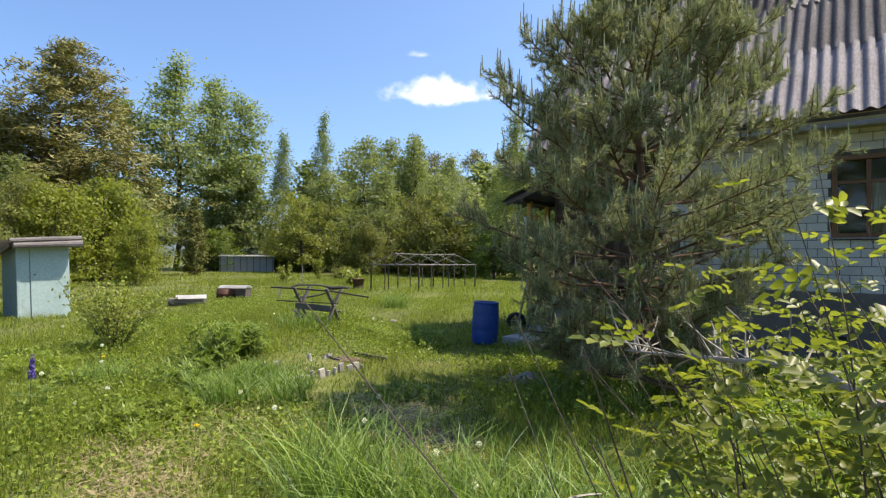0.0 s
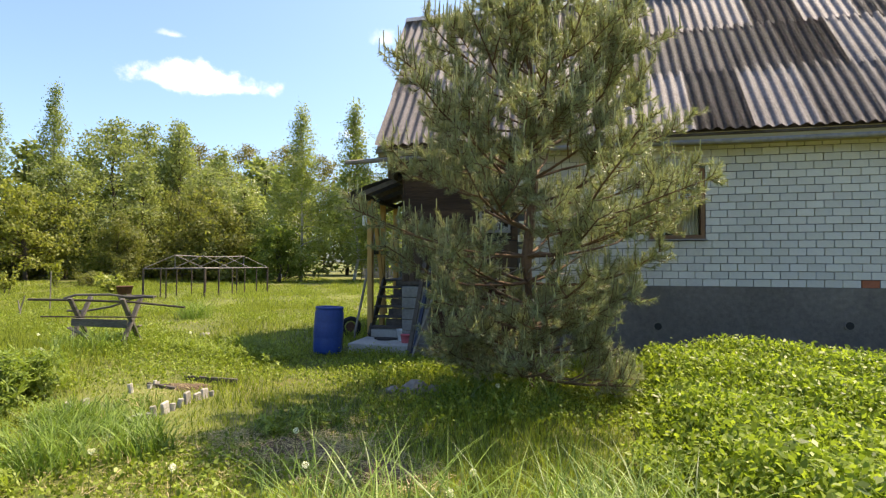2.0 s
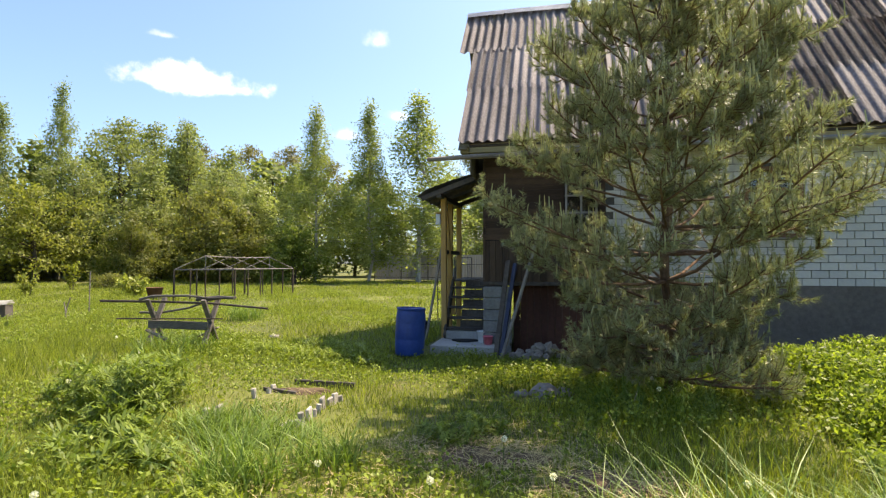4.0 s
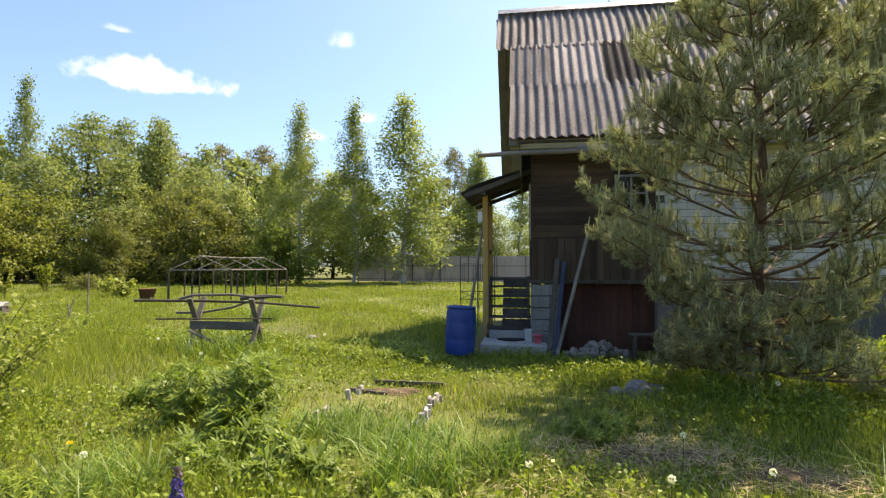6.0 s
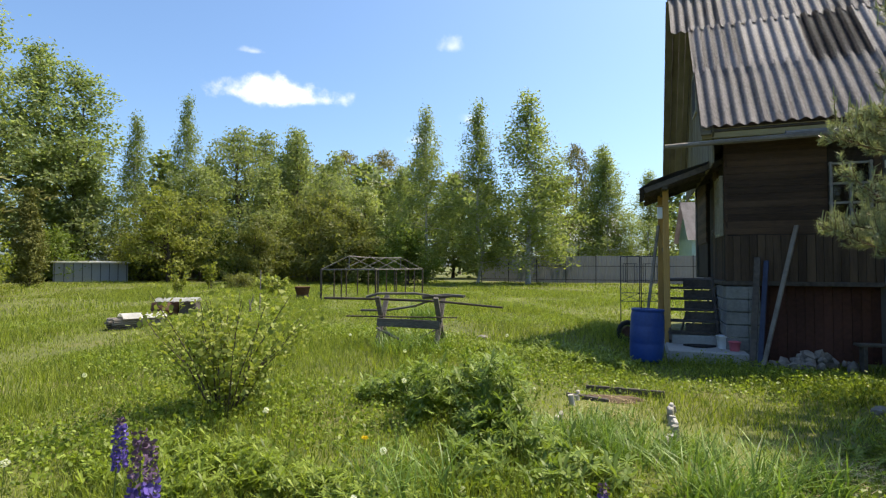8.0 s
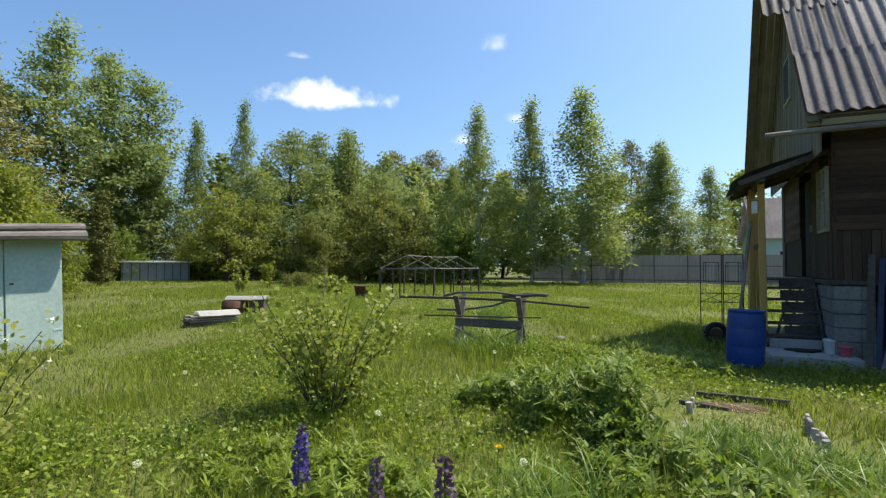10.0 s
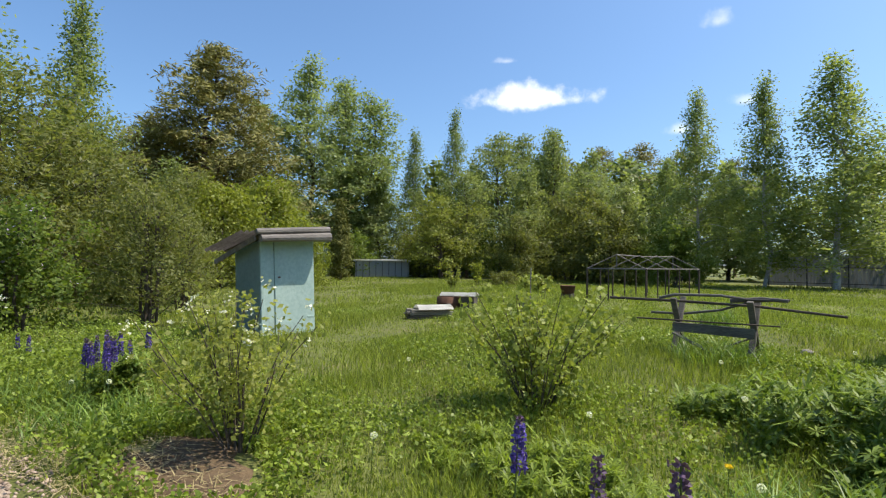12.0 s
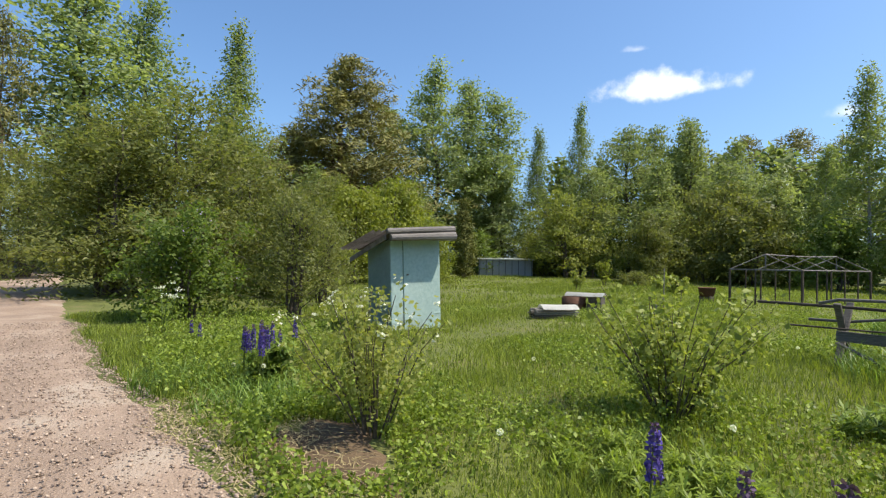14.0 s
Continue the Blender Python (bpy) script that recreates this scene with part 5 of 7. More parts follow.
def make_tree(name, seed, h, width, bare, profile, limbs, twigs, per, leaf_size, leaf_mat, bark_mat, label, category, rise=0.7, droop=0.5, clump=0.3, trunk_r=0.14, stems=1, aspect=0.6, up=0.5, droopy=0.0, flowers=None, trunk_name="trunk", lean=0.0):
    """A tree or shrub at the origin: tapered trunk(s) with limbs, and a crown of many small leaves in loose clumps."""
    rng = np.random.default_rng(seed)
    th = thing(name, (0, 0, 0), label, category)
    bm = bmesh.new()
    prof = PROFILES[profile]
    centres, facing = [], []
    stem_list = []
    for s in range(stems):
        az = rng.random() * 6.28
        off = 0.0 if stems == 1 else 0.10 * width * rng.random()
        sx, sy = off * math.cos(az), off * math.sin(az)
        tilt = (0.02 + 0.16 * rng.random() * width / max(h, 0.1)) * (1 if stems > 1 else 0.12)
        hh = h * (1.0 if s == 0 else rng.uniform(0.72, 0.97))
        pts, rad = [], []
        for k in range(7):
            f = k / 6
            pts.append((sx + math.cos(az) * tilt * hh * f + 0.03 * h * lean * f * f + rng.normal() * 0.012 * h * (f > 0), sy + math.sin(az) * tilt * hh * f + rng.normal() * 0.012 * h * (f > 0), -0.15 + (hh * 0.97 + 0.15) * f))
            rad.append(trunk_r * (1 - 0.9 * f) + 0.008)
        tube(bm, pts, rad, 7)
        stem_list.append((np.array(pts), hh))
    n_l = limbs
    for k in range(n_l):
        P, hh = stem_list[k % stems]
        u = ((k + rng.random()) / n_l)
        z = hh * (bare + (0.985 - bare) * u)
        f = (z + 0.15) / (hh * 0.97 + 0.15) * 6
        i = min(5, int(f))
        b = P[i] + (P[i + 1] - P[i]) * (f - i)
        az = k * 2.399 + rng.normal() * 0.5
        ln = 0.5 * width * prof(u) * rng.uniform(0.55, 1.12)
        rs = rise * (0.5 + 0.8 * u) + rng.normal() * 0.12
        pts = limb_points(rng, b, az, rs, ln, droop)
        r0 = max(0.008, trunk_r * 0.3 * (1 - 0.8 * u))
        tube(bm, pts, [r0 * (1 - 0.85 * j / 5) + 0.003 for j in range(6)], 3)
        for t in range(max(2, round(twigs * min(1.35, 0.1 + 1.2 * prof(u))))):
            g = 0.3 + 0.7 * rng.random() ** 0.7
            j = min(4, int(g * 5))
            c = pts[j] + (pts[j + 1] - pts[j]) * (g * 5 - j)
            side = rng.normal(size=3) * ln * 0.15
            facing.append(side / (np.linalg.norm(side) + 1e-6) * 1.1 + np.array([math.cos(az), math.sin(az), 0.3]) * 0.8)
            side[2] = side[2] * 0.6 - droopy * abs(rng.normal()) * 0.5
            centres.append(c + side)
    part(trunk_name, bm, bark_mat, th)
    centres = np.array(centres)
    v, f = leaves(rng, centres, leaf_size, aspect, np.array([clump, clump, clump * (0.75 + droopy)]) * 0.85, up, per, 0.25, facing)
    arrays("crown", v, f, leaf_mat, th)
    if flowers:
        mt, count, size, fname = flowers
        low = centres[rng.integers(0, len(centres), count)] + rng.normal(size=(count, 3)) * clump * 0.7
        rad = np.linalg.norm(low[:, :2], axis=1, keepdims=True)
        low[:, :2] *= 1 + 0.15 / (rad + 0.3)
        v, f = leaves(rng, low, size, 0.9, size * 0.8, 0.8, 6)
        tagged(arrays(fname, v, f, mt, th), kind="stuff")
    th["base_h"], th["base_w"] = h, width
    return th


FOREST = [
    ("aspen", -55.2, -3.8, 22.2, 10.1), ("aspen", -59.3, 0.1, 23.2, 7.1), ("pine", -50.7, -7.6, 16.9, 5.0), ("birch", -52.8, 6.4, 20.6, 6.8),
    ("old_pine", -60.1, 18.4, 22.3, 12.7), ("old_pine", -67.2, 15.7, 15.9, 9.8),
    ("aspen", -61.4, 30.0, 24.3, 8.2), ("aspen", -61.2, 34.2, 23.4, 7.8), ("aspen", -57.6, 35.8, 21.2, 7.8), ("birch", -53.1, 38.4, 16.7, 5.0), ("birch", -50.9, 42.3, 19.6, 4.6),
    ("alder", -47.9, 46.5, 16.4, 9.1), ("alder", -41.7, 48.8, 16.5, 8.6), ("alder", -39.5, 52.6, 14.6, 8.6), ("alder", -46.4, 39.8, 11.1, 7.5), ("alder", -40.4, 42.3, 11.6, 7.8),
    ("alder", -56.5, 36.0, 11.8, 7.5), ("aspen", -65.4, 26.6, 19.8, 8.4),
    ("apple_tree", -45.2, 35.6, 7.7, 8.6), ("hawthorn", -31.7, 45.6, 9.1, 6.4), ("round_bush", -29.8, 39.8, 6.6, 7.7), ("round_bush", -34.9, 41.3, 8.2, 6.8), ("thuja", -44.4, 23.3, 6.7, 2.9),
    ("maple_bush", -40.1, 14.5, 6.5, 6.4), ("maple_bush", -33.6, 14.0, 3.5, 3.0),
    ("willow", -33.3, 0.9, 8.1, 9.4), ("willow", -31.6, -1.5, 6.4, 6.8), ("willow", -35.0, 4.3, 7.2, 6.2), ("lilac", -21.8, 0.8, 2.6, 3.1), ("willow_bush", -21.4, 3.3, 3.1, 3.2), ("willow", -46.9, -6.2, 6.7, 6.7),
    ("birch", -23.4, 40.6, 15.0, 5.1), ("birch", -19.5, 42.5, 15.6, 5.3), ("birch", -15.5, 43.9, 16.6, 7.6), ("pine", -13.4, 61.4, 15.4, 5.9), ("birch", -9.8, 53.6, 13.0, 5.4), ("birch", -6.0, 59.6, 11.8, 5.7),
    ("dark_bush", -23.8, 38.3, 4.6, 4.6), ("far_alder", -39.8, 61.7, 14.8, 11.0), ("far_alder", -33.7, 60.2, 13.2, 8.6), ("far_alder", -43.8, 57.1, 13.8, 8.9), ("far_alder", -28.5, 62.0, 13.0, 8.5), ("far_alder", -24.0, 60.0, 11.0, 8.5),
    ("pine", -54.9, 81.9, 21.8, 11.0), ("pine", -49.7, 84.7, 22.2, 11.0), ("pine", -61.6, 77.6, 21.2, 11.0), ("pine", -44.0, 88.0, 20.5, 11.0), ("pine", -37.0, 90.0, 18.5, 11.0),
    ("alder", -48.0, 50.9, 17.0, 8.6), ("alder", -43.8, 51.1, 17.3, 8.6), ("alder", -30.6, 43.0, 8.5, 6.8), ("alder", -36.2, 46.6, 10.8, 7.6), ("round_bush", -36.3, 35.1, 5.3, 5.1), ("birch", -10.4, 55.5, 14.0, 6.5),
    ("round_bush", -28.6, 5.3, 4.3, 4.2), ("willow_bush", -24.4, 5.0, 2.9, 2.9), ("maple_bush", -38.4, 11.5, 5.8, 5.4), ("low_bush", -32.2, 29.0, 1.0, 2.4),
    ("far_alder", -55.5, 44.0, 14.0, 9.0), ("alder", -58.0, 26.0, 10.0, 8.0), ("alder", -52.0, 13.0, 9.5, 8.0), ("alder", -50.0, 19.5, 8.0, 7.0), ("maple_bush", -45.0, 18.5, 4.5, 5.0),
    ("round_bush", -40.5, 44.5, 6.0, 7.0), ("dark_bush", -47.0, 42.0, 5.0, 6.0), ("round_bush", -51.0, 37.5, 5.0, 6.0), ("dark_bush", -55.0, 31.0, 4.5, 6.0), ("far_alder", -64.0, 38.0, 15.0, 9.0), ("far_alder", -70.0, 22.0, 16.0, 10.0), ("far_alder", -66.0, 8.0, 15.0, 10.0),
    ("far_alder", -65.0, -4.0, 14.0, 10.0), ("far_alder", -62.0, -14.0, 13.0, 9.0), ("pine", -58.0, -12.0, 18.0, 7.0), ("willow", -40.0, 9.5, 6.5, 6.0), ("birch", 2.0, 62.0, 13.0, 6.0), ("birch", 9.0, 66.0, 14.0, 7.0), ("far_alder", -2.0, 72.0, 13.0, 9.0), ("far_alder", -20.0, 76.0, 14.0, 10.0),
    ("birch", -27.5, 44.5, 11.0, 4.5), ("dark_bush", -28.0, 41.0, 3.2, 4.0), ("far_alder", -57.0, 52.0, 15.0, 9.0), ("far_alder", -52.0, 60.0, 16.0, 10.0),
    # woods behind the walker, which shade nothing in view but close the place
    ("far_alder", -30.0, -26.0, 14.0, 9.0), ("birch", -16.0, -30.0, 15.0, 6.0), ("far_alder", 4.0, -28.0, 14.0, 10.0), ("aspen", 24.0, -22.0, 18.0, 8.0), ("far_alder", 30.0, 6.0, 13.0, 9.0), ("birch", 26.0, 30.0, 15.0, 7.0), ("far_alder", 18.0, 52.0, 14.0, 9.0),
]
SPEC = {
    "birch": [dict(seed=s, h=15, width=6.0, bare=0.1, profile="birch", limbs=76, twigs=11, per=26, leaf_size=0.155, leaf_mat=M_BIRCH, bark_mat=M_BIRCHBARK, label="tall young birch with light green drooping foliage", category="tree", rise=0.85, droop=0.9, clump=0.26, trunk_r=0.13, droopy=0.7) for s in (1, 2, 3)],
    "aspen": [dict(seed=s, h=20, width=7.5, bare=0.12, profile="oval", limbs=58, twigs=12, per=17, leaf_size=0.24, leaf_mat=M_ASPEN, bark_mat=M_BARK, label="tall grey-green aspen with airy foliage", category="tree", rise=0.8, droop=0.3, clump=0.42, trunk_r=0.2) for s in (4, 5)],
    "alder": [dict(seed=s, h=13, width=8.0, bare=0.05, profile="oval" if s == 6 else "birch", limbs=60, twigs=12, per=17, leaf_size=0.225, leaf_mat=M_ALDER, bark_mat=M_BARK, label="dense round-topped deciduous tree at the wood's edge", category="tree", rise=0.6, droop=0.3, clump=0.42, trunk_r=0.18) for s in (6, 7, 8)],
    "far_alder": [dict(seed=s, h=13, width=8.0, bare=0.03, profile="oval" if s == 26 else "birch", limbs=44, twigs=8, per=10, leaf_size=0.48, leaf_mat=M_ALDER, bark_mat=M_BARK, label="deciduous tree deep in the wood", category="tree", rise=0.6, droop=0.3, clump=0.45, trunk_r=0.18) for s in (26, 27)],
    "old_pine": [dict(seed=9, h=20, width=12, bare=0.12, profile="broad_cone", limbs=130, twigs=13, per=24, leaf_size=0.36, leaf_mat=M_OLDPINE, bark_mat=M_PINEBARK, label="big brownish old pine with a broad crown", category="tree", rise=0.2, droop=-0.5, clump=0.3, trunk_r=0.28, aspect=0.24)],
    "pine": [dict(seed=10, h=18, width=8, bare=0.35, profile="oval", limbs=46, twigs=10, per=14, leaf_size=0.45, leaf_mat=M_OLDPINE, bark_mat=M_PINEBARK, label="dark conifer in the distant wood", category="tree", rise=0.2, droop=-0.4, clump=0.4, trunk_r=0.2, aspect=0.25)],
    "willow": [dict(seed=s, h=7, width=7, bare=0.02, profile="dome", limbs=70, twigs=16, per=18, leaf_size=0.16, leaf_mat=M_WILLOW, bark_mat=M_BARK, label="big spreading willow shrub with dull green leaves", category="shrub", rise=0.75, droop=0.4, clump=0.24, trunk_r=0.09, stems=6, aspect=0.34) for s in (12, 13)],
    "willow_bush": [dict(seed=14, h=3, width=3, bare=0.06, profile="dome", limbs=54, twigs=11, per=14, leaf_size=0.075, leaf_mat=M_WILLOW, bark_mat=M_BARK, label="many-stemmed bush with small glossy leaves", category="shrub", rise=0.95, droop=0.3, clump=0.12, trunk_r=0.03, stems=9, aspect=0.45)],
    "lilac": [dict(seed=15, h=2.6, width=3, bare=0.02, profile="dome", limbs=56, twigs=11, per=14, leaf_size=0.09, leaf_mat=M_LILAC, bark_mat=M_BARK, label="lilac bush with a few pale violet flower heads", category="shrub", rise=0.7, droop=0.3, clump=0.13, trunk_r=0.03, stems=6, aspect=0.7, flowers=(M_LILACFLOWER, 16, 0.06, "flower_heads"))],
    "apple_tree": [dict(seed=16, h=6.5, width=8.0, bare=0.16, profile="dome", limbs=54, twigs=11, per=16, leaf_size=0.2, leaf_mat=M_APPLE, bark_mat=M_BARK, label="old spreading apple tree with yellowish-green leaves", category="tree", rise=0.55, droop=0.6, clump=0.28, trunk_r=0.16, stems=2)],
    "hawthorn": [dict(seed=17, h=7.5, width=6.0, bare=0.05, profile="oval", limbs=44, twigs=10, per=15, leaf_size=0.22, leaf_mat=M_ALDER, bark_mat=M_BARK, label="dark bird cherry tree with white blossom", category="tree", rise=0.6, clump=0.3, trunk_r=0.12, flowers=(M_WHITEFLOWER, 130, 0.12, "blossom"))],
    "round_bush": [dict(seed=s, h=5, width=5.5, bare=0.01, profile="dome", limbs=50, twigs=11, per=18, leaf_size=0.17, leaf_mat=M_WILLOW, bark_mat=M_BARK, label="rounded light green bush at the edge of the wood", category="shrub", rise=0.7, clump=0.26, trunk_r=0.06, stems=5) for s in (18, 19)],
    "dark_bush": [dict(seed=20, h=4, width=4.5, bare=0.01, profile="dome", limbs=46, twigs=10, per=16, leaf_size=0.18, leaf_mat=M_LILAC, bark_mat=M_BARK, label="dark green dense bush at the edge of the wood", category="shrub", rise=0.7, clump=0.24, trunk_r=0.06, stems=5)],
    "maple_bush": [dict(seed=21, h=5, width=5.5, bare=0.01, profile="dome", limbs=50, twigs=11, per=16, leaf_size=0.19, leaf_mat=M_YELLOW, bark_mat=M_BARK, label="yellow-green broadleaf shrub behind the garden", category="shrub", rise=0.85, clump=0.27, trunk_r=0.05, stems=7)],
    "thuja": [dict(seed=22, h=6, width=2.8, bare=0.0, profile="broad_cone", limbs=70, twigs=10, per=16, leaf_size=0.2, leaf_mat=M_THUJA, bark_mat=M_BARK, label="brownish-green columnar thuja behind the meadow", category="tree", rise=1.0, droop=-0.2, clump=0.17, trunk_r=0.08, aspect=0.3)],
    "low_bush": [dict(seed=23, h=1.0, width=2.3, bare=0.0, profile="dome", limbs=34, twigs=9, per=14, leaf_size=0.08, leaf_mat=M_WILLOW, bark_mat=M_BARK, label="low pale green ornamental bush in the meadow", category="shrub", rise=0.6, clump=0.1, trunk_r=0.015, stems=5)],
}
GROUPS = {"far_alder": "trees of the wood", "birch": "birches", "aspen": "aspens", "alder": "trees of the wood", "pine": "conifers of the wood", "willow": "willow shrubs", "round_bush": "bushes at the wood's edge", "maple_bush": "yellow-green shrubs", "dark_bush": "dark bushes"}
NAMES = {"far_alder": "alder_tree", "birch": "birch_tree", "aspen": "aspen_tree", "alder": "alder_tree", "old_pine": "pine_tree", "pine": "conifer_tree", "willow": "willow_shrub", "willow_bush": "shrub", "lilac": "lilac_bush", "hawthorn": "bird_cherry_tree", "round_bush": "bush", "dark_bush": "bush", "maple_bush": "maple_shrub", "thuja": "thuja_tree", "low_bush": "ornamental_bush", "apple_tree": "apple_tree"}
FULLER = {"old_pine": 1.75, "aspen": 1.45, "willow": 1.3, "birch": 1.4, "alder": 1.15, "far_alder": 1.3}
bases, counts = {}, {}
random.seed(77)
for kind_, x, y, h, wd in FOREST:
    k = counts.get(kind_, 0)
    counts[kind_] = k + 1
    var = k % len(SPEC[kind_])
    turn = random.uniform(0, 360)
    first = (kind_, var) not in bases
    if first:
        bases[kind_, var] = make_tree(NAMES[kind_], **SPEC[kind_][var])
        tagged(bases[kind_, var], group=GROUPS.get(kind_, ""))
    b = bases[kind_, var]
    sp = SPEC[kind_][var]
    g = gz(x, y)
    fat = FULLER.get(kind_, 1.05) * wd / sp["width"]
    m = pose(x, y, g - 0.03, 0, 0, turn) @ Matrix.Diagonal((fat, fat, (h - g) / sp["h"], 1))
    if first:
        b.matrix_basis = m
        b["first"] = 1
    else:
        s = b.scale.copy()
        ob = copy_thing(b, m @ Matrix.Diagonal((1 / s.x, 1 / s.y, 1 / s.z, 1)))


# ---- the young pine by the house ----
def young_pine(at):
    rng = np.random.default_rng(31)
    th = thing("young_pine", at, "bushy young pine with long needles and pale upright shoots", "tree")
    H = 5.6
    tr = [(0, 0, -0.2), (0.03, 0.0, 0.8), (-0.04, 0.02, 1.8), (0.06, 0.03, 2.8), (0.0, 0.0, 3.8), (0.04, -0.02, 4.8), (0.02, 0, H)]
    bm = tube(bmesh.new(), tr, [0.1, 0.088, 0.075, 0.06, 0.042, 0.028, 0.012], 9)
    T = np.array(tr)
    shoots, tips = [], []
    whorls = np.concatenate((np.linspace(0.3, 1.15, 4), np.linspace(1.45, 5.15, 12)))

    def spray(pts, ln, u, n, g0):
        """Side shoots along a bough, thickest towards its end and curving up."""
        for t in range(n):
            g = g0 + (1 - g0) * rng.random() ** 0.6
            j = min(4, int(g * 5))
            c = pts[j] + (pts[j + 1] - pts[j]) * (g * 5 - j)
            d = pts[j + 1] - pts[j]
            d = d / np.linalg.norm(d)
            side = np.cross(d, rng.normal(size=3))
            side /= np.linalg.norm(side) + 1e-9
            sd = d * 0.6 + side * 0.9 + np.array([0, 0, 0.2])
            sd /= np.linalg.norm(sd)
            sl = rng.uniform(0.12, 0.3) * (0.7 + 0.4 * (1 - u))
            e = c + sd * sl * 0.55
            e2 = e + (sd * 0.8 + np.array([0, 0, 0.55])) * sl * 0.5
            shoots.append((c, e, e2))
            tips.append(e2)
    for z in whorls:
        u = z / H
        nb = 7 if u < 0.7 else 5
        ln0 = 2.6 * (0.7 + 0.3 * min(1, u / 0.3)) * (1 - u ** 1.9) + 0.3
        if u < 0.23:
            ln0 *= 0.62
        az0 = rng.random() * 6.28
        for k in range(nb):
            az = az0 + 6.283 * k / nb + rng.normal() * 0.2
            ln = ln0 * rng.uniform(0.66, 1.12)
            f = (z + 0.2) / (H + 0.2) * 6
            i = min(5, int(f))
            b = T[i] + (T[i + 1] - T[i]) * (f - i)
            pts = limb_points(rng, b, az, -0.1 + 0.6 * u + rng.normal() * 0.14, ln, -0.62)
            r0 = 0.024 * (1 - 0.6 * u)
            tube(bm, pts, [r0 * (1 - 0.8 * j / 5) + 0.004 for j in range(6)], 6)
            tips.append(pts[-1])
            spray(pts, ln, u, int(10 + 14 * ln / 2.0), 0.35)
            # forked boughs that carry the outer foliage
            for q in range(2 if ln > 1.0 else 1):
                j = 2 + q
                fk = limb_points(rng, pts[j], az + rng.choice((-1, 1)) * rng.uniform(0.5, 0.9), 0.15 + 0.35 * u, ln * rng.uniform(0.32, 0.5), -0.5)
                tube(bm, fk, [r0 * 0.45 * (1 - 0.7 * m / 5) + 0.003 for m in range(6)], 5)
                tips.append(fk[-1])
                spray(fk, ln * 0.4, u, int(9 + 9 * ln / 2.0), 0.2)
                shoots.append((fk[3], fk[4], fk[5]))
            for j in (3, 4):
                shoots.append((pts[j], (pts[j] + pts[j + 1]) / 2, pts[j + 1]))
    part("trunk", bm, M_PINEBARK, th)
    bm = bmesh.new()
    for c, e, e2 in shoots:
        tube(bm, [c, e, e2], [0.006, 0.005, 0.003], 4)
    tagged(part("twig_tangle", bm, M_PINEBARK, th), kind="stuff")
    # dead twigs low in the shade
    bm = bmesh.new()
    for k in range(34):
        z, az = rng.uniform(0.4, 2.0), rng.random() * 6.28
        p0 = (math.cos(az) * 0.5 * rng.random(), math.sin(az) * 0.5 * rng.random(), z)
        pts = limb_points(rng, p0, az, rng.normal() * 0.25, rng.uniform(0.4, 1.1), rng.normal() * 0.3)
        tube(bm, pts, [0.007, 0.006, 0.005, 0.004, 0.003, 0.002], 4)
    tagged(part("dead_twig_tangle", bm, M_TWIG, th, "dry grey dead twigs"), kind="stuff")
    # needles: thin blades set round each shoot
    S = np.array([[c, e, e2] for c, e, e2 in shoots])
    per = 72
    n = len(S) * per
    a = np.repeat(S[:, 0], per, 0)
    b = np.repeat(S[:, 1], per, 0)
    c = np.repeat(S[:, 2], per, 0)
    t = rng.random(n)[:, None] ** 0.7
    p = np.where(t < 0.5, a + (b - a) * t * 2, b + (c - b) * (t * 2 - 1))
    ax = c - a
    ax /= np.linalg.norm(ax, axis=1, keepdims=True) + 1e-9
    r = rng.normal(size=(n, 3))
    r -= ax * np.sum(r * ax, axis=1, keepdims=True)
    r /= np.linalg.norm(r, axis=1, keepdims=True) + 1e-9
    d = ax * 0.7 + r * 0.8
    ln = (0.05 + 0.035 * rng.random(n))[:, None]
    s = np.cross(d, rng.normal(size=(n, 3)))
    s /= np.linalg.norm(s, axis=1, keepdims=True) + 1e-9
    V = np.stack((p - s * 0.0036, p + s * 0.0036, p + d * ln), axis=1).reshape(-1, 3)
    arrays("needles", V, np.arange(3 * n).reshape(-1, 3), M_PINENEEDLE, th)
    # spring shoots: a pale upright candle at most tips, longest at the top
    bm = bmesh.new()
    for q in tips:
        q = np.array(q)
        if rng.random() < 0.2 + 0.35 * q[2] / H:
            ll = (0.08 + 0.05 * rng.random()) * (1 + 1.3 * max(0.0, q[2] / H - 0.35))
            rod(bm, q - np.array([0, 0, 0.02]), q + np.array([rng.normal() * 0.015, rng.normal() * 0.015, ll]), 0.0085, 0.006, 5)
    for k in range(5):
        q = np.array(tr[-1]) + np.array([0.09 * k - 0.18, 0.05 * (k % 3 - 1), -0.1])
        rod(bm, q, q + np.array([0, 0, 0.5 - 0.06 * k]), 0.012, 0.008, 6)
    tagged(part("shoot_cluster", bm, M_CANDLE, th, "pale upright spring shoots"), kind="stuff")
    return th


young_pine((-2.3, 7.2, gz(-2.3, 7.2)))


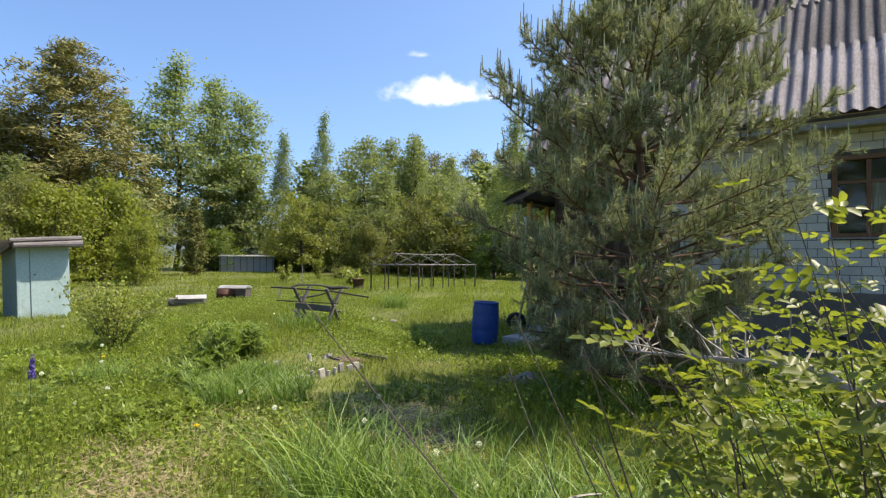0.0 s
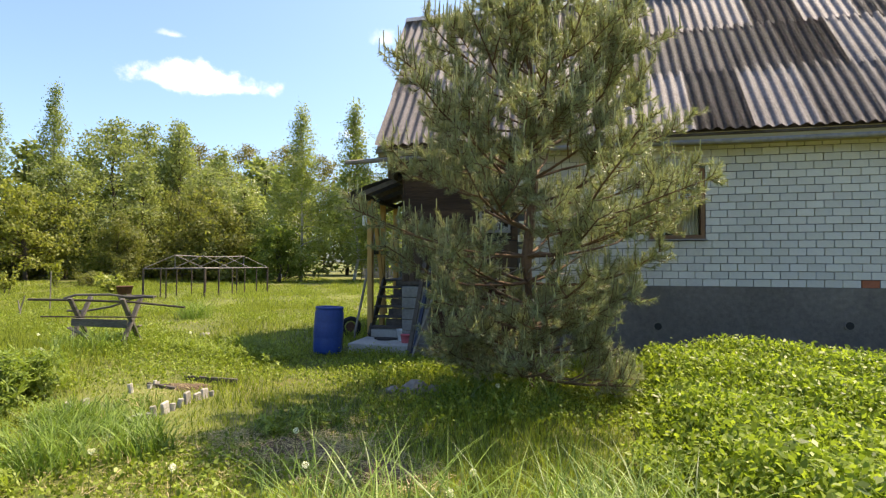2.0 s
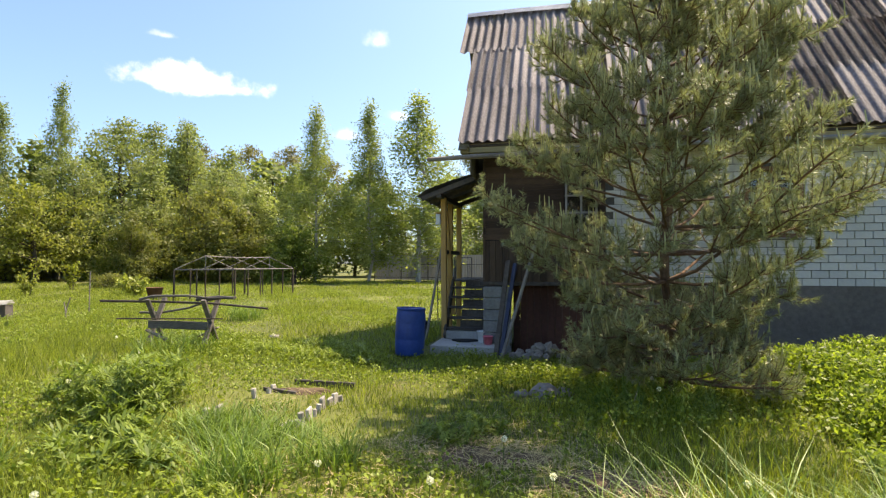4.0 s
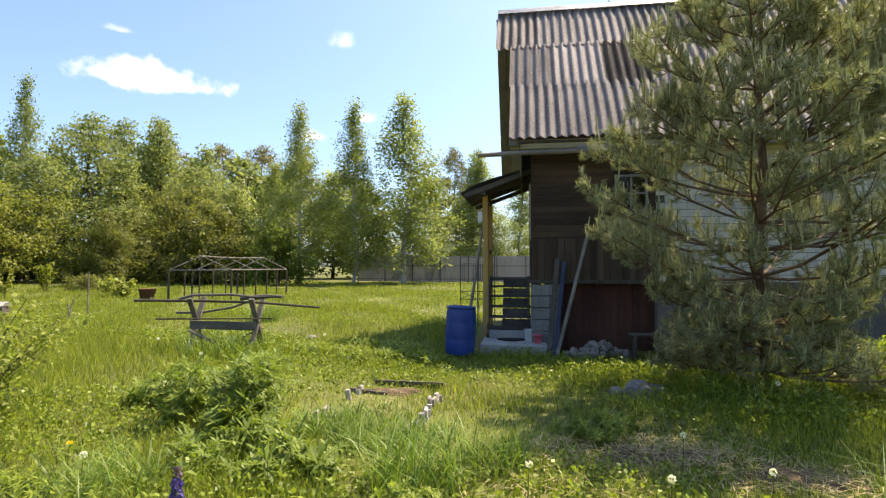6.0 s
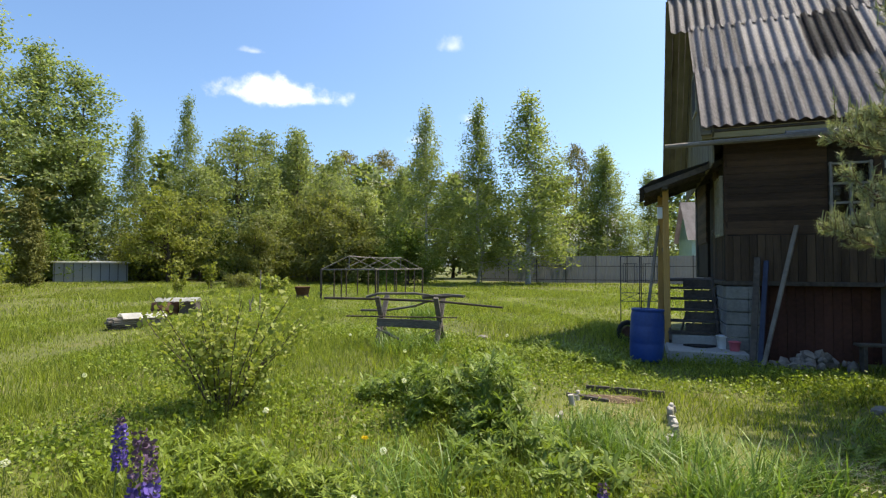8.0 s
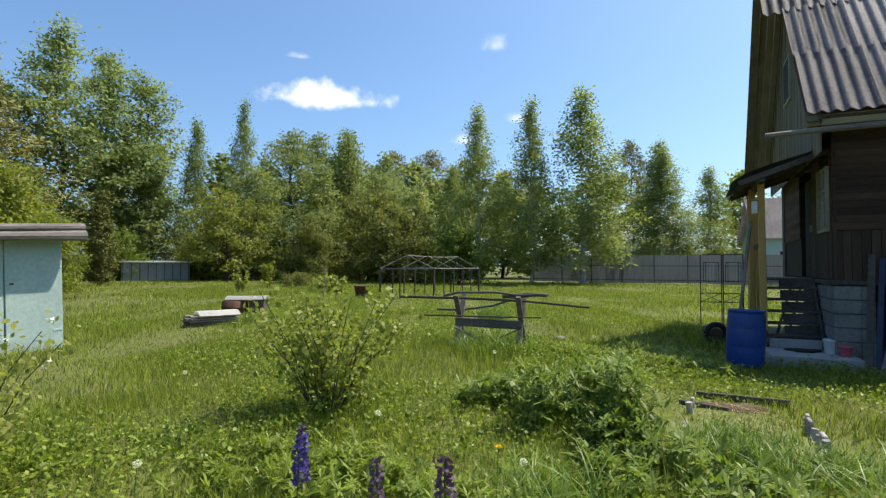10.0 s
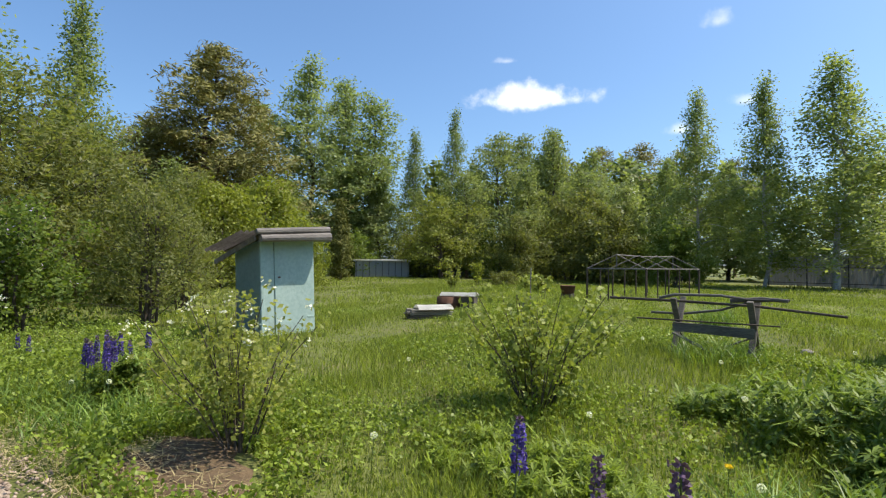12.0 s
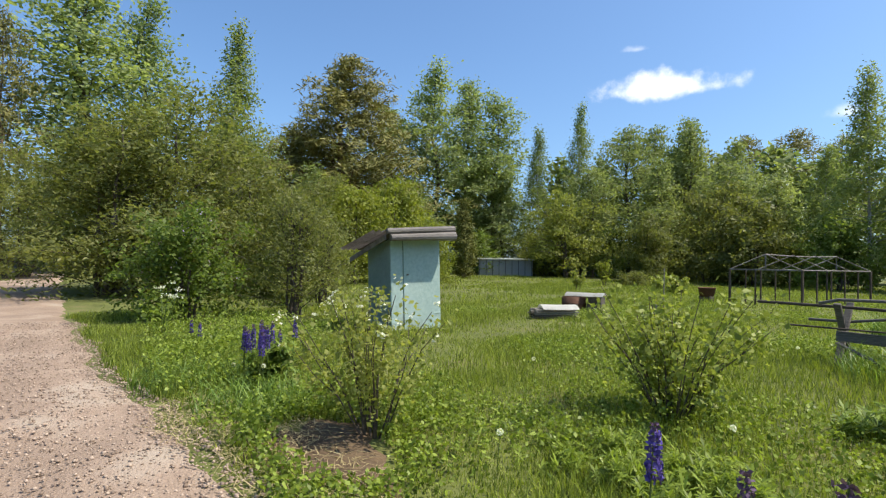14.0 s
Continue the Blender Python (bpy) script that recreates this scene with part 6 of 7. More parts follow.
# ---- garden shrubs ----
def stem_shrub(name, at, seed, h, width, stems, leaf_size, per_stem, leaf_mat, label, spread=1.0, flowers=None, clear=0.25, aspect=0.75):
    """A bush of many thin stems from one foot, with leaves along their upper part."""
    rng = np.random.default_rng(seed)
    th = thing(name, at, label, "shrub")
    bm = bmesh.new()
    cs = []
    for s in range(stems):
        az = rng.random() * 6.28
        ln = h * rng.uniform(0.6, 1.08)
        sp_ = 0.5 * width * rng.random() ** 0.6 * spread
        b = np.array([math.cos(az) * 0.09, math.sin(az) * 0.09, -0.05])
        e = np.array([math.cos(az) * sp_, math.sin(az) * sp_, ln])
        m = b + (e - b) * 0.5 + np.array([math.cos(az), math.sin(az), 0]) * (-0.05 * width) + rng.normal(size=3) * 0.03
        pts = [b, b + (m - b) * 0.5, m, m + (e - m) * 0.55 + rng.normal(size=3) * 0.02, e]
        tube(bm, pts, [0.008, 0.007, 0.006, 0.004, 0.003], 5)
        for k in range(per_stem):
            f = clear + (1 - clear) * rng.random() ** 0.8
            j = min(3, int(f * 4))
            c = np.array(pts[j]) + (np.array(pts[j + 1]) - np.array(pts[j])) * (f * 4 - j)
            cs.append(c + rng.normal(size=3) * 0.06 * (0.5 + width / 2))
    tagged(part("stem_cluster", bm, M_BARK, th), kind="stuff")
    cs = np.array(cs)
    v, f = leaves(rng, cs, leaf_size, aspect, 0.035, 0.7, 3)
    arrays("leaves", v, f, leaf_mat, th)
    if flowers:
        mt, n, size = flowers
        top = cs[np.argsort(-cs[:, 2] - np.linalg.norm(cs[:, :2], axis=1) * 0.5 + rng.random(len(cs)) * 0.8)[:n]]
        v, f = leaves(rng, top, size, 0.95, size * 0.7, 1.0, 7)
        tagged(arrays("flower_clusters", v, f, mt, th), kind="stuff")
    return th


def gat(x, y):
    return (x, y, gz(x, y))


stem_shrub("currant_bush", gat(-10.72, 4.15), 41, 1.2, 2.0, 34, 0.055, 32, M_CURRANT, "leafy currant bush in the meadow with bare lower stems", clear=0.22)
stem_shrub("flowering_shrub", gat(-11.75, 1.5), 42, 1.2, 1.6, 26, 0.045, 34, M_APPLE, "thin dark-stemmed shrub with white flower clusters", flowers=(M_WHITEFLOWER, 34, 0.026), clear=0.3)
stem_shrub("young_fruit_bush", gat(-33.0, 27.2), 43, 1.7, 1.2, 12, 0.12, 16, M_YELLOW, "thin young fruit bush in the far meadow")
stem_shrub("young_fruit_bush", gat(-30.2, 22.0), 44, 1.3, 1.2, 10, 0.12, 14, M_APPLE, "thin young fruit bush by the drum")
stem_shrub("rhubarb_clump", gat(-24.0, 22.5), 45, 0.9, 1.6, 14, 0.16, 12, M_CURRANT, "clump of tall weeds near the greenhouse frame")
stem_shrub("rhubarb_clump", gat(-26.5, 24.5), 46, 0.8, 1.6, 14, 0.16, 12, M_CURRANT, "clump of tall weeds near the greenhouse frame")


def dog_rose(at):
    rng = np.random.default_rng(51)
    th = thing("dog_rose", at, "sprawling rose bush with fresh serrated leaves and dry grey twigs", "shrub")
    bm = bmesh.new()
    dry = bmesh.new()
    sprays = []
    for s in range(84):
        az = rng.uniform(2.1, 3.6) if s % 5 else rng.uniform(-1.8, 1.2)
        ln = rng.uniform(1.35, 1.98)
        pts = limb_points(rng, (0.14 * rng.normal(), 0.2 * rng.normal(), -0.03), az, rng.uniform(1.2, 1.45), ln, 0.12, 7)
        tube(bm, pts, [0.0036 * (1 - 0.75 * j / 7) for j in range(8)], 5)
        for k in range(52):
            f = 1 - 0.8 * rng.random() ** 0.8
            j = min(6, int(f * 7))
            c = pts[j] + (pts[j + 1] - pts[j]) * (f * 7 - j) + rng.normal(size=3) * 0.075
            if math.hypot(c[0] + at[0], c[1] + at[1]) > 0.85 and c[0] + at[0] > -0.34:
                sprays.append((c, rng.random() * 6.28))
    for s in range(3):
        pts = limb_points(rng, (0.15, 0.07 * s - 0.35, 1.2 + 0.03 * s), math.pi + rng.normal() * 0.3, rng.normal() * 0.1, rng.uniform(0.6, 0.95), rng.normal() * 0.2, 6)
        tube(dry, pts, [0.005 * (1 - 0.75 * j / 6) for j in range(7)], 5)
        for k in range(8):
            p = pts[2 + k % 5]
            q = limb_points(rng, p, rng.random() * 6.28, rng.normal() * 0.5, rng.uniform(0.08, 0.22), rng.normal() * 0.6, 4)
            tube(dry, q, [0.003, 0.0026, 0.0022, 0.0018, 0.0012], 4)
    bough = [np.array(q) - np.array(at) for q in ((0.04, 1.223, 1.547), (-0.08, 1.38, 1.578), (-0.232, 1.463, 1.561), (-0.405, 1.527, 1.546), (-0.535, 1.571, 1.538))]
    part("dead_bough", tube(bmesh.new(), bough, [0.011, 0.009, 0.007, 0.005, 0.002], 7), M_TWIG, th, "dead grey bough")
    for k in range(26):
        j = 1 + k % 3
        p = bough[j] + (bough[j + 1] - bough[j]) * rng.random()
        q = limb_points(rng, p, 2.6 + rng.normal() * 0.8, 0.35 + rng.normal() * 0.5, rng.uniform(0.07, 0.2), rng.normal() * 0.6, 4)
        tube(dry, q, [0.0034, 0.0028, 0.0022, 0.0018, 0.0012], 4)
    part("stems", bm, M_BARK, th)
    part("dry_twigs", dry, M_TWIG, th, "dead grey twigs")
    V, F = [], []
    for c, az in sprays:
        # one compound leaf: a rib with paired folded leaflets
        d = np.array([math.cos(az), math.sin(az), rng.uniform(-0.5, 0.7)])
        d /= np.linalg.norm(d)
        s = np.cross(d, (rng.normal() * 0.45, rng.normal() * 0.45, 1.0))
        s /= np.linalg.norm(s)
        up = np.cross(s, d)
        size = rng.uniform(0.65, 1.0)
        for k in range(7):
            j = (k // 2 + 1) * 0.023 if k < 6 else 0.088
            sg = 0 if k == 6 else (1 if k % 2 else -1)
            o = c + d * j * size
            ld = d * 0.5 + s * sg * 0.9 if sg else d
            ld = ld / np.linalg.norm(ld) + rng.normal(size=3) * 0.14
            ls = np.cross(ld, up)
            L = 0.028 * size * rng.uniform(0.85, 1.2)
            i = len(V) * 6
            V.append([o, o + ld * L, o + ld * L * 0.3 + ls * L * 0.3 + up * 0.004, o + ld * L * 0.72 + ls * L * 0.26 + up * 0.004,
                      o + ld * L * 0.3 - ls * L * 0.3 + up * 0.004, o + ld * L * 0.72 - ls * L * 0.26 + up * 0.004])
            F += [[i, i + 2, i + 3, i + 1], [i, i + 1, i + 5, i + 4]]
    arrays("leaves", np.array(V).reshape(-1, 3), np.array(F), M_ROSE, th)
    return th


dog_rose((0.34, 1.12, gz(0.34, 1.12)))


# ---- lupins and flowers ----
def lupin(at, seed, h, spike, label, clump=False, spikes=1):
    rng = np.random.default_rng(seed)
    th = thing("lupin", at, label, "flower", "lupins in the grass")
    V, F = [], []
    nl = 60 if clump else 26
    for k in range(nl):
        az, r = rng.random() * 6.28, rng.uniform(0.04, 0.34 if clump else 0.22)
        c = np.array([r * math.cos(az), r * math.sin(az), rng.uniform(0.08, h * 0.62)])
        for j in range(9):
            a = 6.283 * j / 9 + az
            d = np.array([math.cos(a), math.sin(a), rng.uniform(0.05, 0.35)])
            s = np.array([-math.sin(a), math.cos(a), 0])
            L = rng.uniform(0.05, 0.085)
            i = len(V) * 4
            V.append([c, c + d * L * 0.55 + s * L * 0.14, c + d * L, c + d * L * 0.55 - s * L * 0.14])
            F.append([i, i + 1, i + 2, i + 3])
    arrays("leaves", np.array(V).reshape(-1, 3), np.array(F), M_LUPLEAF, th)
    for q in range(spikes):
        ox, oy = (rng.normal(size=2) * 0.16) if spikes > 1 else (0, 0)
        hh = h * rng.uniform(0.85, 1.08) if spikes > 1 else h
        lx, ly = rng.normal(size=2) * 0.03
        bm = tube(bmesh.new(), [(ox, oy, 0), (ox + lx * 0.5, oy + ly * 0.5, hh * 0.5), (ox + lx, oy + ly, hh - 0.01)], [0.006, 0.005, 0.002], 5)
        part("stem", bm, M_STEM, th)
        pv, tv = [], []
        rows = int(spike / 0.016)
        for k in range(rows):
            u = k / rows
            rr = 0.025 * (1 - 0.75 * u) + 0.004
            z = hh - spike * (1 - u)
            for j in range(7):
                a = 0.9 * k + 6.283 * j / 7
                c = np.array([ox + lx + rr * math.cos(a), oy + ly + rr * math.sin(a), z])
                (tv if u > (0.4 if "half-open" in label else 0.8) else pv).append(c)
        for nm, cs, mt, sz in (("florets", pv, M_LUPIN, 0.024), ("buds", tv, M_LUPTIP, 0.016)):
            v, f = leaves(rng, np.array(cs), sz, 0.75, 0.003, 0.2, 2, 0.6)
            tagged(arrays(nm, v, f, mt, th), kind="stuff")
    return th


one = "tall violet-blue lupin spike standing in the grass"
half = "lupin with a dark half-open violet spike"
lupin(gat(-6.82, 1.85), 61, 0.74, 0.26, one)
lupin(gat(-8.68, 1.22), 62, 1.0, 0.22, one)
lupin(gat(-8.12, 1.0), 63, 1.03, 0.25, half)
lupin(gat(-7.76, 0.6), 64, 1.22, 0.25, half)
lupin(gat(-13.9, 1.05), 66, 0.78, 0.27, "clump of violet-blue lupins in full flower beside the track", True, 12)
lupin(gat(-16.9, 0.6), 67, 0.6, 0.22, "small clump of blue lupins beside the track", True, 2)


def cow_parsley(at, seed):
    rng = np.random.default_rng(seed)
    th = thing("cow_parsley", at, "tall white-flowered umbel plant beside the bushes", "flower", "umbel plants")
    bm = bmesh.new()
    cs = []
    for s in range(7):
        az = rng.random() * 6.28
        e = np.array([math.cos(az) * 0.25, math.sin(az) * 0.25, rng.uniform(0.75, 1.1)])
        tube(bm, [(0, 0, -0.02), e * np.array([0.4, 0.4, 0.5]), e], [0.008, 0.006, 0.003], 5)
        for k in range(10):
            cs.append(e + rng.normal(size=3) * np.array([0.06, 0.06, 0.015]))
    part("stems", bm, M_STEM, th)
    v, f = leaves(rng, np.array(cs), 0.022, 0.95, 0.012, 2.0, 4)
    arrays("umbels", v, f, M_WHITEFLOWER, th)
    lc = rng.normal(size=(160, 3)) * np.array([0.2, 0.2, 0.18]) + np.array([0, 0, 0.35])
    v, f = leaves(rng, lc, 0.08, 0.5, 0.03, 0.8, 2)
    arrays("leaves", v, f, M_FORB, th)


cow_parsley(gat(-18.2, 0.15), 71)


def dandelion(at, seed, yellow=False):
    rng = np.random.default_rng(seed)
    th = thing("dandelion", at, "yellow dandelion flower in the grass" if yellow else "dandelion seed head in the grass", "flower", "dandelions")
    h = rng.uniform(0.22, 0.34)
    part("stem", tube(bmesh.new(), [(0, 0, 0), (0.01, 0.0, h * 0.5), (0.015, 0.01, h)], [0.003, 0.003, 0.0025], 5), M_STEM, th)
    d = rng.normal(size=(70, 3))
    d /= np.linalg.norm(d, axis=1, keepdims=True)
    if yellow:
        d[:, 2] *= 0.25
    v, f = leaves(rng, np.array([0.015, 0.01, h + 0.015]) + d * 0.022, 0.014, 0.8, 0.001, 0.3, 1)
    arrays("down" if not yellow else "petals", v, f, M_DANDELION if yellow else M_SEEDHEAD, th)


rng = np.random.default_rng(81)
for k in range(20):
    x, y = rng.uniform(-14, -1.5), rng.uniform(1.6, 9)
    dandelion(gat(x, y), 100 + k, yellow=(k % 15 == 0))
for k, (x, y) in enumerate(((-2.0, 1.85), (-4.1, 4.2), (-3.7, 3.6), (-5.3, 3.3), (-6.9, 2.6), (-9.8, 3.6), (-13.5, 0.9), (-14.2, 0.7))):
    dandelion(gat(x, y), 160 + k)


# ---- meadow ----
def blades(rng, x, y, h, wid, bend, segs, lean_az=None):
    """Grass blades from roots x, y: tapering strips that bow over. Triangles."""
    n = len(x)
    az = rng.random(n) * 6.283 if lean_az is None else lean_az
    wa = az + 1.5708 + rng.normal(size=n) * 0.6
    b = bend * (0.3 + rng.random(n))
    z0 = height(x, y) - 0.02
    rows = []
    for k in range(segs + 1):
        u = k / segs
        out = b * h * u ** 2
        up = h * (u - 0.35 * b * u ** 2.5)
        px, py, pz = x + np.cos(az) * out, y + np.sin(az) * out, z0 + up
        ww = wid * (1 - u) ** 0.6 * 0.5
        if k < segs:
            rows.append(np.stack((px - np.cos(wa) * ww, py - np.sin(wa) * ww, pz), -1))
            rows.append(np.stack((px + np.cos(wa) * ww, py + np.sin(wa) * ww, pz), -1))
        else:
            rows.append(np.stack((px, py, pz), -1))
    V = np.stack(rows, axis=1)
    m = 2 * segs + 1
    tri = []
    for k in range(segs - 1):
        tri += [(2 * k, 2 * k + 1, 2 * k + 3), (2 * k, 2 * k + 3, 2 * k + 2)]
    tri.append((2 * segs - 2, 2 * segs - 1, 2 * segs))
    F = np.array(tri)[None] + (np.arange(n) * m)[:, None, None]
    return V.reshape(-1, 3), F.reshape(-1, 3)


def patch(x, y, cx, cy, rx, ry):
    return ((x - cx) / rx) ** 2 + ((y - cy) / ry) ** 2 < 1


def meadow_ok(x, y):
    ok = (y > road_edge(x) + 0.06 + 0.1 * np.sin(x * 9) * np.sin(x * 3.7)) | (y < road_edge(x) - 4.6)
    ok &= ~((x > -5.3) & (y > 10.55) & (x < 7.2) & (y < 17))
    ok &= ~((x > -6.4) & (x < -4.9) & (y > 10.35) & (y < 13.4))
    ok &= ~(np.hypot(x + 6.58, y - 10.12) < 0.3)
    ok &= ~((np.abs(x + 18.6) < 0.62) & (np.abs(y - 5.25) < 0.66))
    thin = np.sin(x * 23.1) * np.sin(y * 19.7) > -0.35
    bare = patch(x, y, -11.6, 1.05, 0.75, 0.45) | ((patch(x, y, -4.3, 4.6, 0.6, 0.32) | patch(x, y, -3.3, 4.15, 0.5, 0.25)) & thin) | patch(x, y, -6.95, 6.45, 0.36, 0.16) | patch(x, y, -3.9, 6.9, 0.5, 0.3) | patch(x, y, -2.6, 1.75, 0.5, 0.3)
    return ok & ~bare


def tall(x, y):
    """How rank the grass stands, 0.3 to 1.2."""
    t = 0.62 + 0.3 * np.sin(x * 0.7 + 0.4) * np.sin(y * 0.55 + 1.0) + 0.2 * np.sin(x * 2.1 + y * 1.3)
    t = np.where(np.hypot(x + 5.3, y - 4.2) < 1.6, t * 0.55, t)
    return np.clip(t, 0.28, 1.15)


rng = np.random.default_rng(5)
gv, gf, off = [], [], 0


def add(vf):
    global off
    gv.append(vf[0])
    gf.append(vf[1] + off)
    off += len(vf[0])


def strew(n, x0, x1, y0, y1, keep=1.0):
    x, y = rng.uniform(x0, x1, n), rng.uniform(y0, y1, n)
    k = meadow_ok(x, y)
    return x[k], y[k]


# near strip along the walk
for n, box_, hh, ww, segs in (
        (90000, (-13.5, 1.5, 0.7, 4.6), 0.26, 0.008, 2),
        (95000, (-16.0, 3.0, 4.6, 10.5), 0.24, 0.013, 1),
        (75000, (-24.0, -6.5, 8.0, 18.0), 0.24, 0.016, 1),
        (30000, (-24.0, -13.5, 0.0, 8.0), 0.26, 0.013, 2),
        (75000, (-36.0, -4.0, 17.0, 34.0), 0.26, 0.03, 1),
        (40000, (-50.0, -23.0, 0.5, 34.0), 0.28, 0.035, 1),
        (26000, (-40.0, 10.0, 33.0, 46.0), 0.3, 0.045, 1),
        (34000, (-24.0, -9.5, -0.05, 2.4), 0.26, 0.011, 2),
        (14000, (-60.0, -20.0, -12.0, -4.0), 0.28, 0.04, 1)):
    x, y = strew(n, *box_)
    if box_[2] == -0.05:
        x = rng.uniform(box_[0], box_[1], n)
        y = road_edge(x) - 0.2 + 2.6 * rng.random(n) ** 1.2
        k = meadow_ok(x, y)
        x, y = x[k], y[k]
    h = hh * tall(x, y) * (0.5 + 0.9 * rng.random(len(x)))
    add(blades(rng, x, y, h, ww * (0.7 + 0.6 * rng.random(len(x))), 0.55, segs))
grass = arrays("grass", np.concatenate(gv), np.concatenate(gf), M_GRASS)
tagged(grass, "rank green meadow grass of uneven height", "grass", kind="stuff")

# tall arching tussocks in the foreground
gv, gf, off = [], [], 0
for cx, cy, r, n, hh in ((-1.75, 2.45, 0.3, 150, 1.0), (-2.35, 2.4, 0.35, 200, 0.95), (-2.85, 2.5, 0.35, 190, 1.05), (-3.3, 2.75, 0.3, 90, 0.8), (-1.25, 2.6, 0.3, 110, 0.9), (-2.1, 2.9, 0.6, 240, 0.7), (-6.1, 3.6, 0.35, 320, 0.6), (-5.6, 4.1, 0.3, 220, 0.5),
                         (-1.4, 3.3, 0.5, 420, 0.7), (-12.3, 13.4, 0.5, 260, 0.8), (-10.4, 8.3, 0.7, 500, 0.55), (-8.2, 3.0, 0.4, 250, 0.5), (-6.7, 4.55, 0.4, 420, 0.32), (-7.2, 4.75, 0.35, 380, 0.34), (-6.25, 4.75, 0.3, 260, 0.3), (-6.9, 5.3, 0.4, 220, 0.22), (-13.0, 0.75, 0.6, 380, 0.4), (-2.6, 6.4, 0.7, 420, 0.6), (-14.5, 0.3, 0.7, 420, 0.45)):
    a, q = rng.random(n) * 6.283, r * np.sqrt(rng.random(n))
    x, y = cx + q * np.cos(a), cy + q * np.sin(a)
    add(blades(rng, x, y, hh * (0.5 + 0.6 * rng.random(n)), 0.014 * (0.5 + 0.8 * rng.random(n)), 0.95, 5))
tagged(arrays("tall_grass", np.concatenate(gv), np.concatenate(gf), M_TALLGRASS), "tall arching grass tussocks along the path", "grass", kind="stuff")

# broad-leaved weeds low in the grass
cs = []
for n, box_, zz in ((15000, (-13.5, 0.5, 0.9, 5.0), 0.16), (22000, (-15, 2, 5, 10.5), 0.17), (12000, (-22, -7, 8, 16), 0.18), (9000, (-26, -7, 16, 30), 0.2), (7000, (-20, -11.8, -0.2, 2.6), 0.4), (5000, (-13.0, -10.5, 0.4, 3.0), 0.25)):
    x, y = strew(n, *box_)
    k = (np.sin(x * 1.1 + 2 * np.sin(y * 0.7)) + np.sin(y * 1.3 + x * 0.4) + rng.normal(size=len(x)) * 0.5) > 0.1
    x, y = x[k], y[k]
    cs.append(np.stack((x, y, height(x, y) + zz * tall(x, y) * (0.5 + 0.9 * rng.random(len(x)))), -1))
cs = np.concatenate(cs)
v, f = leaves(rng, cs, 0.042, 0.7, np.array([0.035, 0.035, 0.03]), 0.9, 3)
tagged(arrays("ground_elder", v, f, M_FORB), "low broad-leaved weeds among the grass", "weeds", kind="stuff")

# bank of nettles and ground elder in front of the brick wall
n = 33000
x, y = rng.uniform(-1.25, 5.6, n), rng.uniform(2.6, 9.2, n)
edge = -1.1 + 0.18 * np.sin(y * 2.3) + 0.1 * np.sin(y * 5.1)
k = (x > edge)
x, y = x[k], y[k]
rise = np.clip((x - (-1.1)) / 0.5, 0.25, 1) * np.clip((9.2 - y) / 0.8, 0.25, 1)
top = height(x, y) + (0.56 + 0.09 * np.sin(x * 1.3 + y * 0.9) + 0.06 * np.sin(x * 4 + y * 3)) * rise
cs = np.stack((x, y, top - 0.32 * rng.random(len(x)) ** 2.2 * rise), -1)
v, f = leaves(rng, cs, 0.062, 0.5, np.array([0.06, 0.06, 0.035]), 0.8, 4)
tagged(arrays("nettle_bank", v, f, M_NETTLE), "dense bank of bright green nettles and ground elder by the wall", "weeds", kind="stuff")


def palm_leaf_patch(name, cx, cy, rx, ry, hh, n, L, mat, label, seed):
    """Cluster of palmate leaves on stalks: star of narrow leaflets each."""
    r_ = np.random.default_rng(seed)
    m = 14
    ca, cq = r_.random(m) * 6.283, np.sqrt(r_.random(m))
    kx, ky = cx + rx * cq * np.cos(ca), cy + ry * cq * np.sin(ca)
    kh = hh * (0.45 + 0.85 * r_.random(m)) * (1 - 0.45 * cq ** 2)
    pick = r_.integers(0, m, n)
    x = kx[pick] + r_.normal(size=n) * 0.17 * (rx + ry) / 2
    y = ky[pick] + r_.normal(size=n) * 0.17 * (rx + ry) / 2
    z = height(x, y) + kh[pick] * (0.12 + 0.95 * r_.random(n) ** 0.8)
    c = np.stack((x, y, z), -1)
    V = []
    ph = r_.random(n) * 6.283
    tx, ty = r_.normal(size=n) * 0.6, r_.normal(size=n) * 0.6
    for j in range(8):
        b = ph + 6.283 * j / 8
        d = np.stack((np.cos(b), np.sin(b), 0.15 + tx * np.cos(b) + ty * np.sin(b)), -1)
        s = np.stack((-np.sin(b), np.cos(b), np.zeros(n)), -1)
        l = (L * (0.8 + 0.4 * r_.random(n)))[:, None]
        V.append(np.stack((c, c + d * l * 0.55 + s * l * 0.15, c + d * l + np.array([0, 0, -0.1]) * l, c + d * l * 0.55 - s * l * 0.15), axis=1))
    V = np.stack(V, 1).reshape(-1, 3)
    return tagged(arrays(name, V, np.arange(len(V)).reshape(-1, 4), mat), label, "weeds", kind="stuff")


palm_leaf_patch("lupin_foliage", -8.2, 4.85, 0.65, 0.8, 0.66, 720, 0.085, M_LUPLEAF, "dark green mound of lupin leaves in the grass", 91)
palm_leaf_patch("ground_elder_patch", -8.9, 2.6, 0.9, 0.5, 0.22, 700, 0.06, M_FORB, "leafy ground elder in the foreground grass", 92)
palm_leaf_patch("lupin_foliage", -8.15, 0.95, 0.45, 0.25, 0.5, 160, 0.08, M_LUPLEAF, "lupin leaves below the tall spikes", 97)
palm_leaf_patch("lupin_foliage", -13.9, 1.05, 0.26, 0.26, 0.62, 330, 0.08, M_LUPLEAF, "dense lupin leaves below the flower clump", 98)
palm_leaf_patch("ground_elder_patch", -9.9, 2.9, 0.8, 0.5, 0.22, 600, 0.06, M_FORB, "leafy ground elder in the foreground grass", 93)
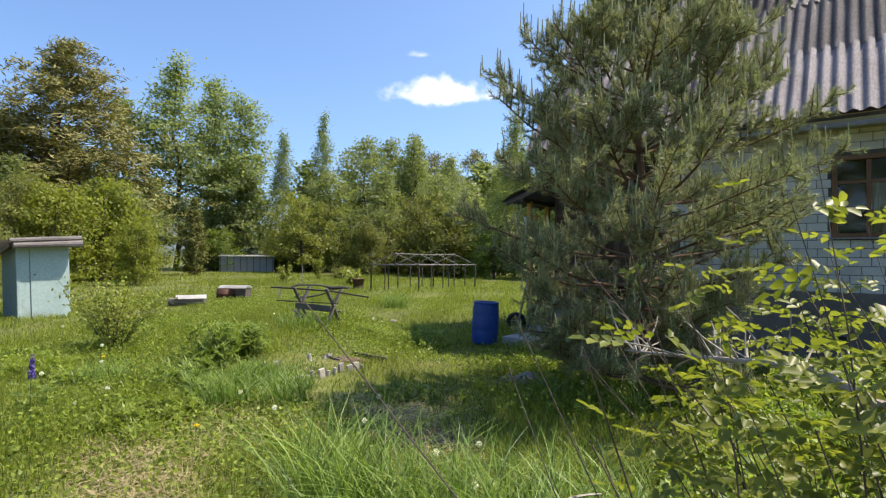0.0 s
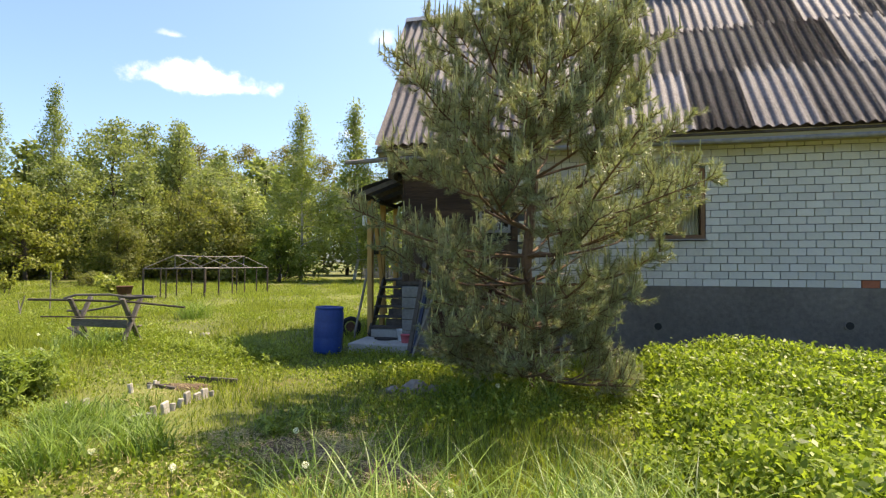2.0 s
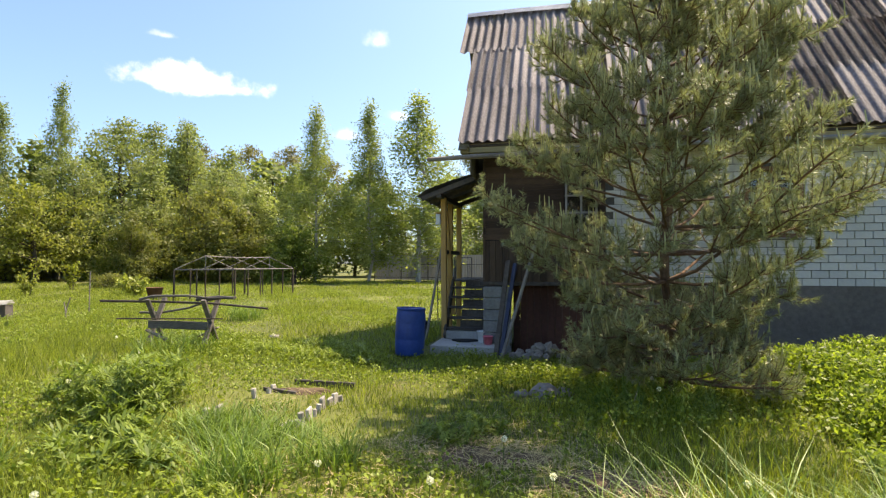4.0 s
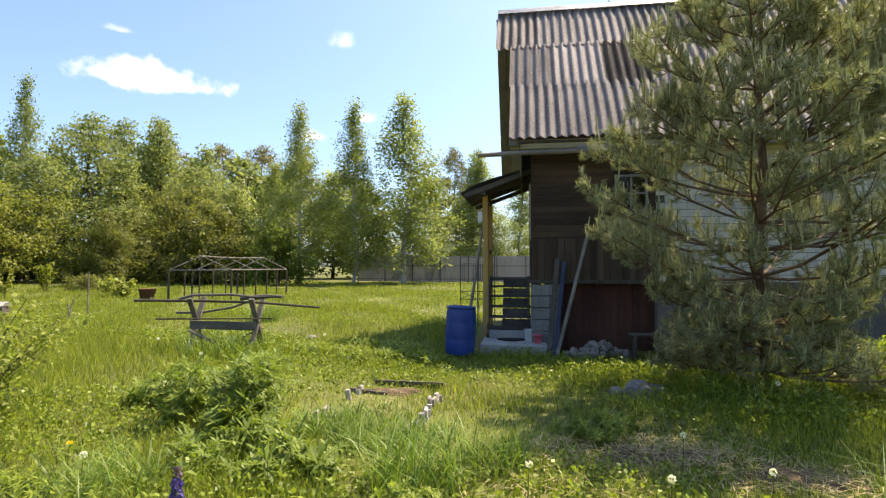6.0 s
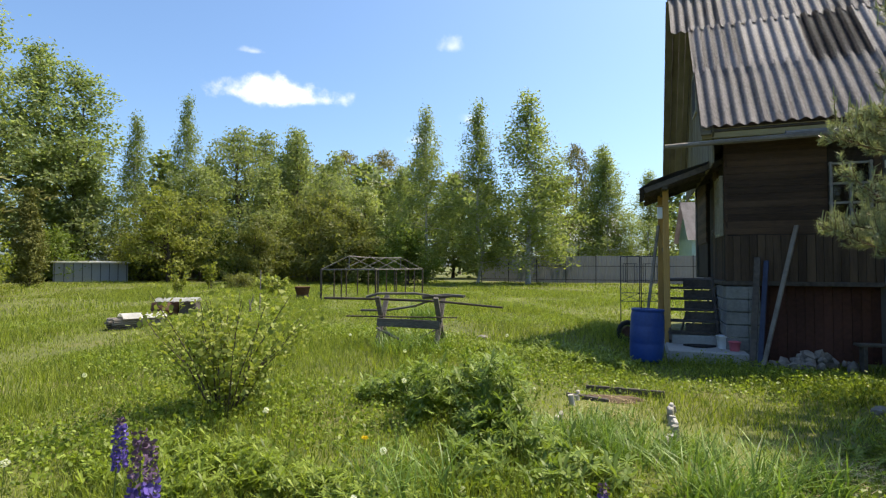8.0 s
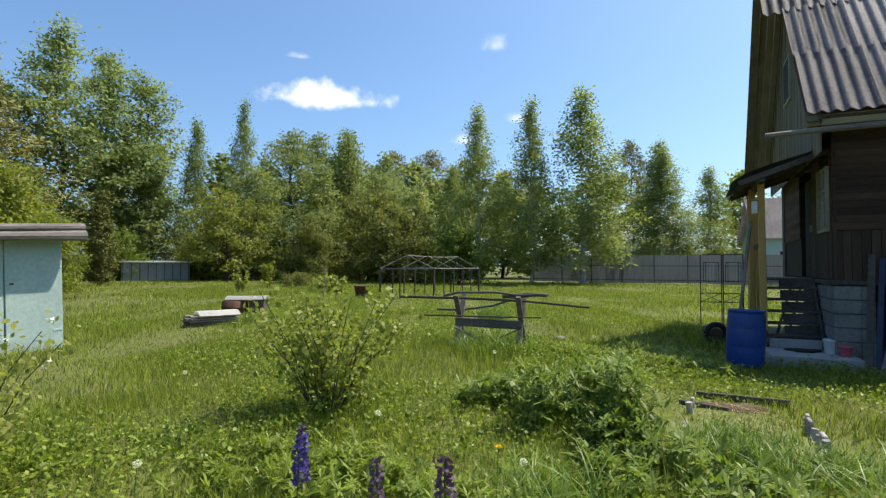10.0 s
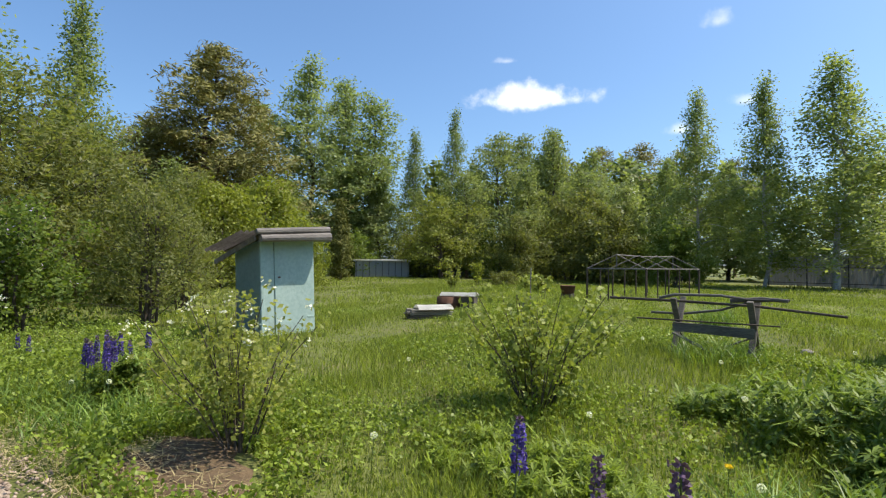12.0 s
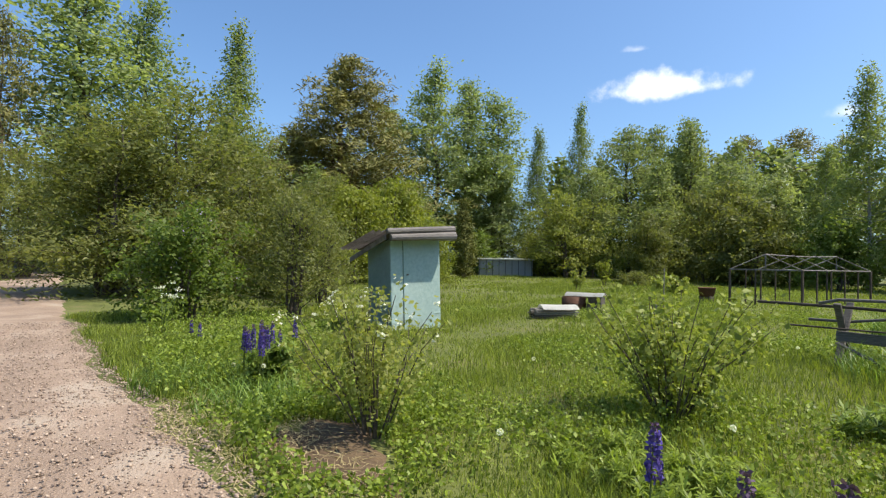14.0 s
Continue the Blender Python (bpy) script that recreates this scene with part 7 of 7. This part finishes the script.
palm_leaf_patch("strawberry_bed", -8.0, 9.2, 1.5, 0.8, 0.26, 900, 0.06, M_FORB, "low leafy strawberry bed near the barrel", 94)
palm_leaf_patch("lupin_foliage", -7.45, 3.8, 0.7, 0.45, 0.28, 300, 0.09, M_LUPLEAF, "spreading lupin leaves low in the grass", 101)
palm_leaf_patch("lupin_foliage", -9.1, 5.5, 0.6, 0.5, 0.34, 420, 0.085, M_LUPLEAF, "spreading lupin leaves low in the grass", 102)
palm_leaf_patch("ground_elder_patch", -6.0, 2.6, 0.7, 0.5, 0.22, 500, 0.06, M_FORB, "leafy ground elder in the foreground grass", 95)
palm_leaf_patch("lupin_foliage", -4.6, 5.2, 0.5, 0.4, 0.2, 160, 0.07, M_LUPLEAF, "dark green lupin leaves beside the bed", 96)

# dry hay lying on bare earth
gv, gf, off = [], [], 0
for cx, cy, rx, ry, n in ((-11.4, 0.7, 1.25, 0.5, 800), (-4.8, 2.1, 0.9, 0.5, 1100), (-4.0, 1.7, 0.7, 0.4, 600), (-6.88, 5.9, 0.4, 0.7, 110), (-4.4, 4.6, 0.9, 0.5, 700), (-3.4, 4.1, 0.8, 0.4, 500), (-5.2, 3.6, 0.9, 1.3, 500), (-2.7, 1.7, 0.8, 0.5, 900), (-3.9, 5.2, 0.8, 0.9, 600), (-12.8, 0.2, 0.9, 0.4, 500)):
    a, q = rng.random(n) * 6.283, np.sqrt(rng.random(n))
    x, y = cx + rx * q * np.cos(a), cy + ry * q * np.sin(a)
    az = rng.random(n) * 6.283
    l, wd = 0.1 + 0.16 * rng.random(n), 0.004
    z = height(x, y) + 0.02 + 0.05 * rng.random(n)
    p = np.stack((x, y, z), -1)
    d = np.stack((np.cos(az), np.sin(az), rng.normal(size=n) * 0.15), -1)
    s = np.stack((-np.sin(az), np.cos(az), np.zeros(n)), -1)
    V = np.stack((p - s * wd, p + s * wd, p + d * l[:, None]), 1).reshape(-1, 3)
    add((V, np.arange(3 * n).reshape(-1, 3)))
tagged(arrays("dry_hay", np.concatenate(gv), np.concatenate(gf), M_HAY), "wisps of dry cut grass on the ground", "hay", kind="stuff")

# bare earth patches
for cx, cy, rx, ry in ((-11.55, 1.0, 0.95, 0.6), (-2.65, 1.75, 0.6, 0.4), (-6.95, 6.45, 0.42, 0.2), (-4.3, 4.6, 0.6, 0.32), (-3.3, 4.15, 0.5, 0.25)):
    bm = bmesh.new()
    ring = []
    for k in range(28):
        a = 2 * math.pi * k / 28
        r = 1 + 0.25 * math.sin(3 * a + cx) + 0.12 * math.sin(7 * a)
        ring.append((cx + rx * r * math.cos(a), cy + ry * r * math.sin(a)))
    c = bm.verts.new((cx, cy, gz(cx, cy) + 0.035))
    mid = [bm.verts.new((cx + (x - cx) * 0.6, cy + (y - cy) * 0.6, gz(cx + (x - cx) * 0.6, cy + (y - cy) * 0.6) + 0.03)) for x, y in ring]
    out = [bm.verts.new((x, y, gz(x, y) - 0.02)) for x, y in ring]
    for k in range(28):
        bm.faces.new((c, mid[k], mid[(k + 1) % 28]))
        bm.faces.new((mid[k], out[k], out[(k + 1) % 28], mid[(k + 1) % 28]))
    tagged(part("bare_earth", bm, M_DIRT), "patch of bare brown earth with dry grass", "soil", kind="structure")

# ---- bricks of the garden wall face ----
BL, BH, JOINT = 0.284, 0.1413, 0.011


def brick_data(name, w, material):
    bm = box(bmesh.new(), (w - JOINT, 0.05, BH - JOINT), (0, 0, 0), bevel=0.004)
    me = bpy.data.meshes.new(name)
    bm.to_mesh(me)
    bm.free()
    me.materials.append(material)
    return me


random.seed(15)
full, red = brick_data("brick", BL, M_BRICK), brick_data("red_brick", BL, M_REDBRICK)
rest = bmesh.new()
n_rows = int(round((TOP - PL_TOP) / BH))
made = 0
for r in range(n_rows):
    z = PL_TOP + BH * (r + 0.5)
    x = BRICK_L + (BL / 2 if r % 2 else 0.0) + 0.01 * (r % 3)
    while x + BL < HOUSE_R:
        cx = x + BL / 2
        x += BL
        if cx + BL / 2 > WX0 - 0.02 and cx - BL / 2 < WX1 + 0.02 and z + BH / 2 > WZ0 and z - BH / 2 < WZ1 + 0.02:
            # cut bricks beside the opening
            for lo, hi in ((cx - BL / 2, WX0 - 0.008), (WX1 + 0.008, cx + BL / 2)):
                if hi - lo > 0.05:
                    box(rest, (hi - lo - JOINT, 0.05, BH - JOINT), ((lo + hi) / 2, WALL_Y + 0.008, z))
            continue
        dy = random.uniform(-0.003, 0.003)
        if 0.7 < cx < 4.25 and made < 290:
            ob = new("brick", red if (r == 0 and 3.05 < cx < 3.34) else full)
            ob.parent = brick_wall
            ob.matrix_basis = HM @ pose(cx, WALL_Y + 0.008 + dy, z, 0, random.uniform(-0.3, 0.3), 0)
            made += 1
        else:
            box(rest, (BL - JOINT, 0.05, BH - JOINT), (cx, WALL_Y + 0.008 + dy, z))
rest.transform(HM)
tagged(part("bricks", rest, M_BRICKREST, brick_wall), kind="stuff")
